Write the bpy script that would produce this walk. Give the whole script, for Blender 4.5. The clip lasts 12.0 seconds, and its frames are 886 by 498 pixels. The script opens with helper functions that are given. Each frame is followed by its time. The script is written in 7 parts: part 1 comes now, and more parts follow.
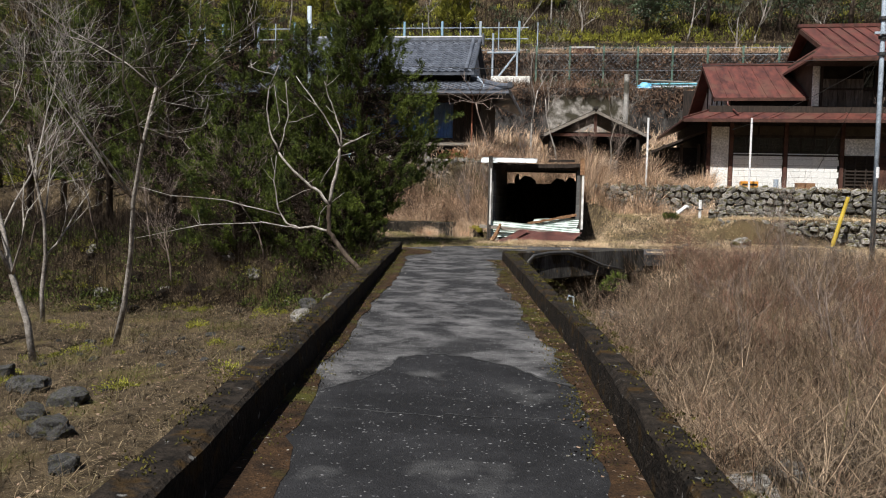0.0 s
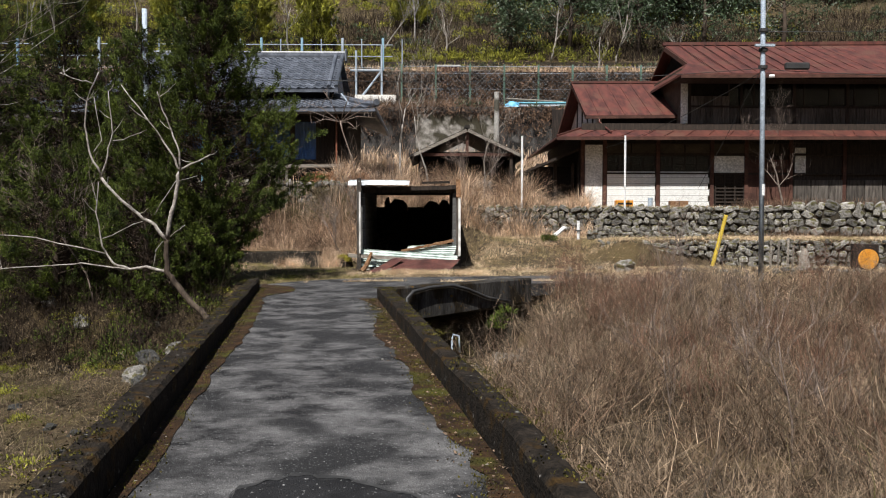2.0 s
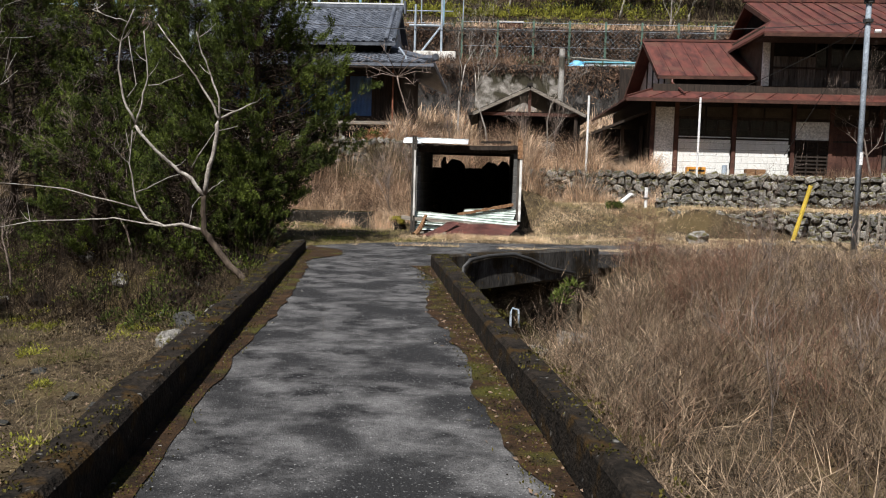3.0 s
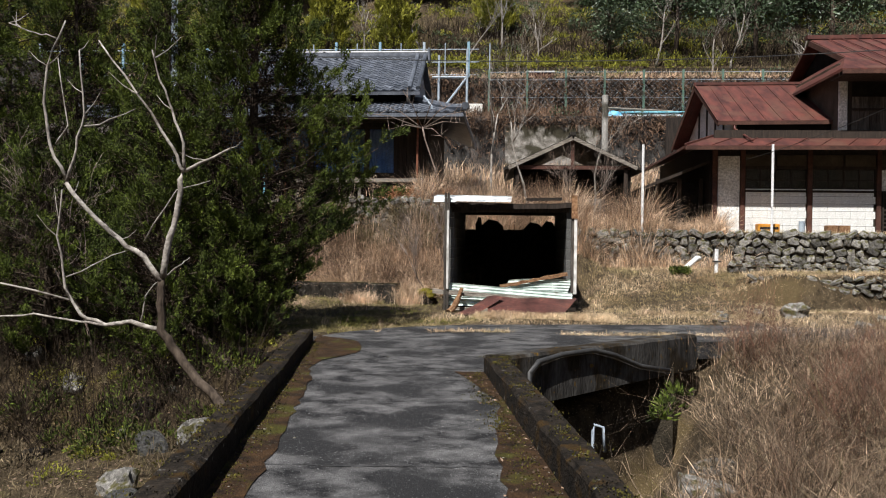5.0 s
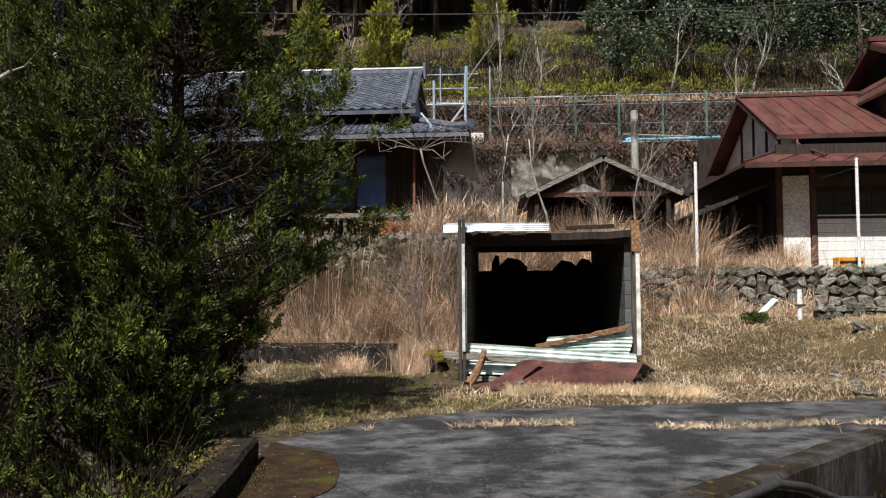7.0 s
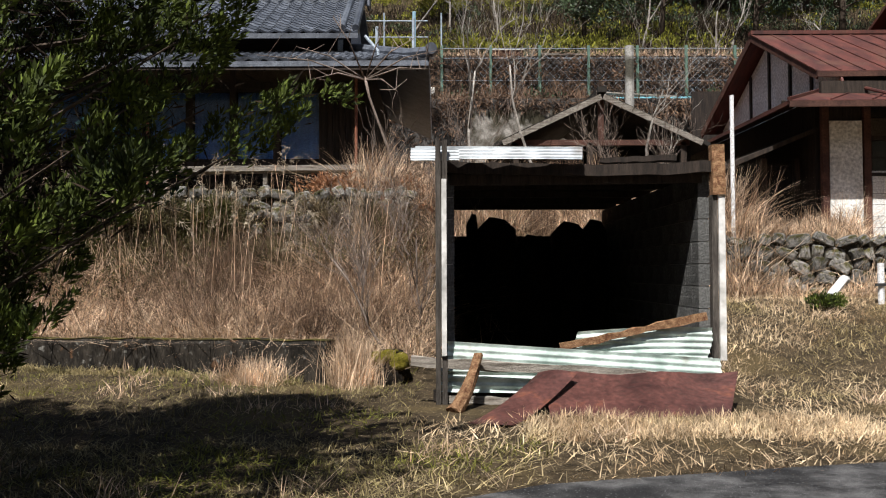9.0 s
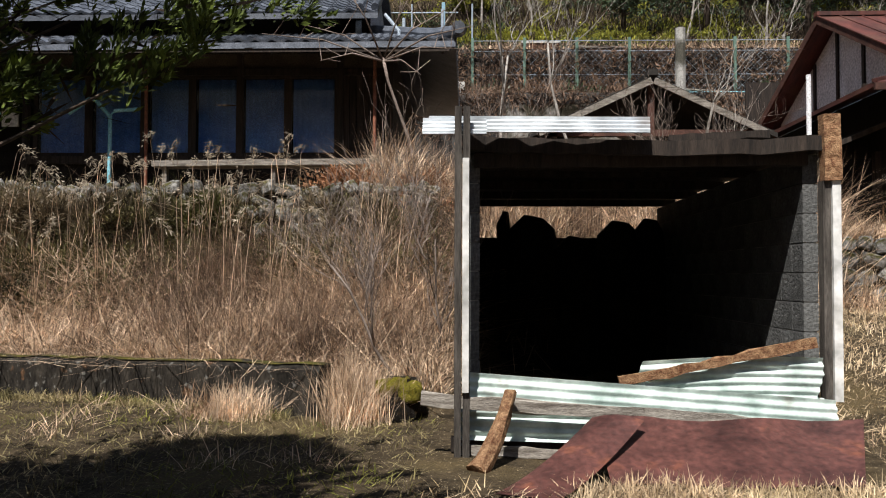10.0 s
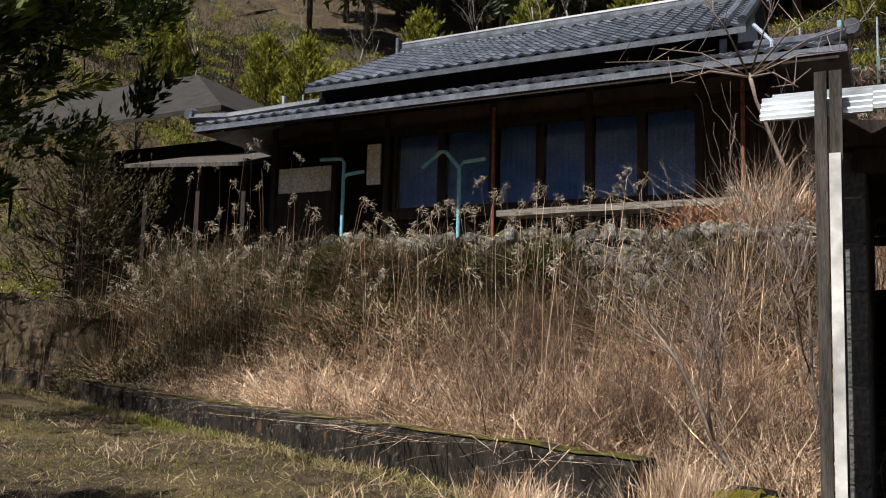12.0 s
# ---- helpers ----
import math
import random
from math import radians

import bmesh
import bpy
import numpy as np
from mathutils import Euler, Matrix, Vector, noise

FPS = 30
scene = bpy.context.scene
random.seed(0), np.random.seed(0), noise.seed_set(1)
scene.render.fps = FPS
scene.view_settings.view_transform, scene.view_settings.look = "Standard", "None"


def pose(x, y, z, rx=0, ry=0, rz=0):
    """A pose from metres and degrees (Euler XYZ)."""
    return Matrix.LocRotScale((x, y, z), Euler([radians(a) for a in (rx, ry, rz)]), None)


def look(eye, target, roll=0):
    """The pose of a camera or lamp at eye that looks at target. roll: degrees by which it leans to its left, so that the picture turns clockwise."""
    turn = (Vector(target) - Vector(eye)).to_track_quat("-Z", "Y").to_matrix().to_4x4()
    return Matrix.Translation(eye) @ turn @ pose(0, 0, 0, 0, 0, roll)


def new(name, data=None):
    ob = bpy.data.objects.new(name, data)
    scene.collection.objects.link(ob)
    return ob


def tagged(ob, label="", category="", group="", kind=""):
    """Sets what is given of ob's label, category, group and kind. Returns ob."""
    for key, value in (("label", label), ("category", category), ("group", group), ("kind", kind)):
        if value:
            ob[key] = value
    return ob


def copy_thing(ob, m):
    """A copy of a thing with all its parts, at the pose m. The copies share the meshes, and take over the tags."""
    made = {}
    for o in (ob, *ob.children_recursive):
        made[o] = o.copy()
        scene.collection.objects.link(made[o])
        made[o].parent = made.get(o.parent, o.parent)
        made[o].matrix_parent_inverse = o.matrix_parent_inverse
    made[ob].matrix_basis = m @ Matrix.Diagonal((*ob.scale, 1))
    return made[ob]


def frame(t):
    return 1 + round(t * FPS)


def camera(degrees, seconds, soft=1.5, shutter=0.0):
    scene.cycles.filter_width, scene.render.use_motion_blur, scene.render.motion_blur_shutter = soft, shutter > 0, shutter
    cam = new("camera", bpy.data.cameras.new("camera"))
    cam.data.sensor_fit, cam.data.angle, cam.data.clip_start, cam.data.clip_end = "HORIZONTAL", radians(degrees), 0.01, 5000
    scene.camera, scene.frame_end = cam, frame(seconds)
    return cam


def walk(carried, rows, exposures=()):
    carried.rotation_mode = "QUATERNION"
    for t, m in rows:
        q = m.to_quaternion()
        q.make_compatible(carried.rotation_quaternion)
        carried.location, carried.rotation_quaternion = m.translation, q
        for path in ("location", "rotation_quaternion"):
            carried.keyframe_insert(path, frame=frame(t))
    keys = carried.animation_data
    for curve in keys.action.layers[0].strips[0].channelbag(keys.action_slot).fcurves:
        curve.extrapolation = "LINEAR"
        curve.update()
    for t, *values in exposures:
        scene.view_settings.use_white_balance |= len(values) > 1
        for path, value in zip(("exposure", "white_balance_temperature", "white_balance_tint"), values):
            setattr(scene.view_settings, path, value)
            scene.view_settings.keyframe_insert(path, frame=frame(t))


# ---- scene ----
cam = camera(56.1, 12.0, soft=1.1)

PATH = [
    (0, (1.899, -6.567, 1.076), (1.606, -4.593, 0.956), 1.4),
    (0.5, (1.765, -6.323, 1.106), (1.499, -4.345, 0.981), 0.7),
    (1, (1.724, -5.81, 1.105), (1.552, -3.818, 1.083), 0.6),
    (1.5, (1.701, -5.242, 1.149), (1.607, -3.245, 1.132), 0.0),
    (2, (1.643, -4.6, 1.183), (1.666, -2.601, 1.119), 0.1),
    (2.5, (1.588, -4.053, 1.164), (1.547, -2.056, 1.066), 0.7),
    (3, (1.55, -3.431, 1.17), (1.446, -1.44, 1.014), 1.7),
    (3.2, (1.527, -3.177, 1.174), (1.412, -1.187, 1.015), 1.5),
    (4.8, (1.084, -0.568, 1.302), (0.945, 1.427, 1.273), 0.7),
    (5, (1.005, -0.149, 1.308), (0.848, 1.845, 1.292), 0.8),
    (5.5, (0.877, 0.835, 1.301), (0.724, 2.829, 1.314), 0.6),
    (6, (0.755, 1.928, 1.275), (0.647, 3.925, 1.269), 0.4),
    (6.5, (0.608, 3.144, 1.227), (0.468, 5.139, 1.22), -0.2),
    (7, (0.361, 4.109, 1.286), (0.224, 6.102, 1.383), -0.4),
    (8.8, (-0.216, 8.246, 1.1), (-0.209, 10.245, 1.15), -0.1),
    (9, (-0.224, 8.67, 1.116), (-0.207, 10.669, 1.175), -0.2),
    (9.5, (-0.188, 9.559, 1.133), (-0.178, 11.557, 1.22), 0.0),
    (10, (-0.143, 10.399, 1.143), (-0.202, 12.397, 1.215), 0.2),
    (10.5, (-0.154, 11.07, 1.164), (-0.404, 13.053, 1.244), 1.0),
    (11, (-0.148, 11.56, 1.194), (-0.702, 13.477, 1.335), 2.9),
    (11.5, (-0.053, 11.896, 1.197), (-0.852, 13.718, 1.396), 1.8),
    (12, (0.003, 12.168, 1.189), (-0.932, 13.925, 1.383), 1.5),
]
walk(cam, [(t, look(eye, target, roll)) for t, eye, target, roll in PATH])
# ==== end camera

# ---- light ----
SUN_UP, SUN_SIDE = 57.0, 20.0
to_sun = Vector((-math.sin(radians(SUN_SIDE)) * math.cos(radians(SUN_UP)), -math.cos(radians(SUN_SIDE)) * math.cos(radians(SUN_UP)), math.sin(radians(SUN_UP))))
world = bpy.data.worlds.new("world")
scene.world = world
world.use_nodes = True
sky = world.node_tree.nodes.new("ShaderNodeTexSky")
sky.sky_type, sky.sun_disc = "NISHITA", False
sky.sun_elevation, sky.sun_rotation = radians(SUN_UP), radians(180 + SUN_SIDE)
world.node_tree.links.new(sky.outputs[0], world.node_tree.nodes["Background"].inputs[0])
world.node_tree.nodes["Background"].inputs[1].default_value = 0.05
sun = new("sun", bpy.data.lights.new("sun", "SUN"))
sun.data.energy, sun.data.angle, sun.data.color = 5.0, radians(0.5), (1.0, 0.965, 0.92)
sun.matrix_world = look(to_sun * 60, (0, 0, 0))
scene.view_settings.exposure = 0.62

# ---- materials ----
def material(name, dark, light, scale=4.0, rough=0.85, metal=0.0, bump=0.3, grain=40.0, third=None, third_at=0.6, vary=0.0, stretch=(1, 1, 1), spread=(0.35, 0.65), translucent=0.0, third_scale=1.3, speck=None, edge=0.05):
    """A weathered surface: two colours mixed by broad noise, darkened by fine grain, a third colour in patches, and relief."""
    m = bpy.data.materials.new(name)
    m.use_nodes = True
    t = m.node_tree
    N, L = t.nodes.new, t.links.new
    b = t.nodes["Principled BSDF"]
    co = N("ShaderNodeTexCoord")
    mp = N("ShaderNodeMapping")
    mp.inputs["Scale"].default_value = stretch
    geo = N("ShaderNodeNewGeometry")
    L(co.outputs["Object"], mp.inputs[0])
    n1, n2 = N("ShaderNodeTexNoise"), N("ShaderNodeTexNoise")
    n1.inputs["Scale"].default_value, n1.inputs["Detail"].default_value = scale, 6
    n2.inputs["Scale"].default_value, n2.inputs["Detail"].default_value = grain, 4
    n1.inputs["Roughness"].default_value = 0.68
    for n in (n1, n2):
        L(mp.outputs[0], n.inputs[0])
    r = N("ShaderNodeMapRange")
    r.inputs[1].default_value, r.inputs[2].default_value = spread
    L(n1.outputs[0], r.inputs[0])
    mix = N("ShaderNodeMix")
    mix.data_type = "RGBA"
    mix.inputs[6].default_value, mix.inputs[7].default_value = (*dark, 1), (*light, 1)
    L(r.outputs[0], mix.inputs[0])
    out = mix.outputs[2]
    if third:
        n3 = N("ShaderNodeTexNoise")
        n3.inputs["Scale"].default_value, n3.inputs["Detail"].default_value = third_scale, 7
        L(co.outputs["Object"], n3.inputs[0])
        r3 = N("ShaderNodeMapRange")
        r3.inputs[1].default_value, r3.inputs[2].default_value = third_at - edge, third_at + edge
        L(n3.outputs[0], r3.inputs[0])
        mx = N("ShaderNodeMix")
        mx.data_type = "RGBA"
        mx.inputs[7].default_value = (*third, 1)
        L(out, mx.inputs[6])
        L(r3.outputs[0], mx.inputs[0])
        out = mx.outputs[2]
    if speck:
        n4, r4, m4 = N("ShaderNodeTexNoise"), N("ShaderNodeMapRange"), N("ShaderNodeMix")
        n4.inputs["Scale"].default_value, n4.inputs["Detail"].default_value = speck[1], 3
        L(co.outputs["Object"], n4.inputs[0])
        r4.inputs[1].default_value, r4.inputs[2].default_value = speck[2] - 0.02, speck[2] + 0.03
        L(n4.outputs[0], r4.inputs[0])
        m4.data_type = "RGBA"
        m4.inputs[7].default_value = (*speck[0], 1)
        L(out, m4.inputs[6])
        L(r4.outputs[0], m4.inputs[0])
        out = m4.outputs[2]
    rg = N("ShaderNodeMapRange")
    rg.inputs[1].default_value, rg.inputs[2].default_value, rg.inputs[3].default_value, rg.inputs[4].default_value = 0.3, 0.7, 0.62, 1.3
    L(n2.outputs[0], rg.inputs[0])
    hsv = N("ShaderNodeHueSaturation")
    L(out, hsv.inputs["Color"])
    if vary:
        add, info = N("ShaderNodeMath"), N("ShaderNodeObjectInfo")
        L(info.outputs["Random"], add.inputs[0])
        L(geo.outputs["Random Per Island"], add.inputs[1])
        fr = N("ShaderNodeMath")
        fr.operation = "FRACT"
        L(add.outputs[0], fr.inputs[0])
        rv = N("ShaderNodeMapRange")
        rv.inputs[3].default_value, rv.inputs[4].default_value = 1 - vary, 1 + vary
        L(fr.outputs[0], rv.inputs[0])
        mul = N("ShaderNodeMath")
        mul.operation = "MULTIPLY"
        L(rg.outputs[0], mul.inputs[0])
        L(rv.outputs[0], mul.inputs[1])
        L(mul.outputs[0], hsv.inputs["Value"])
    else:
        L(rg.outputs[0], hsv.inputs["Value"])
    L(hsv.outputs[0], b.inputs["Base Color"])
    b.inputs["Roughness"].default_value, b.inputs["Metallic"].default_value = rough, metal
    b.inputs["Specular IOR Level"].default_value = 0.15 if rough >= 0.85 else 0.3 if rough >= 0.7 else 0.5
    if bump:
        bp = N("ShaderNodeBump")
        bp.inputs["Strength"].default_value, bp.inputs["Distance"].default_value = bump, 0.02
        L(n2.outputs[0], bp.inputs["Height"])
        L(bp.outputs[0], b.inputs["Normal"])
    if translucent:
        tr, ms = N("ShaderNodeBsdfTranslucent"), N("ShaderNodeMixShader")
        ms.inputs[0].default_value = translucent
        L(hsv.outputs[0], tr.inputs[0])
        L(b.outputs[0], ms.inputs[1])
        L(tr.outputs[0], ms.inputs[2])
        L(ms.outputs[0], t.nodes["Material Output"].inputs[0])
    return m


M = {
    "deck": material("weathered_concrete_deck", (0.009, 0.009, 0.010), (0.165, 0.162, 0.162), 3.2, 0.8, bump=0.9, grain=90, spread=(0.38, 0.72), stretch=(1, 1.2, 1), third=(0.016, 0.016, 0.017), third_at=0.54, third_scale=1.3, speck=((0.26, 0.26, 0.26), 80, 0.66), edge=0.05),
    "mossdirt": material("brown_moss_and_dirt", (0.014, 0.009, 0.006), (0.055, 0.030, 0.014), 7, 0.95, bump=1.0, grain=70, third=(0.050, 0.048, 0.010), third_at=0.60, third_scale=2.2, speck=((0.26, 0.24, 0.21), 30, 0.70)),
    "rustbrown": material("rust_coloured_shoots", (0.07, 0.030, 0.020), (0.27, 0.135, 0.09), 1.4, 0.75, bump=0, grain=5, vary=0.4, translucent=0.15),
    "wingslab": material("streaked_dark_concrete", (0.010, 0.009, 0.008), (0.075, 0.071, 0.066), 3.0, 0.9, bump=0.7, grain=35, stretch=(1, 1, 0.25), third=(0.022, 0.016, 0.009), third_at=0.55, third_scale=2.5, speck=((0.10, 0.06, 0.015), 14, 0.67)),
    "parapet": material("mossy_dark_concrete", (0.005, 0.004, 0.003), (0.026, 0.020, 0.015), 9, 0.9, bump=1.0, grain=45, third=(0.035, 0.020, 0.006), third_at=0.60, third_scale=6, speck=((0.13, 0.125, 0.115), 16, 0.69)),
    "slab": material("stained_old_concrete", (0.022, 0.020, 0.018), (0.11, 0.105, 0.10), 2.5, 0.9, bump=0.6, grain=30, stretch=(1, 1, 0.4), third=(0.02, 0.019, 0.018), third_at=0.58, third_scale=2),
    "ground": material("dry_litter_ground", (0.018, 0.013, 0.007), (0.085, 0.062, 0.036), 6, 0.95, bump=1.0, grain=60, third=(0.085, 0.062, 0.030), third_at=0.58, third_scale=0.8, speck=((0.30, 0.24, 0.16), 40, 0.66)),
    "straw": material("dry_straw_grass", (0.20, 0.115, 0.06), (0.92, 0.70, 0.50), 1.6, 0.6, bump=0, grain=5, vary=0.6, translucent=0.2),
    "brown": material("brown_dead_stems", (0.026, 0.015, 0.010), (0.26, 0.165, 0.108), 1.4, 0.75, bump=0, grain=5, vary=0.6, translucent=0.15),
    "lawn": material("pale_short_dry_grass", (0.30, 0.20, 0.11), (0.88, 0.70, 0.47), 1.2, 0.8, bump=0, grain=5, vary=0.5, third=(0.40, 0.32, 0.17), third_at=0.56, third_scale=0.7, translucent=0.2),
    "olivelawn": material("olive_mossy_short_grass", (0.10, 0.085, 0.03), (0.42, 0.34, 0.18), 1.6, 0.8, bump=0, grain=5, vary=0.5, third=(0.16, 0.16, 0.03), third_at=0.53, third_scale=0.9, translucent=0.2),
    "plume": material("grey_reed_plumes", (0.26, 0.21, 0.15), (0.50, 0.43, 0.33), 3, 0.9, bump=0, vary=0.2, translucent=0.3),
    "moss": material("yellow_green_moss", (0.10, 0.09, 0.012), (0.26, 0.22, 0.03), 9, 0.95, bump=0.9, grain=70, vary=0.2),
    "stone": material("grey_field_stone", (0.07, 0.066, 0.058), (0.36, 0.345, 0.32), 3, 0.9, bump=0.7, grain=30, vary=0.55, third=(0.085, 0.078, 0.030), third_at=0.56, third_scale=1.7),
    "joint": material("dark_wall_earth", (0.02, 0.017, 0.012), (0.06, 0.05, 0.035), 5, 0.95, bump=0.8),
    "tile": material("grey_roof_tile", (0.045, 0.052, 0.066), (0.14, 0.155, 0.185), 3, 0.42, bump=0.2, vary=0.3),
    "rust_roof": material("rust_red_sheet_roof", (0.040, 0.013, 0.010), (0.135, 0.040, 0.028), 1.8, 0.55, bump=0.15, stretch=(2.5, 0.6, 1), third=(0.10, 0.042, 0.028), third_at=0.58),
    "rust_plate": material("dark_rusted_plate", (0.040, 0.014, 0.012), (0.11, 0.042, 0.034), 3, 0.5, bump=0.25, grain=25, third=(0.16, 0.055, 0.03), third_at=0.66, third_scale=3),
    "plaster": material("white_plaster", (0.62, 0.60, 0.55), (0.80, 0.79, 0.76), 1.5, 0.85, bump=0.15, grain=20),
    "block": material("white_painted_block", (0.66, 0.66, 0.63), (0.82, 0.82, 0.80), 3, 0.8, bump=0.25, vary=0.05),
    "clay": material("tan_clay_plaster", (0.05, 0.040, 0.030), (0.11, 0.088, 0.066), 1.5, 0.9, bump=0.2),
    "darkwood": material("old_dark_wood", (0.012, 0.009, 0.007), (0.045, 0.032, 0.024), 3, 0.8, bump=0.4, stretch=(6, 6, 0.6), vary=0.25),
    "redwood": material("red_brown_wood", (0.05, 0.022, 0.016), (0.11, 0.05, 0.035), 3, 0.8, bump=0.3, vary=0.2),
    "greywood": material("silvered_wood", (0.10, 0.085, 0.07), (0.33, 0.30, 0.26), 4, 0.85, bump=0.5, stretch=(1, 8, 8), vary=0.25),
    "boards": material("weathered_board_wall", (0.035, 0.030, 0.026), (0.13, 0.115, 0.10), 3, 0.85, bump=0.4, stretch=(6, 6, 0.6), vary=0.3),
    "rottenwood": material("orange_rotten_wood", (0.13, 0.055, 0.028), (0.36, 0.22, 0.12), 22, 0.85, bump=0.6, grain=90, vary=0.2),
    "whitepaint": material("flaking_white_paint", (0.50, 0.49, 0.46), (0.70, 0.69, 0.67), 8, 0.7, bump=0, grain=4, third=(0.25, 0.2, 0.15), third_at=0.80, third_scale=9),
    "mint": material("faded_mint_corrugated", (0.36, 0.46, 0.42), (0.60, 0.68, 0.64), 2.5, 0.45, bump=0, grain=5, third=(0.22, 0.20, 0.17), third_at=0.70, third_scale=3),
    "zinc": material("zinc_corrugated", (0.42, 0.46, 0.50), (0.72, 0.76, 0.78), 2, 0.4, 0.3, bump=0, grain=5, third=(0.2, 0.16, 0.13), third_at=0.66),
    "rustpaint": material("rusted_post_iron", (0.13, 0.05, 0.03), (0.30, 0.12, 0.07), 9, 0.75, bump=0.4),
    "greyblock": material("grey_concrete_block", (0.07, 0.07, 0.067), (0.17, 0.17, 0.165), 3, 0.9, bump=0.5, grain=50, vary=0.15),
    "pvc": material("white_plastic_pipe", (0.70, 0.71, 0.72), (0.83, 0.83, 0.83), 2, 0.4, bump=0),
    "yellow": material("yellow_plastic", (0.42, 0.30, 0.03), (0.62, 0.45, 0.06), 3, 0.5, bump=0.1),
    "orange": material("orange_plastic", (0.55, 0.22, 0.02), (0.72, 0.34, 0.05), 3, 0.5, bump=0.1),
    "blue": material("pale_blue_paint", (0.15, 0.46, 0.56), (0.30, 0.62, 0.72), 3, 0.5, bump=0.1),
    "tarp": material("bright_blue_sheet", (0.05, 0.30, 0.52), (0.22, 0.55, 0.75), 3, 0.5, bump=0.2),
    "bluepost": material("faded_blue_paint", (0.16, 0.30, 0.40), (0.28, 0.44, 0.54), 3, 0.6, bump=0.1),
    "pole": material("galvanised_grey_pole", (0.24, 0.29, 0.35), (0.42, 0.49, 0.56), 4, 0.6, 0.0, bump=0.1),
    "greenpost": material("green_painted_post", (0.07, 0.13, 0.10), (0.13, 0.22, 0.17), 4, 0.6, bump=0.1),
    "curtain": material("blue_curtain_cloth", (0.10, 0.22, 0.62), (0.25, 0.42, 0.85), 1.5, 0.9, bump=0.1),
    "bark": material("pale_grey_bark", (0.13, 0.11, 0.095), (0.42, 0.39, 0.35), 7, 0.9, bump=0.4, grain=30),
    "twig": material("brown_grey_twigs", (0.10, 0.075, 0.06), (0.26, 0.21, 0.18), 3, 0.9, bump=0, vary=0.3),
    "darkbark": material("dark_furrowed_bark", (0.035, 0.026, 0.02), (0.11, 0.085, 0.065), 6, 0.95, bump=0.6, stretch=(1, 1, 0.3)),
    "conifer": material("conifer_foliage", (0.009, 0.018, 0.003), (0.115, 0.150, 0.020), 2.5, 0.8, bump=0, vary=0.6, translucent=0.08),
    "oliveshrub": material("olive_brown_shrub_leaves", (0.020, 0.020, 0.006), (0.15, 0.125, 0.050), 1.6, 0.7, bump=0, vary=0.5, translucent=0.1),
    "evergreen": material("broad_evergreen_foliage", (0.022, 0.04, 0.018), (0.08, 0.12, 0.055), 1.0, 0.5, bump=0, vary=0.4, translucent=0.1),
    "scrub": material("yellow_green_scrub", (0.09, 0.10, 0.015), (0.40, 0.39, 0.06), 0.8, 0.8, bump=0, vary=0.5, translucent=0.3),
    "deadleaf": material("brown_dead_leaves", (0.06, 0.035, 0.022), (0.24, 0.17, 0.12), 3, 0.8, bump=0, vary=0.5),
    "cable": material("black_cable", (0.02, 0.02, 0.02), (0.04, 0.04, 0.04), 3, 0.6, bump=0),
    # near-black that stands in for shade inside rooms and recesses
    "gloom": material("painted_deep_shade", (0.006, 0.005, 0.005), (0.02, 0.017, 0.014), 3, 0.9, bump=0),
    "orangeleaf": material("rusty_dead_leaves", (0.22, 0.09, 0.04), (0.42, 0.22, 0.12), 3, 0.8, bump=0, vary=0.3, translucent=0.2),
    "deckpatch": material("dark_worn_asphalt", (0.006, 0.006, 0.007), (0.024, 0.024, 0.026), 2.5, 0.75, bump=0.8, grain=120, spread=(0.42, 0.72), third=(0.060, 0.060, 0.060), third_at=0.64, third_scale=2.2, speck=((0.3, 0.3, 0.3), 45, 0.68), edge=0.06),
    "fieldstraw": material("grey_brown_field_grass", (0.010, 0.007, 0.005), (0.37, 0.275, 0.185), 3.0, 0.7, bump=0, grain=5, vary=0.85, third=(0.10, 0.062, 0.038), third_at=0.56, third_scale=0.9, translucent=0.12, edge=0.1),
    # twig brown taken near black to carry the shade inside the crowns
    "innertwig": material("inner_twigs_painted_shade", (0.008, 0.006, 0.004), (0.045, 0.030, 0.020), 3, 0.9, bump=0, vary=0.5),
    # brown stems with the shade under trees put into the colour
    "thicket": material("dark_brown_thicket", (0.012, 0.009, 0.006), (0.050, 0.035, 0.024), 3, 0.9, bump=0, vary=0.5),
    "kerb": material("lichened_black_concrete", (0.008, 0.007, 0.006), (0.045, 0.038, 0.030), 9, 0.9, bump=1.0, grain=40, stretch=(1, 1, 0.4), third=(0.17, 0.165, 0.15), third_at=0.66, third_scale=14, speck=((0.10, 0.055, 0.03), 6, 0.66)),
    # dark barn roof; on the far house the colour imitates tree shade
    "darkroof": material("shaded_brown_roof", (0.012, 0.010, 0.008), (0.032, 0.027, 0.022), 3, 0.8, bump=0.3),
    "darkstone": material("dark_wet_stone", (0.012, 0.012, 0.012), (0.09, 0.088, 0.085), 7, 0.8, bump=0.9, grain=30, vary=0.3, third=(0.05, 0.05, 0.02), third_at=0.6, third_scale=4),
    "darkmoss": material("dull_moss_cap", (0.035, 0.032, 0.008), (0.12, 0.105, 0.022), 7, 0.95, bump=1.0, grain=60, third=(0.03, 0.025, 0.018), third_at=0.56, third_scale=5),
    "litter": material("dull_dead_grass", (0.020, 0.015, 0.008), (0.23, 0.175, 0.105), 1.5, 0.8, bump=0, grain=5, vary=0.6, third=(0.075, 0.075, 0.018), third_at=0.55, third_scale=0.8, translucent=0.15),
    "mottled": material("mottled_pale_concrete", (0.10, 0.09, 0.075), (0.36, 0.34, 0.31), 3.5, 0.9, bump=0.4, third=(0.05, 0.045, 0.03), third_at=0.52, third_scale=1.6),
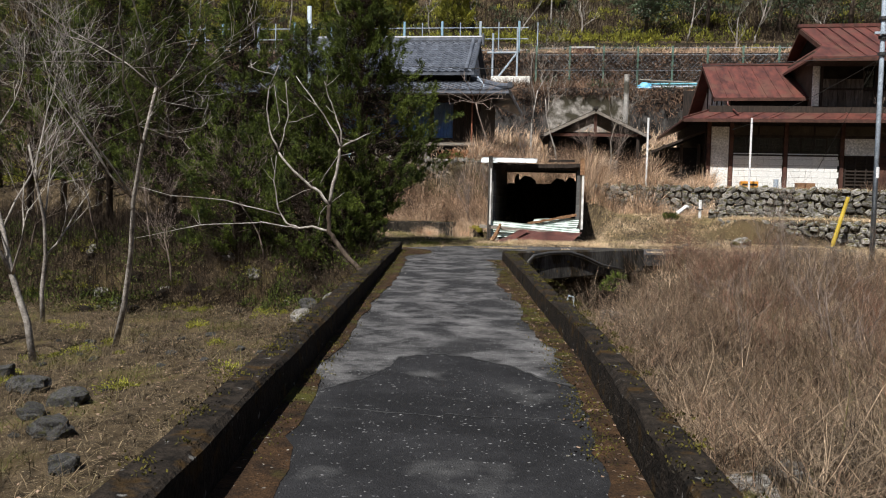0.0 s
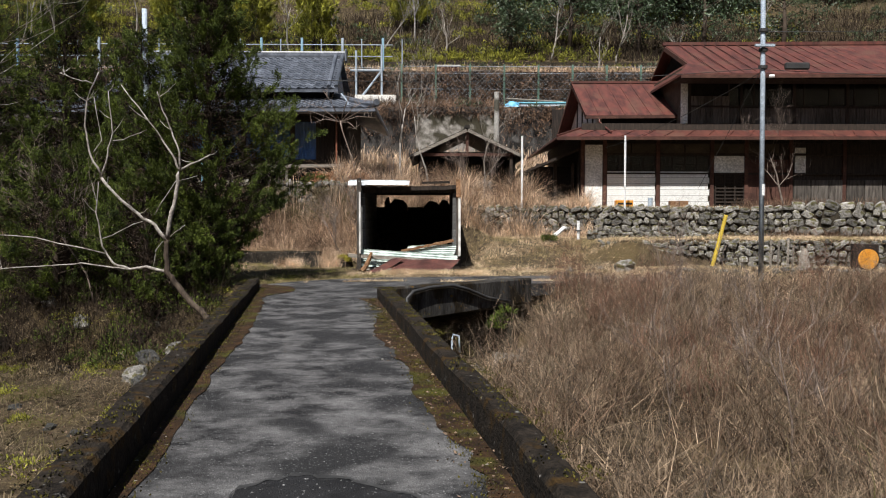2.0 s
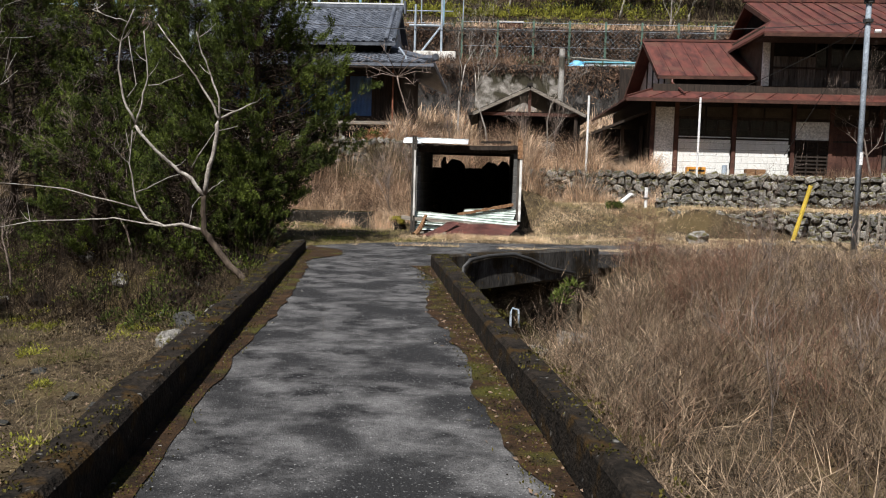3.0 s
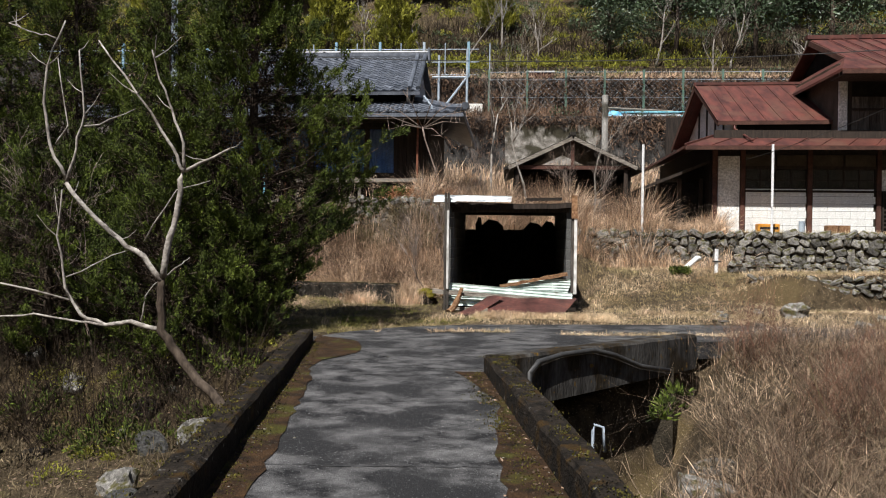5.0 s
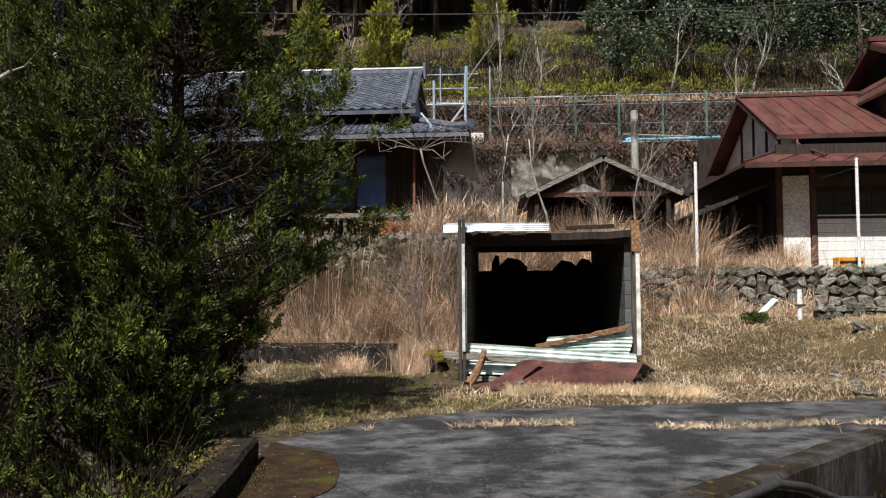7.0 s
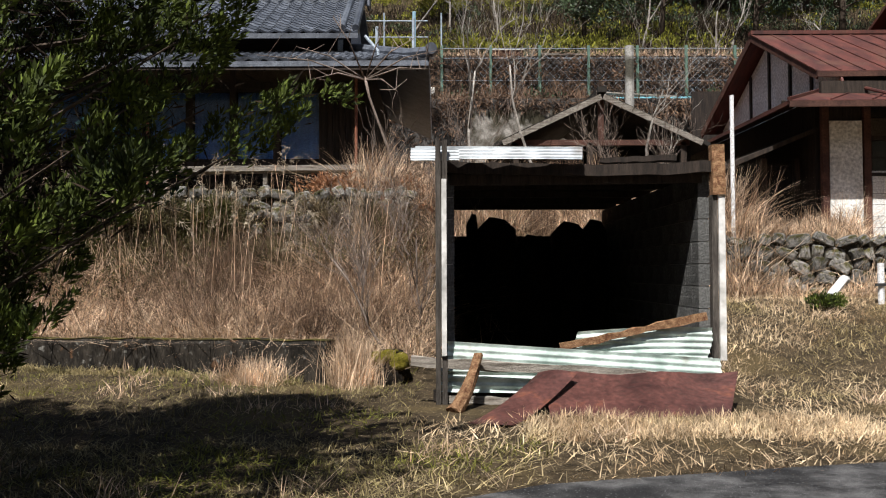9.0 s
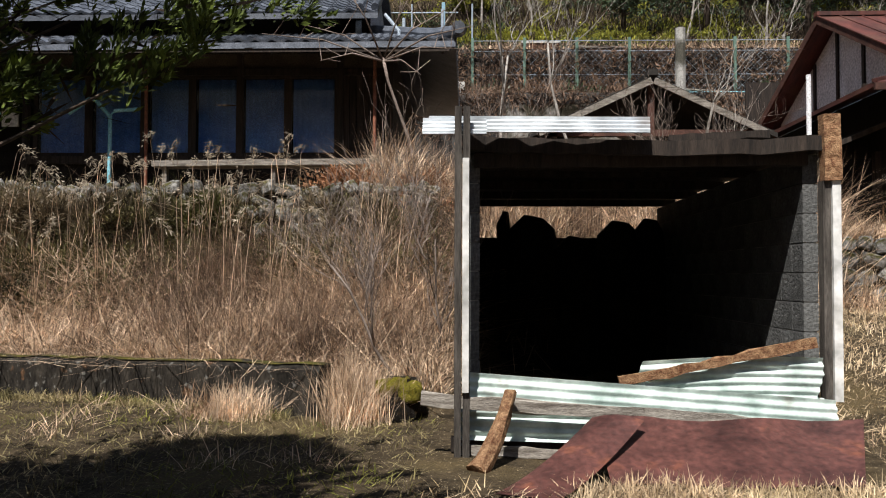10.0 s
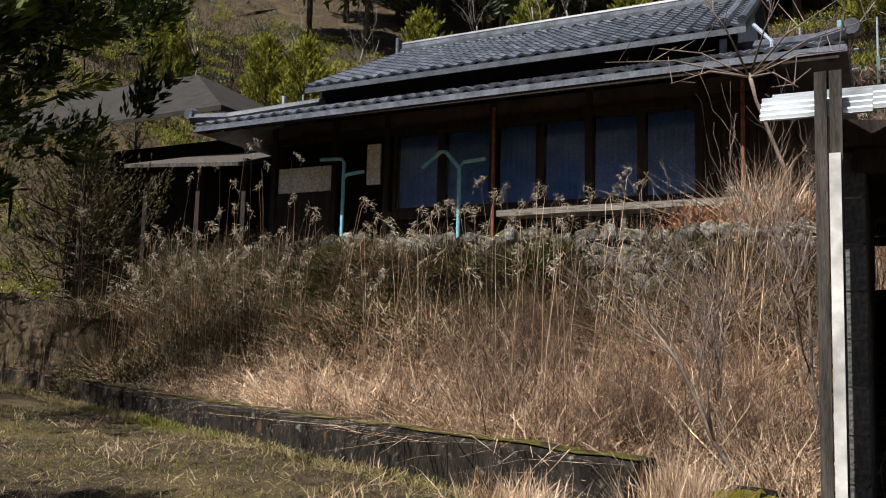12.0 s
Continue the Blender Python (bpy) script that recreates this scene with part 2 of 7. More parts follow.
    "concrete": material("pale_old_concrete", (0.2, 0.19, 0.175), (0.42, 0.41, 0.38), 1.5, 0.9, bump=0.3, third=(0.08, 0.075, 0.06), third_at=0.58),
}
glass = bpy.data.materials.new("window_glass")
glass.use_nodes = True
gt = glass.node_tree
clear, shine, fres, gmix = (gt.nodes.new(k) for k in ("ShaderNodeBsdfTransparent", "ShaderNodeBsdfGlossy", "ShaderNodeFresnel", "ShaderNodeMixShader"))
clear.inputs[0].default_value = (0.86, 0.9, 0.9, 1)
shine.inputs["Roughness"].default_value = 0.04
fres.inputs[0].default_value = 1.45
gt.links.new(fres.outputs[0], gmix.inputs[0])
gt.links.new(clear.outputs[0], gmix.inputs[1])
gt.links.new(shine.outputs[0], gmix.inputs[2])
gt.links.new(gmix.outputs[0], gt.nodes["Material Output"].inputs[0])
M["glass"] = glass


# ---- mesh helpers ----
class Geo:
    """Gathers vertices and faces of one mesh."""

    def __init__(self):
        self.v, self.f = [], []

    def add(self, vs, fs):
        k = len(self.v)
        self.v += [tuple(p) for p in vs]
        self.f += [tuple(i + k for i in f) for f in fs]
        return self

    def box(self, lo, hi, m=None, wob=0.0, seed=0):
        rnd = random.Random(seed)
        (a, b, c), (d, e, f) = lo, hi
        vs = [Vector(p) for p in ((a, b, c), (d, b, c), (d, e, c), (a, e, c), (a, b, f), (d, b, f), (d, e, f), (a, e, f))]
        if wob:
            vs = [p + Vector([rnd.uniform(-wob, wob) for _ in range(3)]) for p in vs]
        if m is not None:
            vs = [m @ p for p in vs]
        return self.add(vs, [(0, 3, 2, 1), (4, 5, 6, 7), (0, 1, 5, 4), (1, 2, 6, 5), (2, 3, 7, 6), (3, 0, 4, 7)])

    def beam(self, p, q, w, h):
        """A square bar from p to q."""
        p, q = Vector(p), Vector(q)
        m = Matrix.Translation(p) @ (q - p).to_track_quat("X", "Z").to_matrix().to_4x4()
        return self.box((0, -w / 2, -h / 2), ((q - p).length, w / 2, h / 2), m)

    def tube(self, pts, radii, n=6, cap=True):
        k, rings = len(self.v), len(pts)
        pts = [Vector(p) for p in pts]
        for i, p in enumerate(pts):
            d = (pts[min(i + 1, rings - 1)] - pts[max(i - 1, 0)]).normalized()
            s = d.orthogonal().normalized() if abs(d.z) > 0.95 else d.cross(Vector((0, 0, 1))).normalized()
            u = d.cross(s)
            r = radii[i] if isinstance(radii, (list, tuple)) else radii
            for j in range(n):
                a = 2 * math.pi * j / n
                self.v.append(tuple(p + s * (math.cos(a) * r) + u * (math.sin(a) * r)))
        for i in range(rings - 1):
            for j in range(n):
                a, b = k + i * n + j, k + i * n + (j + 1) % n
                self.f.append((a, b, b + n, a + n))
        if cap:
            self.f.append(tuple(k + n - 1 - j for j in range(n)))
            self.f.append(tuple(k + (rings - 1) * n + j for j in range(n)))
        return self


def part(name, geo, mat, parent=None, label="", bevel=0.0, smooth=False, kind=""):
    """One mesh object from gathered geometry, under a thing or on its own."""
    me = bpy.data.meshes.new(name)
    me.from_pydata(geo.v, [], geo.f)
    if bevel:
        bm = bmesh.new()
        bm.from_mesh(me)
        bmesh.ops.bevel(bm, geom=list(bm.edges), offset=bevel, segments=1, affect="EDGES")
        bm.to_mesh(me)
        bm.free()
    me.materials.append(M[mat] if isinstance(mat, str) else mat)
    if smooth:
        me.shade_smooth()
    ob = new(name, me)
    ob.parent = parent
    if label or kind:
        tagged(ob, label, kind=kind)
    return ob


def thing(name, label, category, group="", at=(0, 0, 0)):
    ob = tagged(new(name), label, category, group)
    ob.location = at
    ob.empty_display_size = 0.2
    return ob


def solo(name, geo, mat, label, category, group="", kind="", bevel=0.0, smooth=False):
    return tagged(part(name, geo, mat, None, "", bevel, smooth), label, category, group, kind)


def structure(name, geo, mat, label="", category="", bevel=0.0, smooth=False, parent=None):
    return tagged(part(name, geo, mat, parent, "", bevel, smooth), label, category, kind="structure")


def smooth01(a, b, x):
    t = np.clip((x - a) / (b - a), 0, 1)
    return t * t * (3 - 2 * t)


# ---- the lie of the land ----
def deck_drop(y):
    """How far the deck lies above or below the level -0.12; it climbs gently towards the yard."""
    return np.minimum(0.037 + 0.0105 * y, 0.125)


def left_edge(y):
    return 0.02 - 0.145 * y


def right_edge(y):
    return np.where(y > -0.5, 1.965 - 0.144 * y, 1.9895 - 0.095 * y)


def top_drop(y):
    """How much lower the parapets are at the near end."""
    return 0.117 + 0.0055 * y


def deck_z(y):
    return -0.12 + deck_drop(y)


def parapet_z(y):
    return 0.22 + deck_drop(y) - top_drop(y)


def land(x, y):
    """Height of the ground; takes numbers or arrays."""
    x, y = np.asarray(x, float), np.asarray(y, float)
    bump = 0.05 * np.sin(x * 1.7 + y * 0.6) * np.sin(y * 1.3 - x * 0.4) + 0.03 * np.sin(x * 4.1 + 1) * np.sin(y * 3.7)
    # low ground beside the bridge
    left_low = -1.15 - 0.25 * smooth01(-2, -6, x) + 0.9 * smooth01(2.0, -12.0, y) * smooth01(-3, -9, x)
    right_low = -0.85 + 0.25 * smooth01(5, 14, x)
    side = smooth01(-0.6, 0.8, x + 0.14 * y - 0.9)
    low = left_low * (1 - side) + right_low * side
    # stream bed below the deck
    ditch = smooth01(1.4, 0.5, np.abs(x - 0.9 - 0.35 * (y - 8)) - 0.6) * smooth01(5.5, 7.0, y) * smooth01(11.5, 10.2, y)
    low = low - 0.9 * ditch
    rise = (1 - side) * smooth01(9.4, 11.4, y) + side * smooth01(5.5, 12.4, y + 0.0 * x)
    hole = smooth01(0.25, -0.25, y - 8.3 - (x - 0.9) * 1.17) * smooth01(4.2, 3.2, x) * side
    rise = rise * (1 - hole)
    road_dip = -0.045 * smooth01(14.6, 13.2, y)
    yard = road_dip + 0.0 * x
    z = low * (1 - rise) + yard * rise + bump * (0.35 + 0.65 * (1 - rise))
    # left terrace below the tiled house
    wall_y = 17.42 - 0.357 * (x + 1.33)
    west = smooth01(0.2, -1.0, x)
    z = z + west * (0.22 * smooth01(wall_y + 0.1, wall_y + 0.5, y) + 1.0 * smooth01(wall_y + 1.0, 22.0, y) * (y > wall_y) + 1.1 * smooth01(22.0, 22.7, y))
    mid = (1 - west) * (1 - smooth01(2.6, 3.6, x))
    z = z + mid * (1.9 * smooth01(19.3, 22.5, y))
    # right terraces
    east = smooth01(2.6, 3.6, x)
    z = z + east * (0.72 * smooth01(17.9, 18.3, y) * smooth01(5.6, 7.0, x) + (0.72 * (1 - smooth01(5.6, 7.0, x)) * smooth01(16.5, 21.0, y)) + 0.95 * smooth01(21.3, 21.7, y))
    # hillside in steps
    hill = 3.9 + 2.7 * smooth01(34.9, 35.3, y) + 0.2 * smooth01(35.5, 38, y) + 2.1 * smooth01(38.5, 38.9, y) + 0.2 * smooth01(39.5, 41.5, y) + 1.2 * smooth01(41.5, 42.3, y)
    t = smooth01(29.5, 34.0, y)
    z = z * (1 - t) + hill * t
    z = z + 0.46 * np.clip(y - 43, 0, 200) + 0.30 * np.clip(y - 75, 0, 200)
    z = z + 0.5 * np.sin(x * 0.21 + y * 0.13) * smooth01(43, 50, y)
    # slopes that close the valley; the unseen rear one is added to block sky
    z = z + 0.5 * np.clip(np.abs(x - 4) - 32, 0, 60) * smooth01(20, 35, y) + 0.55 * np.clip(-y - 30, 0, 120) + 0.4 * np.clip(np.abs(x - 2) - 30, 0, 80) * smooth01(25, 5, y)
    return z


xs = np.unique(np.concatenate([np.arange(-14, 20, 0.2), np.linspace(20, 50, 40), np.linspace(50, 260, 25), np.linspace(-44, -14, 40), np.linspace(-260, -44, 25)]).round(3))
ys = np.unique(np.concatenate([np.arange(-10, 44, 0.2), np.linspace(44, 80, 50), np.linspace(80, 300, 20), np.linspace(-30, -10, 25), np.linspace(-260, -30, 15)]).round(3))
gx, gy = np.meshgrid(xs, ys)
gz = land(gx, gy)
# the deck runs clear above the ground
gz = np.where((gx > left_edge(gy) - 0.5) & (gx < right_edge(gy) + 0.5) & (gy < 9.6) & (gy > -9.5), np.minimum(gz, -0.75), gz)
nx = len(xs)
rows_, cols_ = len(ys), nx
idx = np.arange(rows_ * cols_).reshape(rows_, cols_)
quads = np.stack([idx[:-1, :-1], idx[:-1, 1:], idx[1:, 1:], idx[1:, :-1]], -1).reshape(-1, 4)
gme = bpy.data.meshes.new("ground")
gme.from_pydata(np.stack([gx, gy, gz], -1).reshape(-1, 3).tolist(), [], quads.tolist())
gme.materials.append(M["ground"])
gme.shade_smooth()
ground = tagged(new("ground", gme), "uneven ground of dry litter, moss and short dead grass", "ground", kind="structure")

# ---- bridge ----
bridge = thing("bridge", "old narrow concrete footbridge with low mossy parapets", "bridge", at=(1, 4, -0.4))


def strip(name, mat, edge_a, edge_b, y0, y1, z0, z1, step=0.35, wob=0.012, label=""):
    """A long cast slab between two edge lines, its top slightly uneven."""
    g, rnd = Geo(), random.Random(5)
    n = int((y1 - y0) / step) + 1
    for i in range(n + 1):
        y = y0 + (y1 - y0) * i / n
        a, b = edge_a(y), edge_b(y)
        w = [rnd.uniform(-wob, wob) for _ in range(5)]
        c = min(0.025, (b - a) / 5)
        g.v += [(a + w[0], y, z0), (a + w[1], y, z1 - c), (a + c, y, z1 + w[2]), (b - c, y, z1 + w[3]), (b + w[4], y, z1 - c), (b, y, z0)]
    for i in range(n):
        k = i * 6
        for j in range(6):
            g.f.append((k + j, k + (j + 1) % 6, k + 6 + (j + 1) % 6, k + 6 + j))
    g.f += [tuple(range(5, -1, -1)), tuple(n * 6 + j for j in range(6))]
    ob = part(name, g, mat, None, label)
    ob.parent = bridge
    ob.matrix_parent_inverse = Matrix.Translation(-Vector(bridge.location))
    return ob


strip("deck", "deck", left_edge, right_edge, -12, 11.0, -0.42, -0.12, wob=0.003, label="worn dark concrete deck with pale patches")
CRACK = [(0.10, -2.10), (0.32, -1.89), (0.48, -1.70), (0.64, -1.33), (0.72, -0.99), (0.71, -0.66), (0.95, -0.45), (1.16, -0.49), (1.53, -0.75), (1.81, -1.17), (2.08, -1.35)]
g = Geo()
g.v = [(left_edge(-12) + 0.01, -12, -0.116), (right_edge(-12) - 0.01, -12, -0.116)] + [(x, y, -0.116) for x, y in CRACK[::-1]]
g.f = [tuple(range(len(g.v)))]
pt_ = part("worn_patch", g, "deckpatch", bridge, "darker smoother surfacing at the near end")
pt_.matrix_parent_inverse = Matrix.Translation(-Vector(bridge.location))


def crack_line(pts, w, seed):
    """A jagged dark crack lying on the deck."""
    rnd, g, fine = random.Random(seed), Geo(), []
    for (x0, y0), (x1, y1) in zip(pts[:-1], pts[1:]):
        for k in range(7):
            s = k / 7
            fine.append((x0 + (x1 - x0) * s + rnd.gauss(0, 0.010), y0 + (y1 - y0) * s + rnd.gauss(0, 0.014)))
    for x, y in fine:
        ww = w * rnd.uniform(0.3, 1.2)
        g.v += [(x, y - ww, -0.1135), (x, y + ww, -0.1135)]
    g.f = [(2 * i, 2 * i + 2, 2 * i + 3, 2 * i + 1) for i in range(len(fine) - 1)]
    ob = part("crack", g, "cable", bridge)
    ob.matrix_parent_inverse = Matrix.Translation(-Vector(bridge.location))


for side in (0, 1):
    rnd, g = random.Random(20 + side), Geo()
    w = 0.14
    for i in range(150):
        y = -12 + 23.1 * i / 149 if side == 0 else -12 + 20.2 * i / 149
        w = max(0.05, min(0.26, w + rnd.gauss(0, 0.025)))
        ww = w + (0.45 * smooth01(7.6, 10.2, y) * smooth01(11.15, 10.3, y) - 0.9 * w * smooth01(10.6, 11.1, y) if side == 0 else 0.05 + 0.05 * math.sin(y * 1.7))
        e = float(left_edge(y)) + 0.005 if side == 0 else float(right_edge(y)) - 0.005
        g.v += [(e, y, -0.112), (e + (ww if side == 0 else -ww), y, -0.1125)]
    g.f = [(2 * i, 2 * i + 1, 2 * i + 3, 2 * i + 2) if side == 0 else (2 * i + 1, 2 * i, 2 * i + 2, 2 * i + 3) for i in range(149)]
    ob = part("dirt_strip", g, "mossdirt", bridge, "dark dirt and moss along the deck's edge")
    ob.matrix_parent_inverse = Matrix.Translation(-Vector(bridge.location))
crack_line(CRACK, 0.026, 1)
crack_line([(0.34, -2.05), (0.54, -2.12), (0.97, -2.16), (1.3, -2.13), (1.89, -2.10), (2.12, -2.24)], 0.008, 2)
crack_line([(-0.62, 4.70), (0.07, 4.73), (0.6, 4.80), (1.2, 4.78)], 0.006, 3)
strip("parapet", "parapet", lambda y: left_edge(y) - 0.20, left_edge, -12, 10.35, -0.45, 0.22, label="low concrete parapet, black with moss")
strip("parapet", "parapet", lambda y: float(right_edge(y)), lambda y: float(right_edge(y)) + 0.17 + 0.05 * float(smooth01(2, 6, y)), -12, 8.22, -0.45, 0.22, label="low concrete parapet, black with moss")
# splayed wing of the parapet, and the road behind it
a, b = Vector((0.80, 8.22, 0)), Vector((3.30, 11.12, 0))
d = (b - a).normalized()
nrm = Vector((d.y, -d.x, 0)) * 0.24
g = Geo()
pts = []
N_ = 14
rnd = random.Random(3)
for i in range(N_ + 1):
    p = a + (b - a) * i / N_
    q = p + nrm
    zt = 0.225 - 0.03 * i / N_ + rnd.uniform(-0.006, 0.006)
    g.v += [(p.x, p.y, -0.52), (p.x, p.y, zt - 0.03), (p.x + nrm.x * 0.1, p.y + nrm.y * 0.1, zt), (q.x - nrm.x * 0.1, q.y - nrm.y * 0.1, zt), (q.x, q.y, zt - 0.03), (q.x, q.y, -0.42 - 0.06 * (1 - i / N_))]
for i in range(N_):
    k = i * 6
    for j in range(6):
        g.f.append((k + j, k + 6 + j, k + 6 + (j + 1) % 6, k + (j + 1) % 6))
g.f += [tuple(range(6)), tuple(N_ * 6 + j for j in range(5, -1, -1))]
wing = part("parapet_wing", g, "wingslab", bridge, "splayed stained concrete parapet wing")
wing.matrix_parent_inverse = Matrix.Translation(-Vector(bridge.location))
# landing slab between the deck and the yard
g = Geo()
top = [(-1.62, 10.9), (0.2, 8.35), (0.86, 8.35), (3.3, 11.16), (4.8, 11.9), (7.5, 12.6), (9.0, 13.7), (4.2, 13.9), (1.8, 13.45), (0.35, 13.1), (-0.65, 12.5), (-1.3, 11.7)]
n = len(top)
g.v = [(x, y, 0.011 if y < 11.2 else 0.0) for x, y in top] + [(x, y, -0.22) for x, y in top]
g.f = [tuple(range(n))] + [(i, n + i, n + (i + 1) % n, (i + 1) % n) for i in range(n)] + [tuple(range(2 * n - 1, n - 1, -1))]
structure("road", g, "deck", "short worn concrete road from the bridge to the yard", "road")
# abutment that carries the landing; its dark colour paints the culvert's shade
g = Geo().box((-1.6, 10.5, -2.3), (3.1, 11.3, -0.225))
structure("abutment", g, "joint", "concrete abutment under the road, coloured dark as the shaded void", "abutment")


for ob in bridge.children:
    for v in ob.data.vertices:
        v.co.z += float(deck_drop(v.co.y)) - (float(top_drop(v.co.y)) if v.co.z > 0.1 and ob.name.startswith("parapet") else 0.0)


# ---- open shed in the yard ----
def corrugated(origin, along, across, waves, amp=0.012, sag=0.0, thick=0.0015):
    """A ribbed metal sheet: ribs run along; across is its other edge."""
    g = Geo()
    o, u, w = Vector(origin), Vector(along), Vector(across)
    nrm = u.cross(w).normalized()
    nu, nw = 8, waves * 6
    for side in (1, -1):
        k = len(g.v)
        for i in range(nu + 1):
            for j in range(nw + 1):
                a, b = i / nu, j / nw
                s = sag * math.sin(a * math.pi)
                p = o + u * a + w * b + nrm * (amp * math.cos(b * waves * 2 * math.pi) + side * thick) + Vector((0, 0, -s))
                g.v.append(tuple(p))
        for i in range(nu):
            for j in range(nw):
                q = k + i * (nw + 1) + j
                f = (q, q + nw + 1, q + nw + 2, q + 1)
                g.f.append(f if side > 0 else f[::-1])
    return g


def plank(p, q, w, t, seed=0, n=9, ragged=0.006, up=(0, 0, 1)):
    """A worn board from p to q, w wide and t thick, with ragged edges."""
    rnd = random.Random(seed)
    p, q = Vector(p), Vector(q)
    d = (q - p).normalized()
    s = d.cross(Vector(up)).normalized()
    h = s.cross(d)
    g = Geo()
    for i in range(n + 1):
        c = p + (q - p) * i / n
        e = [rnd.uniform(-ragged, ragged) for _ in range(4)]
        g.v += [tuple(c + s * (t / 2) + h * (w / 2 + e[0])), tuple(c - s * (t / 2) + h * (w / 2 + e[1])), tuple(c - s * (t / 2) - h * (w / 2 + e[2])), tuple(c + s * (t / 2) - h * (w / 2 + e[3]))]
    for i in range(n):
        k = i * 4
        for j in range(4):
            g.f.append((k + j, k + 4 + j, k + 4 + (j + 1) % 4, k + (j + 1) % 4))
    g.f += [(0, 1, 2, 3), (n * 4 + 3, n * 4 + 2, n * 4 + 1, n * 4)]
    return g


shed = thing("shed", "small open-fronted dark shed of grey blocks and timber, half fallen in", "shed")
SX0, SX1, SY0, SY1 = -0.16, 2.22, 16.05, 20.4
rnd = random.Random(8)
block_me = {}


def block_wall(parent, x, y0, y1, z0, z1, t, mat, axis="y"):
    """Courses of hollow blocks with recessed joints; each block a piece of its own."""
    w, h = 0.40, 0.20
    rows = int(round((z1 - z0) / h))
    for r in range(rows):
        off = 0 if r % 2 else -w / 2
        a = y0 + off
        while a < y1 - 0.02:
            lo, hi = max(a, y0) + 0.004, min(a + w, y1) - 0.004
            if hi - lo > 0.05:
                key = (axis, mat, round(hi - lo, 2))
                if key not in block_me:
                    l = hi - lo
                    g = Geo().box((-t / 2, 0, 0), (t / 2, l, h - 0.008)) if axis == "y" else Geo().box((0, -t / 2, 0), (l, t / 2, h - 0.008))
                    me = bpy.data.meshes.new("block")
                    me.from_pydata(g.v, [], g.f)
                    me.materials.append(M[mat])
                    block_me[key] = me
                ob = new("block", block_me[key])
                ob.parent = parent
                dev = rnd.uniform(-0.0015, 0.0015)
                ob.location = (x + dev, lo, z0 + r * h) if axis == "y" else (lo, x + dev, z0 + r * h)
            a += w


for x, nm in ((SX0 + 0.05, "wall"), (SX1 - 0.05, "wall")):
    w_ob = part(nm, Geo().box((x - 0.04, SY0 + 0.03, -0.1), (x + 0.04, SY1, 1.99)), "concrete", shed, "grey concrete block side wall")
    block_wall(w_ob, x, SY0 + 0.02, SY1, 0.0, 2.0, 0.10, "greyblock")
# back wall coloured as interior shade
part("back_wall", Geo().box((SX0, SY1, -0.1), (SX1, SY1 + 0.06, 1.64)), "gloom", shed, "board back wall open under the roof, near-black for shade")
part("floor", Geo().box((SX0 + 0.1, SY0 + 0.2, -0.1), (SX1 - 0.1, SY1, 0.02)), "joint", shed)
# roof with an uneven front edge
g = Geo()
n = 16
for i in range(n + 1):
    x = -0.18 + 2.46 * i / n
    f = 15.96 + rnd.uniform(-0.03, 0.05)
    zf, zb = 2.06 + rnd.uniform(-0.012, 0.012) - 0.03 * math.sin(i / n * 3), 2.10
    g.v += [(x, f, zf - 0.05), (x, f, zf + 0.05), (x, 18.2, 2.15), (x, 20.75, zb + 0.05), (x, 20.75, zb - 0.02), (x, 18.2, 2.06)]
for i in range(n):
    k = i * 6
    for j in range(6):
        g.f.append((k + j, k + 6 + j, k + 6 + (j + 1) % 6, k + (j + 1) % 6))
g.f += [tuple(range(6)), tuple(n * 6 + j for j in range(5, -1, -1))]
part("roof", g, "darkwood", shed, "dark sagging board roof")
for y in (16.3, 17.2, 18.1, 19.0, 19.9):
    part("rafter", Geo().box((SX0, y, 1.98), (SX1, y + 0.08, 2.05)), "darkwood", shed)
for x in (-0.205, -0.15):
    part("post", plank((x, 15.76, 0), (x, 15.76, 2.26), 0.05, 0.045, seed=int(x * 1000), up=(0, 1, 0), ragged=0.003), "boards", shed, "grey weathered double post")
part("trim_board", plank((-0.155, 15.72, 0.42), (-0.155, 15.72, 1.92), 0.02, 0.042, up=(0, 1, 0), ragged=0.002), "whitepaint", shed, "narrow white-painted strip")
part("post", plank((2.225, 15.98, 0), (2.225, 15.98, 1.8), 0.08, 0.05, up=(0, 1, 0), ragged=0.003), "boards", shed, "grey weathered post")
part("trim_board", plank((2.285, 15.94, 0.35), (2.285, 15.94, 1.90), 0.03, 0.055, up=(0, 1, 0), ragged=0.003), "whitepaint", shed, "narrow white-painted strip")
part("post_head", plank((2.26, 15.95, 1.80), (2.25, 15.95, 2.24), 0.09, 0.11, up=(0, 1, 0), ragged=0.008), "rottenwood", shed, "orange rotten head of the post")
part("sill", plank((-0.25, 15.9, 0.06), (2.3, 15.9, 0.05), 0.09, 0.08), "darkwood", shed)
part("lintel", plank((-0.1, 16.08, 1.95), (2.15, 16.08, 1.97), 0.10, 0.06), "darkwood", shed)

g = corrugated((-0.42, 15.80, 2.10), (1.46, 0, -0.01), (0.02, 0.10, 0.12), 4, 0.010)
solo("roof_sheet", g, "zinc", "pale zinc corrugated sheet lying on the shed roof", "metal sheet", smooth=True)
g = corrugated((-0.44, 15.77, 2.08), (0.42, 0, 0.0), (0.0, 0.10, 0.12), 4, 0.010)
solo("roof_sheet", g, "zinc", "short zinc corrugated sheet under a longer one", "metal sheet", smooth=True)
solo("roof_board", plank((1.35, 16.6, 2.19), (2.05, 16.5, 2.20), 0.05, 0.12, 4), "darkwood", "rotten dark board lying on the shed roof", "board")

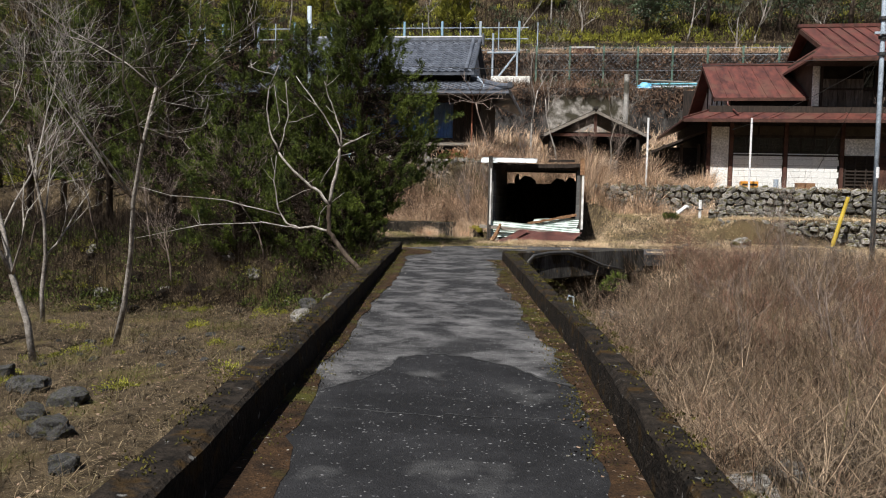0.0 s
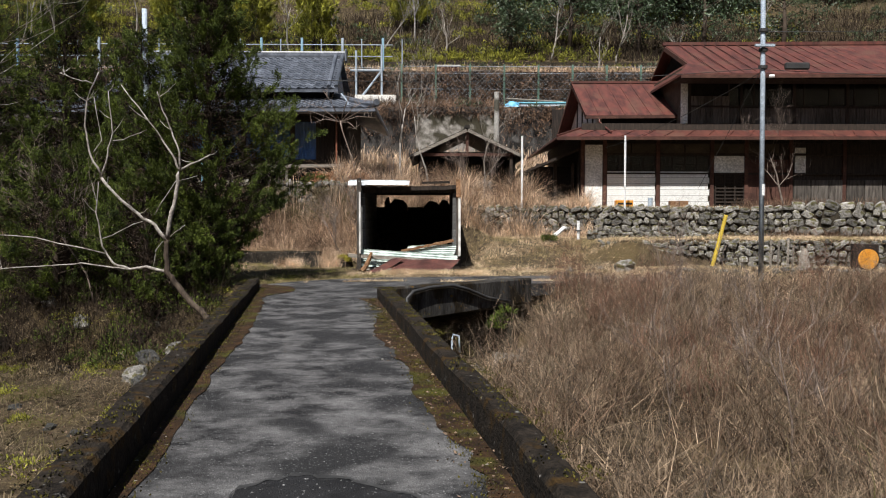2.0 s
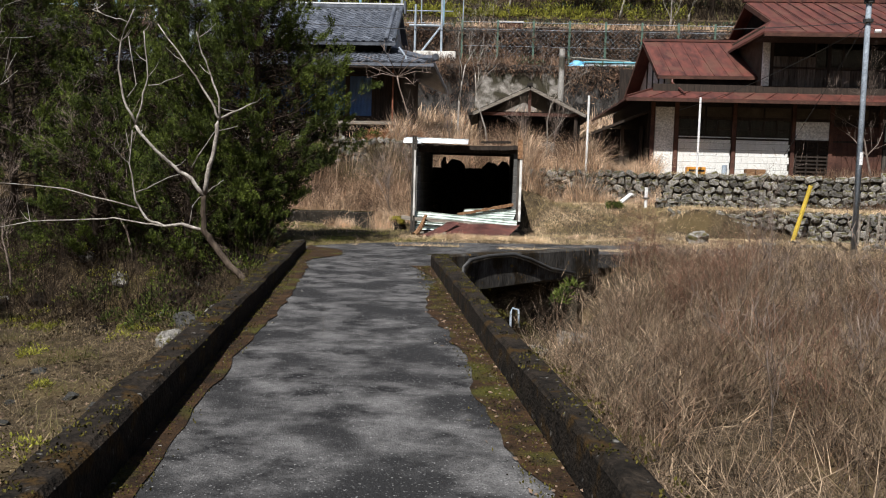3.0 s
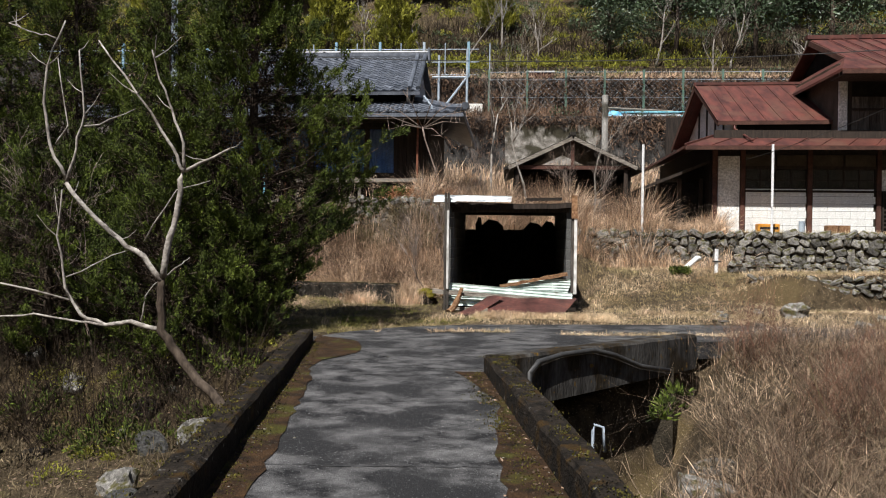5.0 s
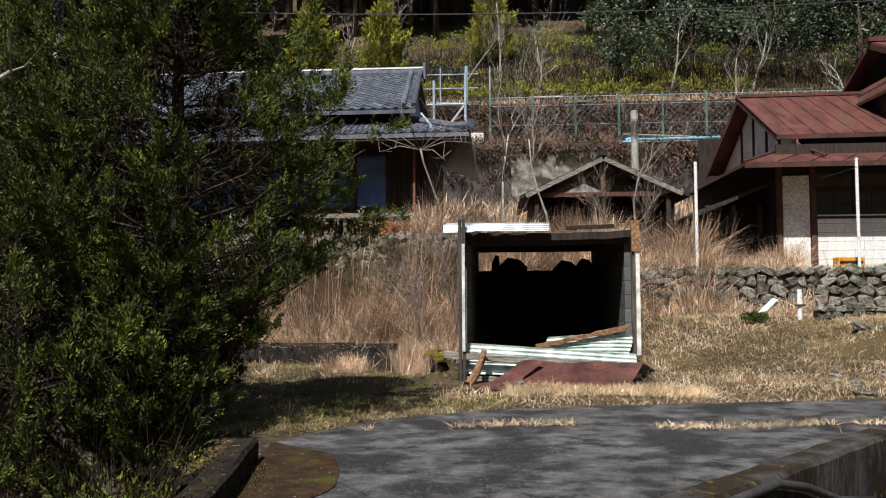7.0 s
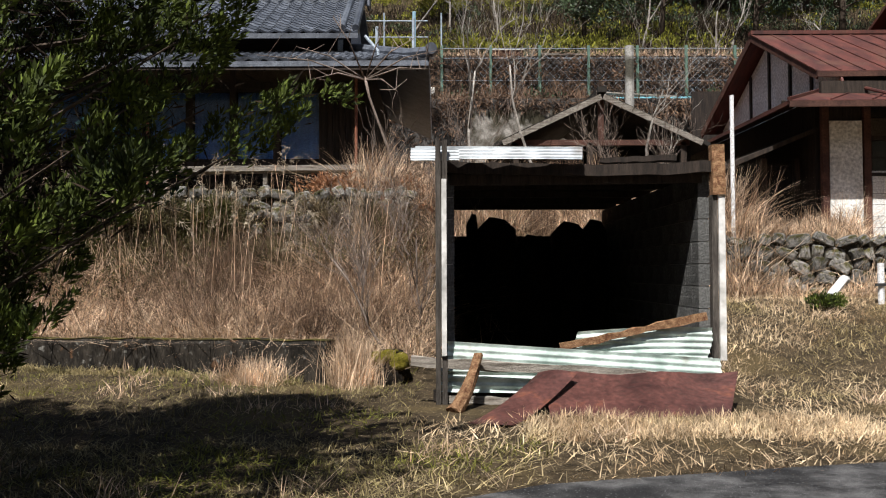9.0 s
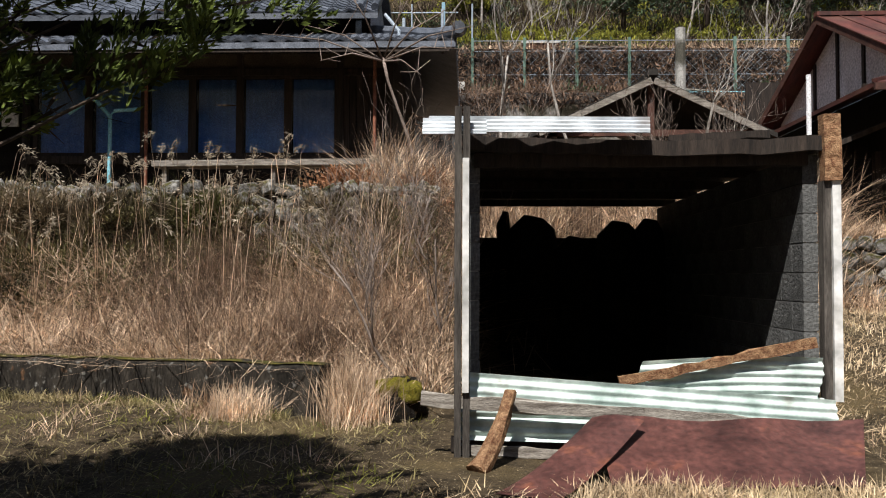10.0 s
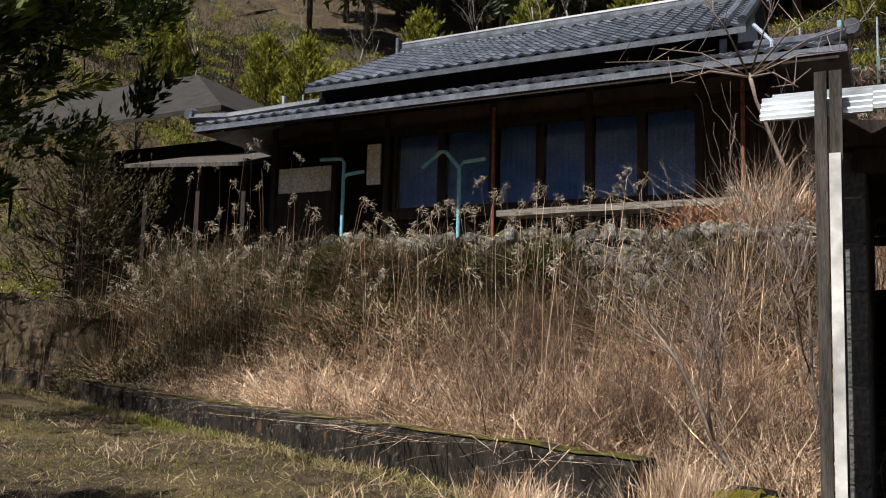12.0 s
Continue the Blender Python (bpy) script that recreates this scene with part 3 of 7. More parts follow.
# what lies across the shed's mouth
solo("corrugated_sheet", corrugated((-0.17, 15.86, 0.36), (2.40, -0.05, -0.16), (0.0, 0.05, 0.17), 3, 0.010, 0.0), "mint", "long faded mint corrugated sheet laid across the shed mouth", "metal sheet", smooth=True)
solo("corrugated_sheet", corrugated((0.98, 15.92, 0.36), (1.25, 0.0, -0.03), (-0.02, 0.05, 0.03), 1, 0.010), "mint", "faded mint corrugated sheet, bent", "metal sheet", smooth=True)
solo("corrugated_sheet", corrugated((0.92, 15.93, 0.33), (1.22, 0.0, 0.03), (0.10, 0.05, 0.27), 5, 0.010, -0.02), "mint", "crumpled faded mint corrugated sheet leaning at the side", "metal sheet", smooth=True)
solo("corrugated_sheet", corrugated((-0.20, 15.84, 0.10), (1.10, 0.0, -0.02), (0.0, 0.03, 0.24), 4, 0.012), "mint", "faded mint corrugated sheet low at the corner", "metal sheet", smooth=True)
solo("old_board", plank((-0.44, 15.76, 0.375), (2.24, 15.72, 0.20), 0.085, 0.025, 1, 18, 0.012), "greywood", "long split silver-grey board across the shed mouth", "board")
solo("old_board", plank((0.85, 15.90, 0.47), (2.14, 15.93, 0.74), 0.06, 0.03, 2, 12, 0.010), "rottenwood", "slanting brown board with a ragged edge", "board")
solo("old_board", plank((-0.2, 15.80, 0.05), (0.75, 15.74, 0.02), 0.06, 0.05, 3), "greywood", "short grey board lying on the ground", "board")
g = Geo()
pp = [(0.13, 15.66, 0.44), (0.09, 15.6, 0.30), (0.03, 15.52, 0.16), (-0.04, 15.42, 0.05), (-0.08, 15.36, 0.0)]
g.tube(pp, [0.035, 0.045, 0.055, 0.06, 0.075], 9)
rnd = random.Random(1)
g.v = [tuple(Vector(p) + Vector([rnd.uniform(-0.010, 0.010) for _ in range(3)])) for p in g.v]
solo("rotten_log", g, "rottenwood", "splintered orange rotten log leaning on a board", "log")


def plate(rows, t=0.004):
    """A bent sheet through rows of points."""
    g = Geo()
    n, m = len(rows), len(rows[0])
    for dz in (0, t):
        k = len(g.v)
        for r in rows:
            g.v += [(p[0], p[1] - dz, p[2] + dz) for p in r]
        for i in range(n - 1):
            for j in range(m - 1):
                q = k + i * m + j
                g.f.append((q, q + 1, q + m + 1, q + m))
    return g


rnd = random.Random(4)
rows = []
for i in range(7):
    a = i / 6
    rows.append([(0.64 + 1.66 * b / 10 + -0.30 * a * b / 10, 15.62 - 0.66 * a + 0.04 * math.sin(b * 0.9), 0.27 - 0.25 * a ** 0.9 + 0.015 * math.sin(b * 1.3 + a * 2) * (1 - a) + 0.01) for b in range(11)])
solo("rusted_plate", plate(rows), "rust_plate", "dark red rusted steel plate leaning against the shed", "metal plate", smooth=True)
rows = []
for i in range(9):
    a = i / 8
    z = 0.28 * (1 - a) ** 1.5 + 0.012
    rows.append([(0.62 - 0.62 * a + (0.30 + 0.03 * a) * b / 4, 15.56 - 0.74 * a - 0.10 * b / 4, z + 0.03 * math.sin(b / 4 * 3.1) * (1 - a)) for b in range(5)])
solo("rusted_plate", plate(rows), "rust_plate", "narrow curled red rusted plate sliding to the ground", "metal plate", smooth=True)
# junk inside, its near-black colour imitating the shed's deep shade
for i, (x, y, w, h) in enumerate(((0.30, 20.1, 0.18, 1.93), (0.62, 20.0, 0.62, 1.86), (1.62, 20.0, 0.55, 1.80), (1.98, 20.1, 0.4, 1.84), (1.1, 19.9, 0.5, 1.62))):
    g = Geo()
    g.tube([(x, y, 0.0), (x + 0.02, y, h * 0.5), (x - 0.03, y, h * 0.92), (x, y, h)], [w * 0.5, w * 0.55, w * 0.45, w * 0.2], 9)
    solo("sack", g, "gloom", "tall heaped sack at the back of the shed, near-black for shade", "pile", "sacks in the shed", smooth=True)


# ---- red-roofed house ----
def slab_roof(parent, name, mat, corners, t=0.08, label=""):
    """A roof plane as a slab hanging t below its corners."""
    g = Geo()
    n = len(corners)
    g.v = [tuple(c) for c in corners] + [(c[0], c[1], c[2] - t) for c in corners]
    g.f = [tuple(range(n)), tuple(range(2 * n - 1, n - 1, -1))] + [(i, n + i, n + (i + 1) % n, (i + 1) % n) for i in range(n)]
    return part(name, g, mat, parent, label)


red = thing("house", "old two-storey farmhouse with rust-red sheet roofs and white lower walls", "house")
FY, FZ = 23.16, 1.70


def seam_roof(parent, a, b, c, d, label, n=0, mat="rust_roof"):
    """A sheet roof: a lower left, b lower right, c upper right, d upper left; standing seams run up it."""
    a, b, c, d = (Vector(p) for p in (a, b, c, d))
    ob = slab_roof(parent, "roof", mat, [a, b, c, d], 0.07, label)
    g = Geo()
    n = n or max(2, int((b - a).length / 0.45))
    for i in range(n + 1):
        s = i / n
        p, q = a.lerp(b, s), d.lerp(c, s)
        g.beam(p + Vector((0, 0, 0.008)), q + Vector((0, 0, 0.008)), 0.03, 0.022)
    part("seam", g, mat, ob, kind="stuff")
    g = Geo().beam(a + Vector((0, -0.01, -0.07)), b + Vector((0, -0.01, -0.07)), 0.05, 0.10)
    part("fascia", g, "redwood", ob)
    return ob


# lower walls
w = part("wall", Geo().box((6.60, FY + 0.06, FZ - 0.3), (22.0, FY + 0.16, 4.5)), "darkwood", red, "dark timber wall")
part("wall", Geo().box((6.52, FY + 0.16, FZ - 0.3), (6.68, 31.0, 4.2)), "darkwood", red, "dark side wall")
part("wall", Geo().box((6.7, 30.9, FZ - 0.3), (22.0, 31.0, 6.0)), "darkwood", red)
part("wall_panel", Geo().box((6.70, FY, FZ), (7.28, FY + 0.07, 3.78)), "plaster", red, "white plaster panel", bevel=0.004)
for a, b in ((7.44, 9.06), (9.22, 10.87)):
    bw = part("wall_panel", Geo().box((a, FY + 0.02, FZ), (b, FY + 0.07, 2.82)), "joint", red, "white painted block wall")
    block_wall(bw, FY + 0.03, a, b, FZ, 2.90, 0.06, "block", "x")
    part("window", Geo().box((a, FY + 0.045, 2.86), (b, FY + 0.055, 3.42)), "glass", red, "dark glass window band")
    g = Geo()
    for k in range(5):
        x = a + (b - a) * k / 4
        g.box((x - 0.02, FY + 0.02, 2.86), (x + 0.02, FY + 0.06, 3.42))
    g.box((a, FY + 0.01, 3.12), (b, FY + 0.06, 3.15))
    part("window_frame", g, "darkwood", red)
    part("wall_panel", Geo().box((a, FY + 0.02, 3.50), ((a + b) / 2 - 0.03, FY + 0.07, 3.82)), "clay", red, "tan clay panel")
    part("wall_panel", Geo().box(((a + b) / 2 + 0.03, FY + 0.02, 3.50), (b, FY + 0.07, 3.82)), "clay", red, "tan clay panel")
part("wall_panel", Geo().box((11.03, FY + 0.01, 2.86), (12.05, FY + 0.07, 3.42)), "plaster", red, "white plaster panel", bevel=0.004)
g = Geo()
for k in range(9):
    z = 1.74 + k * 0.115
    g.box((11.05, FY + 0.0, z), (12.05, FY + 0.05, z + 0.05))
for x in (11.05, 11.38, 11.71, 12.02):
    g.box((x, FY - 0.01, 1.72), (x + 0.04, FY + 0.05, 2.80))
part("lattice", g, "darkwood", red, "dark timber lattice")
part("wall_panel", Geo().box((11.03, FY + 0.02, 3.50), (13.2, FY + 0.07, 3.82)), "clay", red, "tan clay panel")
for i in range(9):
    x = 12.15 + i * 0.16
    part("board", Geo().box((x, FY + 0.01 + 0.004 * (i % 2), 1.72), (x + 0.15, FY + 0.05, 3.30)), "redwood", red)
part("wall_panel", Geo().box((13.75, FY + 0.01, 2.85), (14.1, FY + 0.06, 3.7)), "plaster", red)
for i in range(14):
    x = 13.7 + i * 0.6
    part("shutter", Geo().box((x, FY - 0.01, 1.74), (x + 0.57, FY + 0.05, 2.62)), "boards", red, "grey board shutter")
for x in (6.62, 7.36, 9.14, 10.95, 12.1, 13.6, 15.4, 17.2, 19.0):
    part("post", Geo().box((x - 0.06, FY - 0.03, FZ - 0.1), (x + 0.06, FY + 0.07, 4.2)), "redwood", red, bevel=0.005)
for z, h in ((2.80, 0.06), (3.43, 0.08), (3.84, 0.12), (1.66, 0.05)):
    part("beam", Geo().box((7.36, FY - 0.012, z), (22.0, FY + 0.065, z + h)), "darkwood" if z > 2 else "greyblock", red)
# skirt roof
seam_roof(red, (5.63, 22.3, 3.97), (22.3, 22.3, 4.03), (22.3, 23.9, 4.52), (7.0, 23.9, 4.50), "rust-red sheet skirt roof", 24)
slab_roof(red, "roof", "rust_roof", [(5.63, 31.0, 3.95), (5.63, 22.3, 3.97), (7.0, 23.9, 4.50), (7.0, 31.0, 4.50)], 0.07, "rust-red sheet skirt roof")
part("roof_hip", Geo().beam((5.63, 22.3, 3.99), (7.0, 23.9, 4.52), 0.07, 0.05), "rust_roof", red)
for i in range(28):
    x = 5.9 + i * 0.6
    part("rafter", Geo().beam((x, 22.36, 3.88), (x, 23.2, 4.12), 0.05, 0.06), "darkwood", red)
# small gable over the kitchen end
seam_roof(red, (6.86, 23.95, 4.86), (10.9, 23.95, 4.90), (10.9, 27.3, 6.52), (6.92, 27.3, 6.50), "rust-red sheet gable roof", 9)
slab_roof(red, "roof", "rust_roof", [(10.9, 30.7, 4.9), (6.86, 30.7, 4.86), (6.92, 27.3, 6.50), (10.9, 27.3, 6.52)], 0.07)
part("ridge", Geo().beam((6.9, 27.3, 6.53), (10.9, 27.3, 6.55), 0.18, 0.08), "rust_roof", red)
g = Geo()
g.v = [(7.35, 24.2, 4.4), (7.35, 30.4, 4.4), (7.35, 30.4, 4.85), (7.35, 27.3, 6.35), (7.35, 24.2, 4.85)]
g.v += [(x + 0.1, y, z) for x, y, z in g.v]
g.f = [(4, 3, 2, 1, 0), (5, 6, 7, 8, 9)] + [(i, (i + 1) % 5, 5 + (i + 1) % 5, 5 + i) for i in range(5)]
part("gable_wall", g, "plaster", red, "white plaster gable")
for y in (25.2, 26.2, 27.3, 28.4):
    zt = 6.3 - abs(y - 27.3) * 0.47
    part("gable_post", Geo().box((7.31, y - 0.05, 4.45), (7.345, y + 0.05, zt)), "darkwood", red)
part("wall", Geo().box((7.45, 24.05, 4.4), (10.1, 24.15, 4.9)), "gloom", red)
part("verge_board", Geo().beam((6.88, 23.95, 4.78), (6.94, 27.3, 6.42), 0.04, 0.16), "redwood", red)
part("verge_board", Geo().beam((6.88, 30.7, 4.78), (6.94, 27.3, 6.42), 0.04, 0.16), "redwood", red)
part("downpipe", Geo().tube([(7.32, 23.98, 4.8), (7.32, 23.9, 4.62), (7.45, 22.6, 4.14)], 0.03, 7), "rust_roof", red)
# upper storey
# near-black upper wall gives the shade behind the windows
part("upper_wall", Geo().box((10.0, 23.5, 4.3), (22.0, 23.6, 6.35)), "gloom", red, "upper wall behind glass, near-black for shade")
# white plaster facing off the sun, drawn in dark clay as shade
part("upper_wall", Geo().box((10.0, 23.6, 4.3), (10.1, 30.5, 6.4)), "clay", red, "plaster side wall with its shade in the dark colour")
part("wall_panel", Geo().box((9.98, 23.44, 4.42), (10.22, 23.52, 6.2)), "plaster", red, "white plaster corner strip", bevel=0.004)
for i in range(44):
    x = 10.26 + i * 0.27
    hh = 5.45 if 0 <= i < 5 else 5.05
    part("board", Geo().box((x, 23.44 + 0.006 * (i % 2), 4.42), (x + 0.255, 23.49, hh)), "boards", red)
for x in (10.25, 12.0, 13.8, 15.6, 17.4, 19.2):
    part("post", Geo().box((x - 0.05, 23.40, 4.4), (x + 0.05, 23.5, 6.3)), "darkwood", red)
for z in (5.07, 5.95):
    part("beam", Geo().box((10.3, 23.41, z), (22, 23.5, z + 0.06)), "darkwood", red)
part("window", Geo().box((11.6, 23.47, 5.15), (21.5, 23.475, 5.93)), "glass", red, "dark glass upper window band")
for i in range(12):
    x = 11.6 + i * 0.85
    part("window_frame", Geo().box((x - 0.02, 23.45, 5.13), (x + 0.02, 23.49, 5.95)), "darkwood", red)
# upper roof: half-hipped
ob = slab_roof(red, "roof", "rust_roof", [(9.65, 22.4, 6.02), (22.5, 22.4, 6.10), (22.5, 27.0, 7.98), (10.4, 27.0, 7.88), (10.45, 24.3, 6.74)], 0.08, "rust-red sheet upper roof")
g = Geo()
for i in range(27):
    x = 10.9 + i * 0.44
    g.beam((x, 22.42, 6.04), (x, 26.95, 7.91), 0.03, 0.022)
part("seam", g, "rust_roof", ob, kind="stuff")
slab_roof(red, "roof", "rust_roof", [(22.5, 31.6, 6.1), (9.65, 31.6, 6.02), (10.45, 29.7, 6.74), (10.4, 27.0, 7.88), (22.5, 27.0, 7.98)], 0.08)
slab_roof(red, "roof", "rust_roof", [(9.65, 31.6, 6.02), (9.65, 22.4, 6.02), (10.45, 24.3, 6.74), (10.45, 29.7, 6.74)], 0.08, "rust-red sheet hip roof")
part("ridge", Geo().beam((10.3, 27.0, 7.93), (22.5, 27.0, 8.03), 0.22, 0.12), "rust_roof", red)
part("fascia", Geo().beam((9.65, 22.39, 5.92), (22.5, 22.39, 6.0), 0.05, 0.10), "redwood", red)
part("verge_board", Geo().beam((10.42, 24.3, 6.64), (10.38, 27.0, 7.76), 0.05, 0.16), "redwood", red)
part("soffit", Geo().box((9.7, 22.45, 5.86), (22.4, 23.4, 5.89)), "darkwood", red)
g = Geo()
g.v = [(10.8, 24.4, 6.6), (10.8, 29.6, 6.6), (10.8, 27.0, 7.75), (10.9, 24.4, 6.6), (10.9, 29.6, 6.6), (10.9, 27.0, 7.75)]
g.f = [(0, 2, 1), (3, 4, 5), (0, 1, 4, 3), (1, 2, 5, 4), (2, 0, 3, 5)]
part("gable_wall", g, "gloom", red)
# lean-to at the side
lean = thing("lean_to", "dark timber lean-to against the red-roofed house", "outbuilding")
# lean-to walls take the near-black that imitates inner shade
part("wall", Geo().box((5.15, 23.9, 1.2), (6.5, 24.0, 3.1)), "gloom", lean)
part("wall", Geo().box((5.1, 24.0, 1.2), (5.2, 28.5, 3.0)), "gloom", lean)
slab_roof(lean, "roof", "darkwood", [(4.75, 23.3, 2.95), (6.62, 23.3, 3.72), (6.62, 28.8, 3.75), (4.75, 28.8, 2.95)], 0.08, "dark board roof")
for x in (5.2, 5.8, 6.4):
    part("post", Geo().box((x - 0.05, 23.8, 1.3), (x + 0.05, 23.9, 3.2)), "darkwood", lean)

# ---- low gabled barn ----
barn = thing("barn", "small dark open barn with a low gable roof and pale bargeboards", "barn")
BX, BY, BZ = 2.78, 23.65, 4.38
for s in (-1, 1):
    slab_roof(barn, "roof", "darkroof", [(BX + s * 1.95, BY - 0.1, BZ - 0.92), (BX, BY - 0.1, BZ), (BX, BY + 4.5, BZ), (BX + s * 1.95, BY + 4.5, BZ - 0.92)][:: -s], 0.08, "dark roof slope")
    part("bargeboard", Geo().beam((BX + s * 0.02, BY - 0.13, BZ - 0.09), (BX + s * 1.8, BY - 0.13, BZ - 0.93), 0.03, 0.10), "greywood", barn, "pale grey bargeboard")
part("ridge", Geo().beam((BX, BY - 0.15, BZ + 0.04), (BX, BY + 4.5, BZ + 0.04), 0.16, 0.1), "darkroof", barn)
part("tie_beam", Geo().box((BX - 1.6, BY, BZ - 0.95), (BX + 1.6, BY + 0.1, BZ - 0.85)), "redwood", barn)
part("king_post", Geo().box((BX - 0.05, BY + 0.01, BZ - 0.86), (BX + 0.05, BY + 0.09, BZ - 0.1)), "redwood", barn)
for x in (-1.55, -0.2, 1.5):
    part("post", Geo().box((BX + x - 0.05, BY, 1.2), (BX + x + 0.05, BY + 0.1, BZ - 0.9)), "darkwood", barn)
# barn's inner walls are coloured as shade
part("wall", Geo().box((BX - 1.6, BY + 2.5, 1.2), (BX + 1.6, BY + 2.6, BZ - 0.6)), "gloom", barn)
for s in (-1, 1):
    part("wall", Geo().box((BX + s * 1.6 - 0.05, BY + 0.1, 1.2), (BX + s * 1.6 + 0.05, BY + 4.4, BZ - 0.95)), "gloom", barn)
part("concrete_panel", Geo().box((2.9, BY - 0.06, 1.6), (3.6, BY - 0.01, 2.6)), "concrete", barn)

# ---- tiled house ----
tiled = thing("house", "long single-storey wooden house with grey tiled roofs and blue curtains", "house")
TY, TZ = 25.35, 2.75
TX0, TX1 = -11.0, -1.5


def tile_roof(parent, a, b, c, d, label, width=0.28, course=0.25, name="roof"):
    """A pantile slope: a lower left, b lower right, c upper right, d upper left (a-b the eaves)."""
    a, b, c, d = (Vector(p) for p in (a, b, c, d))
    ob = slab_roof(parent, name, "tile", [a, b, c, d], 0.10, label)
    nrm = (b - a).cross(d - a).normalized()
    rows = max(2, int(((d - a).length) / course))
    g = Geo()
    nearest = []
    for r in range(rows):
        s0, s1 = r / rows, (r + 1) / rows + 0.02
        p0, p1 = a.lerp(d, s0), b.lerp(c, s0)
        q0, q1 = a.lerp(d, s1), b.lerp(c, s1)
        L0 = (p1 - p0).length
        cols = max(1, int(round(L0 / width)))
        for k in range(cols):
            f0, f1 = k / cols, (k + 1) / cols
            pa, pb, qa, qb = p0.lerp(p1, f0), p0.lerp(p1, f1), q0.lerp(q1, f0), q0.lerp(q1, f1)
            up = nrm
            # S-shaped cross-section in four steps; the lower edge stands proud
            prof = ((0.0, 0.055), (0.22, 0.075), (0.42, 0.045), (0.75, 0.02), (1.0, 0.05))
            vs = []
            for t, h in prof:
                vs.append(pa.lerp(pb, t) + up * (h + 0.012))
            for t, h in prof:
                vs.append(qa.lerp(qb, t) + up * (h - 0.012))
            for t, h in prof:
                vs.append(pa.lerp(pb, t) + up * (h - 0.035))
            fs = [(i, i + 1, i + 6, i + 5) for i in range(4)] + [(i + 10, i + 11, i + 1, i) for i in range(4)]
            if r == 0 and name == "eave_roof":
                me_o = (pa + pb) / 2
                nearest.append(([v - me_o for v in vs], fs, me_o))
            else:
                g.add(vs, fs)
    tile_jobs.append((ob, g, nearest))
    return ob


tile_jobs = []
# lower eave roof, its corners hipped
EZ, EY = 5.02, 23.97
tile_roof(tiled, (-11.9, EY, EZ), (-0.35, EY, EZ + 0.05), (-1.95, 25.6, 5.62), (-9.9, 25.6, 5.60), "grey pantile eave roof", name="eave_roof")
tile_roof(tiled, (-0.35, EY, EZ + 0.05), (-0.35, 32.5, EZ + 0.05), (-1.95, 31.0, 5.62), (-1.95, 25.6, 5.62), "grey pantile eave roof at the gable")
slab_roof(tiled, "eave_roof", "tile", [(-11.9, 32.5, EZ), (-11.9, EY, EZ), (-9.9, 25.6, 5.60), (-9.9, 31.0, 5.60)], 0.10)
part("hip", Geo().tube([(-0.30, EY - 0.05, EZ + 0.20), (-0.75, 24.4, EZ + 0.28), (-1.9, 25.55, 5.72)], [0.10, 0.11, 0.10], 8), "tile", tiled, "row of round hip tiles")
part("hip", Geo().tube([(-11.95, EY - 0.05, EZ + 0.16), (-11.4, 24.4, EZ + 0.24), (-9.9, 25.55, 5.72)], [0.10, 0.11, 0.10], 8), "tile", tiled)
for x, y, z in ((-0.30, EY - 0.05, EZ + 0.25), (-11.95, EY - 0.05, EZ + 0.25)):
    part("hip_end_tile", Geo().tube([(x, y - 0.05, z), (x, y + 0.12, z)], [0.11, 0.13], 10), "tile", tiled, "round ornamental end tile")
# upper roof
tile_roof(tiled, (-10.0, 25.0, 5.86), (-1.75, 25.0, 5.88), (-1.95, 28.55, 7.68), (-9.9, 28.55, 7.66), "grey pantile upper roof")
slab_roof(tiled, "roof", "tile", [(-1.8, 32.1, 5.88), (-10.0, 32.1, 5.86), (-9.9, 28.55, 7.66), (-1.95, 28.55, 7.68)], 0.10)
g = Geo().box((-9.95, 28.42, 7.62), (-1.85, 28.68, 7.74)).box((-9.95, 28.46, 7.75), (-1.85, 28.64, 7.84)).tube([(-9.98, 28.55, 7.87), (-1.82, 28.55, 7.87)], 0.07, 8)
part("ridge", g, "tile", tiled, "stacked ridge tiles")
part("ridge_end_tile", Geo().box((-1.86, 28.35, 7.5), (-1.78, 28.75, 8.0)), "tile", tiled, bevel=0.02)
part("ridge_end_tile", Geo().box((-10.02, 28.35, 7.5), (-9.94, 28.75, 8.0)), "tile", tiled, bevel=0.02)
for s in (0, 0.27):
    part("verge_tiles", Geo().tube([(-1.80 - s, 25.0, 5.98), (-1.88 - s, 26.8, 6.88), (-1.95 - s, 28.5, 7.78)], 0.075, 8), "tile", tiled, "round verge tiles down the gable")
part("wall", Geo().box((-10.0, 25.5, 5.2), (-1.95, 25.6, 6.0)), "gloom", tiled)
g = Geo()
g.v = [(-2.1, 25.4, 5.3), (-2.1, 31.8, 5.3), (-2.1, 31.8, 5.85), (-2.1, 28.55, 7.5), (-2.1, 25.4, 5.85)]
g.v += [(x - 0.1, y, z) for x, y, z in g.v]
g.f = [(0, 1, 2, 3, 4), (9, 8, 7, 6, 5)] + [(i, 5 + i, 5 + (i + 1) % 5, (i + 1) % 5) for i in range(5)]
part("gable_wall", g, "pole", tiled, "grey boarded gable")
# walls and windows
# near-black colour stands in for the shade inside the veranda
part("wall", Geo().box((TX0, TY + 0.35, TZ - 0.3), (TX1, TY + 0.45, 5.6)), "gloom", tiled, "wall behind the veranda glass, near-black for shade")
part("wall", Geo().box((TX1 - 0.1, TY, TZ - 0.3), (TX1, 31.5, 5.3)), "darkwood", tiled, "dark side wall")
part("wall", Geo().box((TX0, TY, TZ - 0.3), (TX0 + 0.1, 31.5, 5.3)), "darkwood", tiled)
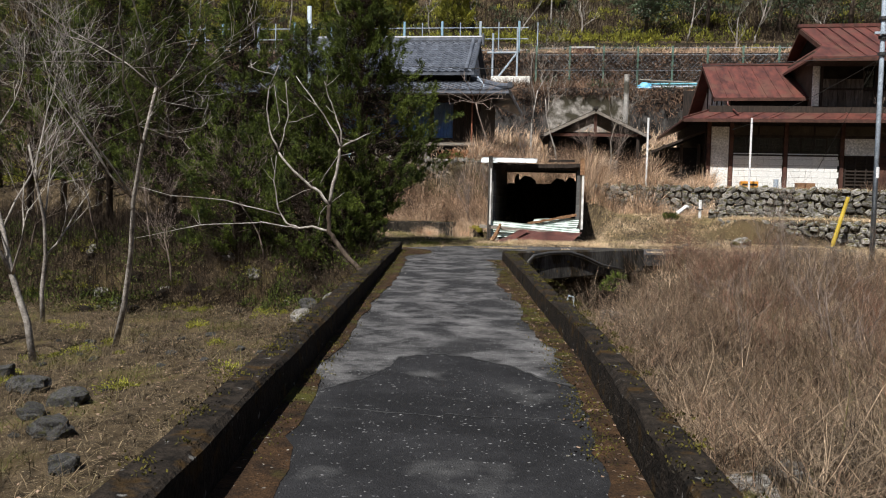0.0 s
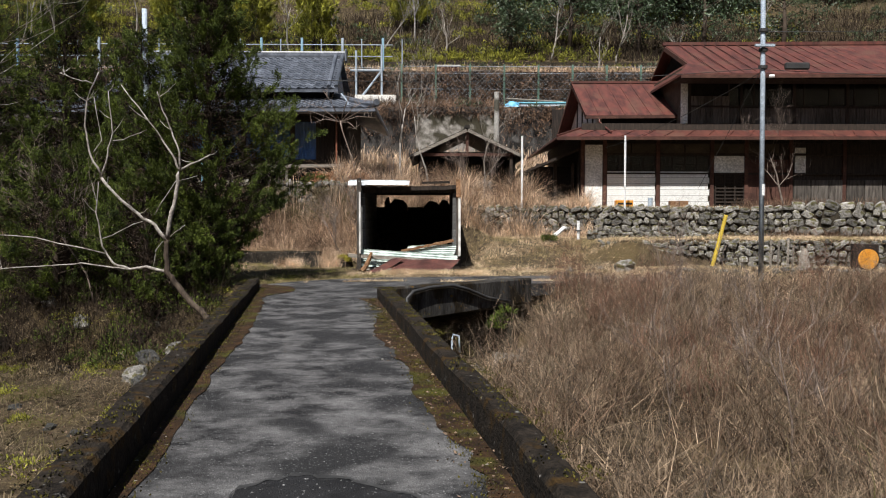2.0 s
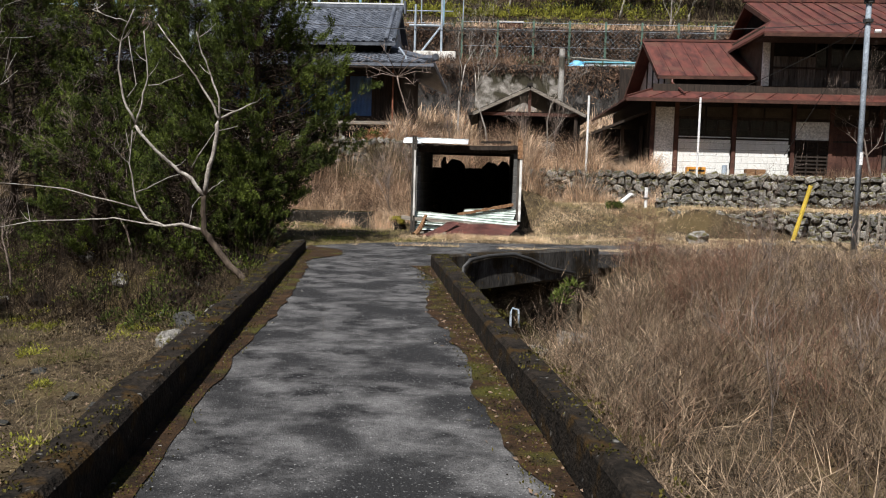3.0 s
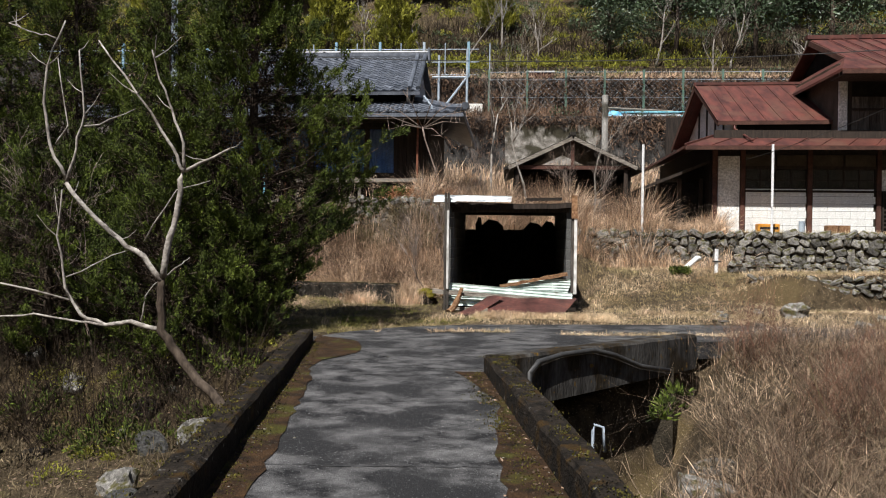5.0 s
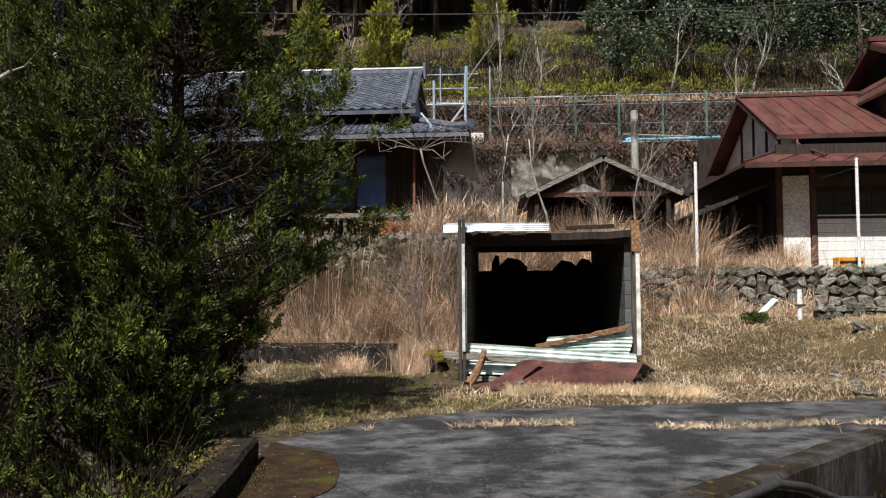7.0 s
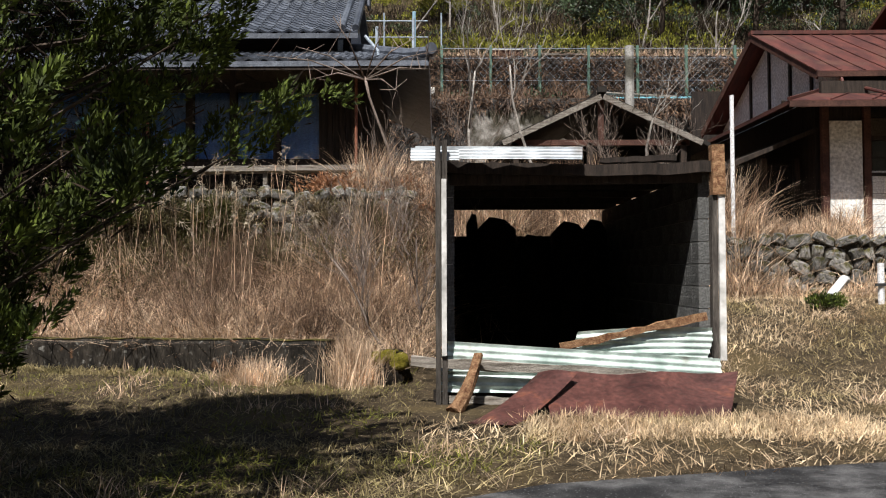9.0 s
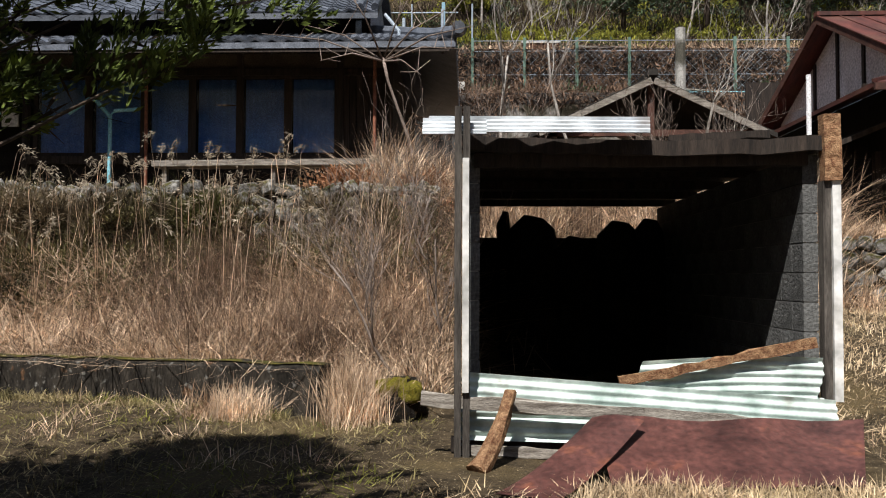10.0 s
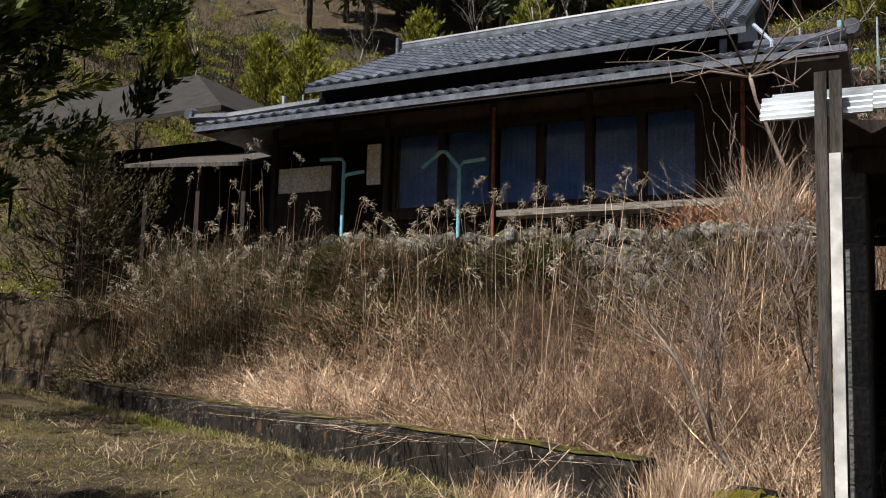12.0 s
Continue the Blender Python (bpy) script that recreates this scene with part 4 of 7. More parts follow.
part("wall", Geo().box((TX0, 31.4, TZ - 0.3), (TX1, 31.5, 5.6)), "darkwood", tiled)
part("frieze", Geo().box((TX0, TY, 4.98), (TX1, TY + 0.08, 5.25)), "clay", tiled, "tan plaster band")
part("beam", Geo().box((TX0, TY - 0.04, 4.84), (TX1, TY + 0.06, 4.97)), "darkwood", tiled)
part("sill", Geo().box((-8.3, TY - 0.06, 3.22), (TX1, TY + 0.08, 3.36)), "darkwood", tiled)
# space below the sill blackened as shade
part("base_board", Geo().box((-8.3, TY + 0.02, 2.7), (TX1, TY + 0.07, 3.22)), "gloom", tiled)
bounds = [-8.12, -7.10, -6.06, -5.18, -4.30, -3.42, -2.50]
for i, (a_, b_) in enumerate(zip(bounds[:-1], bounds[1:])):
    wd = part("window", Geo().box((a_ + 0.07, TY + 0.02, 3.38), (b_ - 0.07, TY + 0.026, 4.82)), "glass", tiled, "tall veranda window pane")
    g = Geo()
    for x in (a_ + 0.035, b_ - 0.035):
        g.box((x - 0.035, TY, 3.37), (x + 0.035, TY + 0.05, 4.84))
    g.box((a_ + 0.07, TY, 4.78), (b_ - 0.07, TY + 0.05, 4.84)).box((a_ + 0.07, TY, 3.37), (b_ - 0.07, TY + 0.05, 3.43))
    part("window_frame", g, "darkwood", tiled)
    g = Geo()
    n = 24
    for k in range(n + 1):
        x = a_ + 0.08 + (b_ - a_ - 0.16) * k / n
        yy = TY + 0.13 + 0.022 * math.sin(k * 1.9 + i) + 0.01 * math.sin(k * 0.7)
        g.v += [(x, yy, 3.40), (x, yy, 4.80)]
    g.f = [(2 * k, 2 * k + 2, 2 * k + 3, 2 * k + 1) for k in range(n)]
    part("curtain", g, "curtain", tiled, "blue curtain behind glass", smooth=True)
for i in range(7):
    x = -2.42 + i * 0.13
    part("board", Geo().box((x, TY + 0.0, 3.36), (x + 0.12, TY + 0.03 + 0.004 * (i % 2), 4.84)), "darkwood", tiled)
part("wall_panel", Geo().box((-10.85, TY + 0.01, 3.86), (-9.55, TY + 0.06, 4.36)), "plaster", tiled, "white plaster panel")
part("wall_panel", Geo().box((-8.72, TY + 0.01, 3.92), (-8.42, TY + 0.06, 4.7)), "plaster", tiled, "white plaster panel")
part("wall_board", Geo().box((-10.9, TY + 0.0, 2.75), (-9.5, TY + 0.05, 3.84)), "darkwood", tiled)
for x in (-10.95, -9.45, -8.25, -6.06, -4.30, -2.46, -1.56):
    part("post", Geo().box((x - 0.055, TY - 0.05, 2.7), (x + 0.055, TY + 0.05, 5.3)), "darkwood", tiled)
for i in range(24):
    x = -11.6 + i * 0.48
    part("rafter", Geo().beam((x, 24.02, 4.90), (x, 25.4, 5.38), 0.045, 0.06), "darkwood", tiled)
part("fascia", Geo().box((-11.8, 23.99, 4.90), (-0.45, 24.02, 4.98)), "darkwood", tiled)
part("veranda_board", plank((-5.6, 24.75, 3.12), (-1.5, 24.75, 3.16), 0.10, 0.45, 3, up=(0, 0, 1)), "greywood", tiled, "silver-grey veranda edge")
for x in (-5.4, -3.5, -1.6):
    part("veranda_leg", Geo().box((x - 0.04, 24.6, 2.5), (x + 0.04, 24.7, 3.1)), "greywood", tiled)
part("gutter", Geo().tube([(-1.55, 24.3, 5.62), (-1.3, 24.2, 5.3), (-1.3, 24.15, 5.15)], 0.03, 7), "pole", tiled)

# ---- farther house ----
far = thing("house", "dark old house with a shaded roof behind trees", "house")
# far house wall coloured near-black as shadow
part("wall", Geo().box((-22, 29, 1.0), (-15.6, 35, 6.2)), "gloom", far)
# far roof's near-black brown carries the shade of surrounding trees
slab_roof(far, "roof", "darkroof", [(-24, 26.5, 6.2), (-13.6, 26.5, 6.30), (-17.4, 29.5, 8.35), (-24, 29.5, 8.35)], 0.12, "brown roof darkened for tree shade")
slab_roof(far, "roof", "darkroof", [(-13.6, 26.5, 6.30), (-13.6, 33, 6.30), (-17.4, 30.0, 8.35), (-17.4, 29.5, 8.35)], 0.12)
annex = thing("outbuilding", "low shed with a weathered board roof beside the tiled house", "outbuilding")
slab_roof(annex, "roof", "boards", [(-15.2, 25.2, 4.75), (-11.6, 25.2, 4.55), (-11.6, 27.8, 5.35), (-15.2, 27.8, 5.5)], 0.08, "weathered board roof")
# shadow under the annex roof, put into the wall colour
part("wall", Geo().box((-14.9, 26.6, 2.2), (-11.8, 26.7, 4.9)), "gloom", annex)
for x in (-14.8, -13.2, -11.9):
    part("post", Geo().box((x - 0.06, 25.5, 2.2), (x + 0.06, 25.62, 4.7)), "darkwood", annex)


# ---- stone walls, kerbs and terraces ----
def rock_mesh(seed, mat, flat=1.0, sub=1, rough=0.22):
    bm = bmesh.new()
    bmesh.ops.create_icosphere(bm, subdivisions=max(2, sub), radius=1.0)
    off = Vector((seed * 7.3, seed * 1.7, 0))
    for v in bm.verts:
        v.co *= 1 + rough * (noise.noise(v.co * 0.9 + off) * 1.5 + noise.noise(v.co * 2.2 + off) * 0.6)
        if flat == 1.0:
            k = 0.30 * seed
            v.co.x = max(-0.72 + 0.16 * math.sin(k * 7 + 1) * v.co.z, min(0.74 + 0.2 * math.sin(k * 5) * v.co.z, v.co.x))
            v.co.z = max(-0.66 + 0.18 * math.sin(k * 9) * v.co.x, min(0.66 + 0.2 * math.sin(k * 4 + 2) * v.co.x, v.co.z))
            v.co.y = max(-0.70 + 0.12 * v.co.x * math.sin(k * 3), v.co.y)
        v.co.x = max(-0.82, min(0.82, v.co.x))
        v.co.z = max(-0.78, min(0.78, v.co.z * flat))
    me = bpy.data.meshes.new("stone")
    bm.to_mesh(me)
    bm.free()
    me.materials.append(M[mat])
    return me


wall_stones = [rock_mesh(i, "stone") for i in range(9)]


def ground_z(x, y):
    return float(land(x, y))


def stone_wall(name, label, p, q, z0, z1, size, limit=300, seed=0, back=0.35):
    """A dry-laid wall from p to q with earth behind; each stone its own piece."""
    rnd = random.Random(seed)
    p, q = Vector((*p, 0)), Vector((*q, 0))
    d = (q - p).normalized()
    n = Vector((d.y, -d.x, 0))
    L = (q - p).length
    g = Geo()
    g.v = [tuple(v) for v in (p + Vector((0, 0, z0 - 0.3)), q + Vector((0, 0, z0 - 0.3)), q + Vector((0, 0, z1 - 0.06)), p + Vector((0, 0, z1 - 0.06)))]
    g.v += [tuple(Vector(v) - n * back) for v in g.v]
    g.f = [(0, 1, 2, 3), (7, 6, 5, 4), (0, 4, 5, 1), (1, 5, 6, 2), (2, 6, 7, 3), (3, 7, 4, 0)]
    w = structure(name, g, "joint", label, "wall")
    z, count = z0, 0
    while z < z1 - 0.04 and count < limit:
        h = min(size * rnd.uniform(0.75, 1.1), z1 - z + 0.04)
        a = rnd.uniform(-0.1, 0)
        while a < L and count < limit:
            l = size * rnd.uniform(0.7, 1.75)
            ob = new("stone", rnd.choice(wall_stones))
            ob.parent = w
            ob.location = p + d * (a + l / 2) + n * rnd.uniform(-0.03, 0.025) + Vector((0, 0, z + h / 2 + rnd.uniform(-0.045, 0.045)))
            ob.rotation_euler = (rnd.uniform(-0.15, 0.15), rnd.uniform(-0.6, 0.6), math.atan2(d.y, d.x) + rnd.uniform(-0.15, 0.15) + (math.pi if rnd.random() < 0.5 else 0))
            ob.scale = (l * rnd.uniform(0.52, 0.68), rnd.uniform(0.08, 0.13), h * rnd.uniform(0.5, 0.85))
            a += l
            count += 1
        z += h * 0.95
    return w


stone_wall("wall_terrace_upper", "dry stone terrace wall below the red-roofed house", (2.7, 21.45), (12.9, 21.40), 0.72, 1.66, 0.23, 300, 1)
stone_wall("wall_terrace_upper_east", "dry stone terrace wall, grassed at the top", (12.9, 21.40), (20.0, 20.4), 0.8, 1.8, 0.26, 130, 2)
stone_wall("wall_terrace_lower", "low dry stone wall at the edge of a plot", (9.2, 18.0), (15.5, 17.2), -0.06, 0.68, 0.19, 170, 3)
stone_wall("kerb_low", "low line of stones at the edge of a bed", (6.3, 18.5), (9.2, 18.0), 0.28, 0.62, 0.17, 60, 4)
stone_wall("kerb_upper", "low stone step in the grass", (6.2, 19.9), (9.6, 19.6), 0.68, 0.90, 0.16, 40, 5)
stone_wall("kerb_plot", "low line of stones round a plot", (9.6, 14.6), (14.5, 14.0), -0.12, 0.10, 0.15, 40, 15)
stone_wall("wall_tiled_house", "mossy stone terrace wall below the tiled house", (-7.5, 22.35), (-0.6, 22.25), 1.75, 2.48, 0.21, 150, 6)

# low concrete kerb wall in the yard
g = Geo()
A_, B_ = Vector((-1.33, 17.42, 0)), Vector((-16.0, 22.66, 0))
d = (B_ - A_).normalized()
nn = Vector((d.y, -d.x, 0)) * 0.13
n = 70
rnd = random.Random(12)
for i in range(n + 1):
    c = A_ + (B_ - A_) * i / n
    zt = 0.41 - 0.09 * smooth01(0, 0.4, i / n) + rnd.uniform(-0.012, 0.012)
    jit = rnd.uniform(-0.008, 0.008)
    for s, z in ((1, -0.3), (1, zt - 0.03), (0.8, zt), (-0.8, zt), (-1, zt - 0.03), (-1, -0.3)):
        v = c + nn * s
        g.v.append((v.x + jit, v.y, z))
for i in range(n):
    k = i * 6
    for j in range(6):
        g.f.append((k + j, k + 6 + j, k + 6 + (j + 1) % 6, k + (j + 1) % 6))
g.f += [tuple(range(6)), tuple(n * 6 + j for j in range(5, -1, -1))]
cap, pts_c = Geo(), []
for i in range(n + 1):
    q = [Vector(g.v[i * 6 + j]) for j in (2, 3)]
    cap.v += [tuple(q[0] + Vector((0, 0, 0.002)) + nn * rnd.uniform(0.05, 0.35) - Vector((0, 0, 0.02))), tuple(q[0] + Vector((0, 0, 0.012))), tuple(q[1] + Vector((0, 0, 0.014)))]
cap.f = [f for i in range(n) for f in ((i * 3, i * 3 + 3, i * 3 + 4, i * 3 + 1), (i * 3 + 1, i * 3 + 4, i * 3 + 5, i * 3 + 2))]
KERB_CAP = cap
kerb_ob = structure("kerb_yard", g, "kerb", "low mossy concrete kerb wall along the yard", "wall")
part("moss_cap", KERB_CAP, "darkmoss", kerb_ob)


def boulder(x, y, z, sx, sy, sz, mat, label, seed, group=""):
    me = rock_mesh(seed, mat, 0.9, 3 if sx > 0.12 else 2, 0.55)
    if mat == "moss":
        me.shade_smooth()
    ob = tagged(new("boulder", me), label, "rock", group)
    ob.location, ob.scale = (x, y, z), (sx, sy, sz)
    ob.rotation_euler = (0.1, 0.1, seed)
    return ob


boulder(-0.72, 17.3, 0.12, 0.24, 0.20, 0.28, "parapet", "dark boulder at the end of a kerb wall", 21)
boulder(-0.70, 17.27, 0.24, 0.23, 0.20, 0.16, "moss", "bright yellow-green moss cushion on a boulder", 22)
boulder(6.4, 15.9, 0.1, 0.22, 0.2, 0.2, "stone", "rounded dark boulder in the grass", 23)
for i, (x, y, s) in enumerate(((-3.3, 1.6, .22), (-2.6, 0.2, .20), (-3.0, -0.9, .24), (-4.3, 2.3, .22), (-2.0, -0.6, .14), (-5.2, 3.0, .2), (-3.7, 0.4, .2), (-6.3, 3.6, .25), (-3.3, 0.9, .16), (-4.6, 1.4, .2), (-2.4, -1.3, .18))):
    boulder(x, y, ground_z(x, y) + s * 0.15, s * 1.0, s * 0.8, s * 0.75, "darkstone", "dark weathered boulder in dry grass", 30 + i, "boulders beside the bridge")
for i, (x, y, s) in enumerate(((-2.7, 7.6, .20), (-2.45, 7.1, .16), (-2.3, 8.9, .22), (-2.6, 9.5, .25), (-3.1, 9.2, .2), (-2.2, 9.6, .2))):
    boulder(x, y, ground_z(x, y) + s * 0.3, s, s, s * 1.1, "darkstone" if i % 3 else "stone", "broken stone on the mossy bank", 50 + i, "stones on the bank")
for i, (x, y, s) in enumerate(((3.0, -1.2, .22), (3.5, -0.6, .18), (2.6, 0.1, .15), (2.7, 7.0, .2), (2.3, 7.5, .22), (3.0, 8.0, .18), (2.2, 6.6, .18))):
    boulder(x, y, ground_z(x, y) + s * 0.25, s * 1.2, s, s * 0.7, "stone", "grey stone half hidden in dead grass", 60 + i, "stones below the parapet")
for i in range(16):
    rnd2 = random.Random(i + 90)
    x, y = rnd2.uniform(4.2, 9), rnd2.uniform(13.6, 17.2)
    s = rnd2.uniform(0.05, 0.14)
    boulder(x, y, ground_z(x, y) + s * 0.1, s * 1.4, s, s * 0.5, "stone", "small flat stone in short grass", 70 + i, "small stones in the yard")
for i in range(60):
    rnd2 = random.Random(i + 190)
    x, y = rnd2.uniform(-8, -1.2), rnd2.uniform(-2, 7)
    s = rnd2.uniform(0.03, 0.08)
    boulder(x, y, ground_z(x, y) + s * 0.1, s * 1.4, s, s * 0.8, "darkstone", "small stone in dry grass", 170 + i, "small stones beside the bridge")

for i in range(34):
    rnd2 = random.Random(i + 400)
    x, y = rnd2.uniform(-10, -1.9), rnd2.uniform(9.3, 11.2)
    s = rnd2.uniform(0.06, 0.17)
    boulder(x, y, ground_z(x, y) + s * 0.12, s * 1.2, s, s * 0.9, "parapet" if i % 3 else "stone", "irregular mossy stone in the bank", 400 + i, "stones in the bank")

# hillside walls
structure("wall_hill_lower", Geo().box((-14, 34.7, 3.2), (24, 35.05, 6.62)), "slab", "stained concrete retaining wall", "wall")
structure("wall_hill_upper", Geo().box((-26, 38.3, 6.2), (26, 38.65, 8.92)), "slab", "dark overgrown retaining wall on the hillside", "wall")
structure("wall_hill_top", Geo().box((-24, 41.4, 8.6), (22, 41.7, 10.0)), "joint", "mossy terrace wall high on the hillside", "wall")

structure("wall_hill_panel", Geo().box((0.8, 34.62, 3.6), (4.7, 34.70, 6.25)), "mottled", "pale newer face of the retaining wall", "wall")
# ---- fences ----
fence = thing("fence", "green posts with wires and netting on a retaining wall", "fence")
for i in range(11):
    x = 0.0 + i * 1.75
    part("fence_post", Geo().box((x - 0.04, 38.1, 6.7), (x + 0.05, 38.2, 9.25)), "greenpost", fence)
for z in (7.3, 8.0, 8.8, 9.15):
    part("wire", Geo().tube([(0, 38.15, z), (17.5, 38.15, z)], 0.012, 4), "pole", fence)
g = Geo()
for i in range(-8, 70):
    x = i * 0.25
    for s in (1, -1):
        a_, b_ = Vector((x, 38.17, 6.9 if s > 0 else 8.9)), Vector((x + 2.0, 38.17, 8.9 if s > 0 else 6.9))
        if b_.x < 17.5 and a_.x > 0:
            g.tube([a_, b_], 0.006, 3, False)
part("netting", g, "pole", fence, kind="stuff")
bfence = thing("fence", "pale blue posts with wire rails behind the tiled house", "fence")
for i in range(11):
    x = -22 + i * 2.1
    part("fence_post", Geo().box((x - 0.06, 38.95, 8.6), (x + 0.06, 39.1, 10.75)), "bluepost" if i % 3 else "pole", bfence, bevel=0.01)
    part("fence_post", Geo().tube([(x + 1.0, 39.0, 8.6), (x + 1.0, 39.0, 10.7)], 0.03, 6), "pole", bfence)
for z in (9.2, 9.8, 10.4):
    part("rail", Geo().tube([(-22, 39.0, z), (-0.5, 39.0, z)], 0.025, 5), "pole", bfence)
scaf = thing("steel_frame", "pale blue-grey steel frame beside a white block", "frame")
for a_, b_ in (((-1.0, 38.0, 6.7), (-1.0, 38.0, 10.2)), ((-2.3, 38.0, 6.7), (-2.3, 38.0, 9.9)), ((-2.3, 38.0, 7.2), (-1.0, 38.0, 8.9)), ((-2.6, 38.0, 8.9), (-1.0, 38.0, 8.9)), ((-2.3, 38.0, 7.6), (-0.9, 38.0, 7.6)), ((-1.0, 38.0, 7.3), (0.2, 38.0, 6.7))):
    part("tube", Geo().tube([a_, b_], 0.055, 7), "pole", scaf)
solo("concrete_block", Geo().box((-2.3, 37.2, 6.6), (-0.25, 37.9, 7.55)), "plaster", "whitish concrete block behind the tiled house", "block", bevel=0.02)

# ---- stack of sheets and pipes on the ledge ----
for i, (z, l, y) in enumerate(((7.02, 3.2, 37.6), (7.12, 2.9, 37.7), (7.22, 3.3, 37.6), (7.02, 2.6, 37.4))):
    solo("long_sheet", Geo().beam((5.9, y, z), (5.9 + l, y + 0.1, z + 0.04), 0.35, 0.05), "zinc" if i % 2 else "blue", "long pale sheet stacked on a ledge", "metal sheet", "sheets stacked on the ledge", bevel=0.01)
solo("wooden_pole", Geo().tube([(5.3, 37.5, 7.42), (8.2, 37.6, 7.28)], 0.05, 6), "greywood", "grey wooden pole on top of a stack", "pole")
bm_g = Geo()
rnd = random.Random(31)
for i in range(7):
    for j in range(7):
        bm_g.v.append((5.1 + i * 0.17, 37.25 + j * 0.1 + rnd.uniform(-.02, .02), 6.86 + 0.42 * math.sin(i / 6 * 3.14) ** 0.6 * math.sin(j / 6 * 3.14) ** 0.6 + rnd.uniform(-0.06, 0.06)))
for i in range(6):
    for j in range(6):
        k = i * 7 + j
        bm_g.f.append((k, k + 7, k + 8, k + 1))
solo("tarpaulin", bm_g, "tarp", "crumpled bright blue tarpaulin on a ledge", "tarpaulin")
solo("red_box", Geo().box((1.75, 39.0, 8.95), (3.0, 39.5, 9.32)), "redwood", "red-brown box on the hillside terrace", "box", bevel=0.01)
solo("pale_board", Geo().box((1.7, 38.95, 9.32), (3.05, 39.55, 9.38)), "whitepaint", "pale board lying on a red-brown box", "board")
solo("plank_shelf", Geo().beam((3.5, 38.3, 8.97), (5.2, 38.4, 8.97), 0.2, 0.07), "greywood", "grey plank lying on the wall top", "board")
solo("concrete_post", Geo().tube([(4.0, 26.6, 1.6), (4.0, 26.6, 6.05)], 0.10, 9), "concrete", "pale round concrete post behind the barn", "post")

# ---- poles and cables ----
pole = thing("utility_pole", "galvanised blue-grey steel utility pole", "pole", at=(8.42, 12.5, -0.1))
def under(ob, parent):
    ob.matrix_parent_inverse = Matrix.Translation(-Vector(parent.location))
    return ob
under(part("shaft", Geo().tube([(8.42, 12.5, -0.3), (8.40, 12.5, 4.2), (8.36, 12.5, 8.5)], [0.053, 0.050, 0.046], 14), "pole", pole, smooth=True), pole)
under(part("band", Geo().tube([(8.42, 12.5, 1.75), (8.42, 12.5, 1.98)], 0.056, 14), "pvc", pole, "white sticker band"), pole)
for z in (4.35, 5.1, 4.7):
    under(part("clamp", Geo().tube([(8.40, 12.5, z), (8.40, 12.5, z + 0.06)], 0.09, 12), "cable", pole), pole)
under(part("insulator", Geo().tube([(8.50, 12.42, 4.18), (8.60, 12.40, 4.18)], 0.035, 8), "pvc", pole, "small white insulator"), pole)
under(part("bracket", Geo().box((8.2, 12.38, 4.78), (8.6, 12.44, 4.83)), "pole", pole), pole)
pole2 = solo("utility_pole", Geo().tube([(-4.1, 12.2, -0.3), (-4.13, 12.2, 5.43)], [0.06, 0.05], 12), "pole", "grey-blue utility pole standing among conifers", "pole", smooth=True)


def cable(a_, b_, sag, label, r=0.008):
    a_, b_ = Vector(a_), Vector(b_)
    pts = [a_.lerp(b_, i / 14) - Vector((0, 0, sag * 4 * (i / 14) * (1 - i / 14))) for i in range(15)]
    return solo("cable", Geo().tube(pts, r, 5), "cable", label, "cable", "overhead cables")


cable((8.4, 12.45, 4.35), (-4.1, 12.2, 4.2), 0.25, "thin black cable strung between two poles", 0.007)
cable((8.4, 12.45, 4.32), (22, 13.5, 4.6), 0.2, "thin black cable running off from the pole", 0.007)
cable((8.4, 12.5, 5.1), (24, 11, 5.6), 0.2, "thin black cable running off from the pole", 0.006)
cable((8.4, 12.5, 4.30), (7.2, 22.25, 3.6), 0.15, "thin drop cable sagging to the red-roofed house", 0.006)
cable((8.35, 12.5, 4.3), (7.9, 15, 2.0), 0.02, "thin stay wire slanting from the pole", 0.006)
solo("cable_box", Geo().box((8.85, 12.44, 4.33), (9.35, 12.54, 4.47)), "cable", "black splice box hanging on an overhead cable", "cable box", bevel=0.02)
solo("guy_guard", Geo().tube([(8.99, 17.4, -0.25), (9.41, 17.4, 1.39)], [0.055, 0.05], 8), "yellow", "leaning yellow plastic guard of a guy wire", "guard")
for x, y, z0, z1, lab in ((4.43, 21.62, 1.4, 3.9, "tall thin white post in dead grass"), (7.69, 21.65, 1.3, 3.93, "tall thin white post in front of the red-roofed house")):
    solo("white_post", Geo().tube([(x, y, z0), (x, y, z1)], 0.033, 8), "pvc", lab, "post")
g = Geo().tube([(5.97, 20.2, 0.42), (5.97, 20.2, 1.24)], 0.045, 8)
solo("white_stake", g, "pvc", "short white stake in the grass", "stake")
solo("stake_tie", Geo().box((5.88, 20.14, 0.92), (6.06, 20.2, 0.96)), "cable", "dark tie round a white stake", "tie")
g = Geo().tube([(5.12, 20.1, 0.68), (5.58, 20.45, 1.02), (5.63, 20.5, 1.00)], 0.06, 10)
solo("plastic_pipe", g, "pvc", "short white plastic pipe lying aslant on the bank", "pipe")
g = Geo()
for x, z0, z1 in ((7.75, 1.70, 1.93), (8.0, 1.70, 1.93)):
    g.box((x - 0.12, 22.55, z0), (x + 0.12, 22.8, z1))
crate = solo("crate", Geo().box((7.62, 22.55, 1.70), (8.18, 22.85, 1.92)), "orange", "orange plastic crate on the terrace", "crate", bevel=0.015)
part("crate_slot", Geo().box((7.66, 22.54, 1.78), (8.14, 22.555, 1.84)), "darkwood", crate)
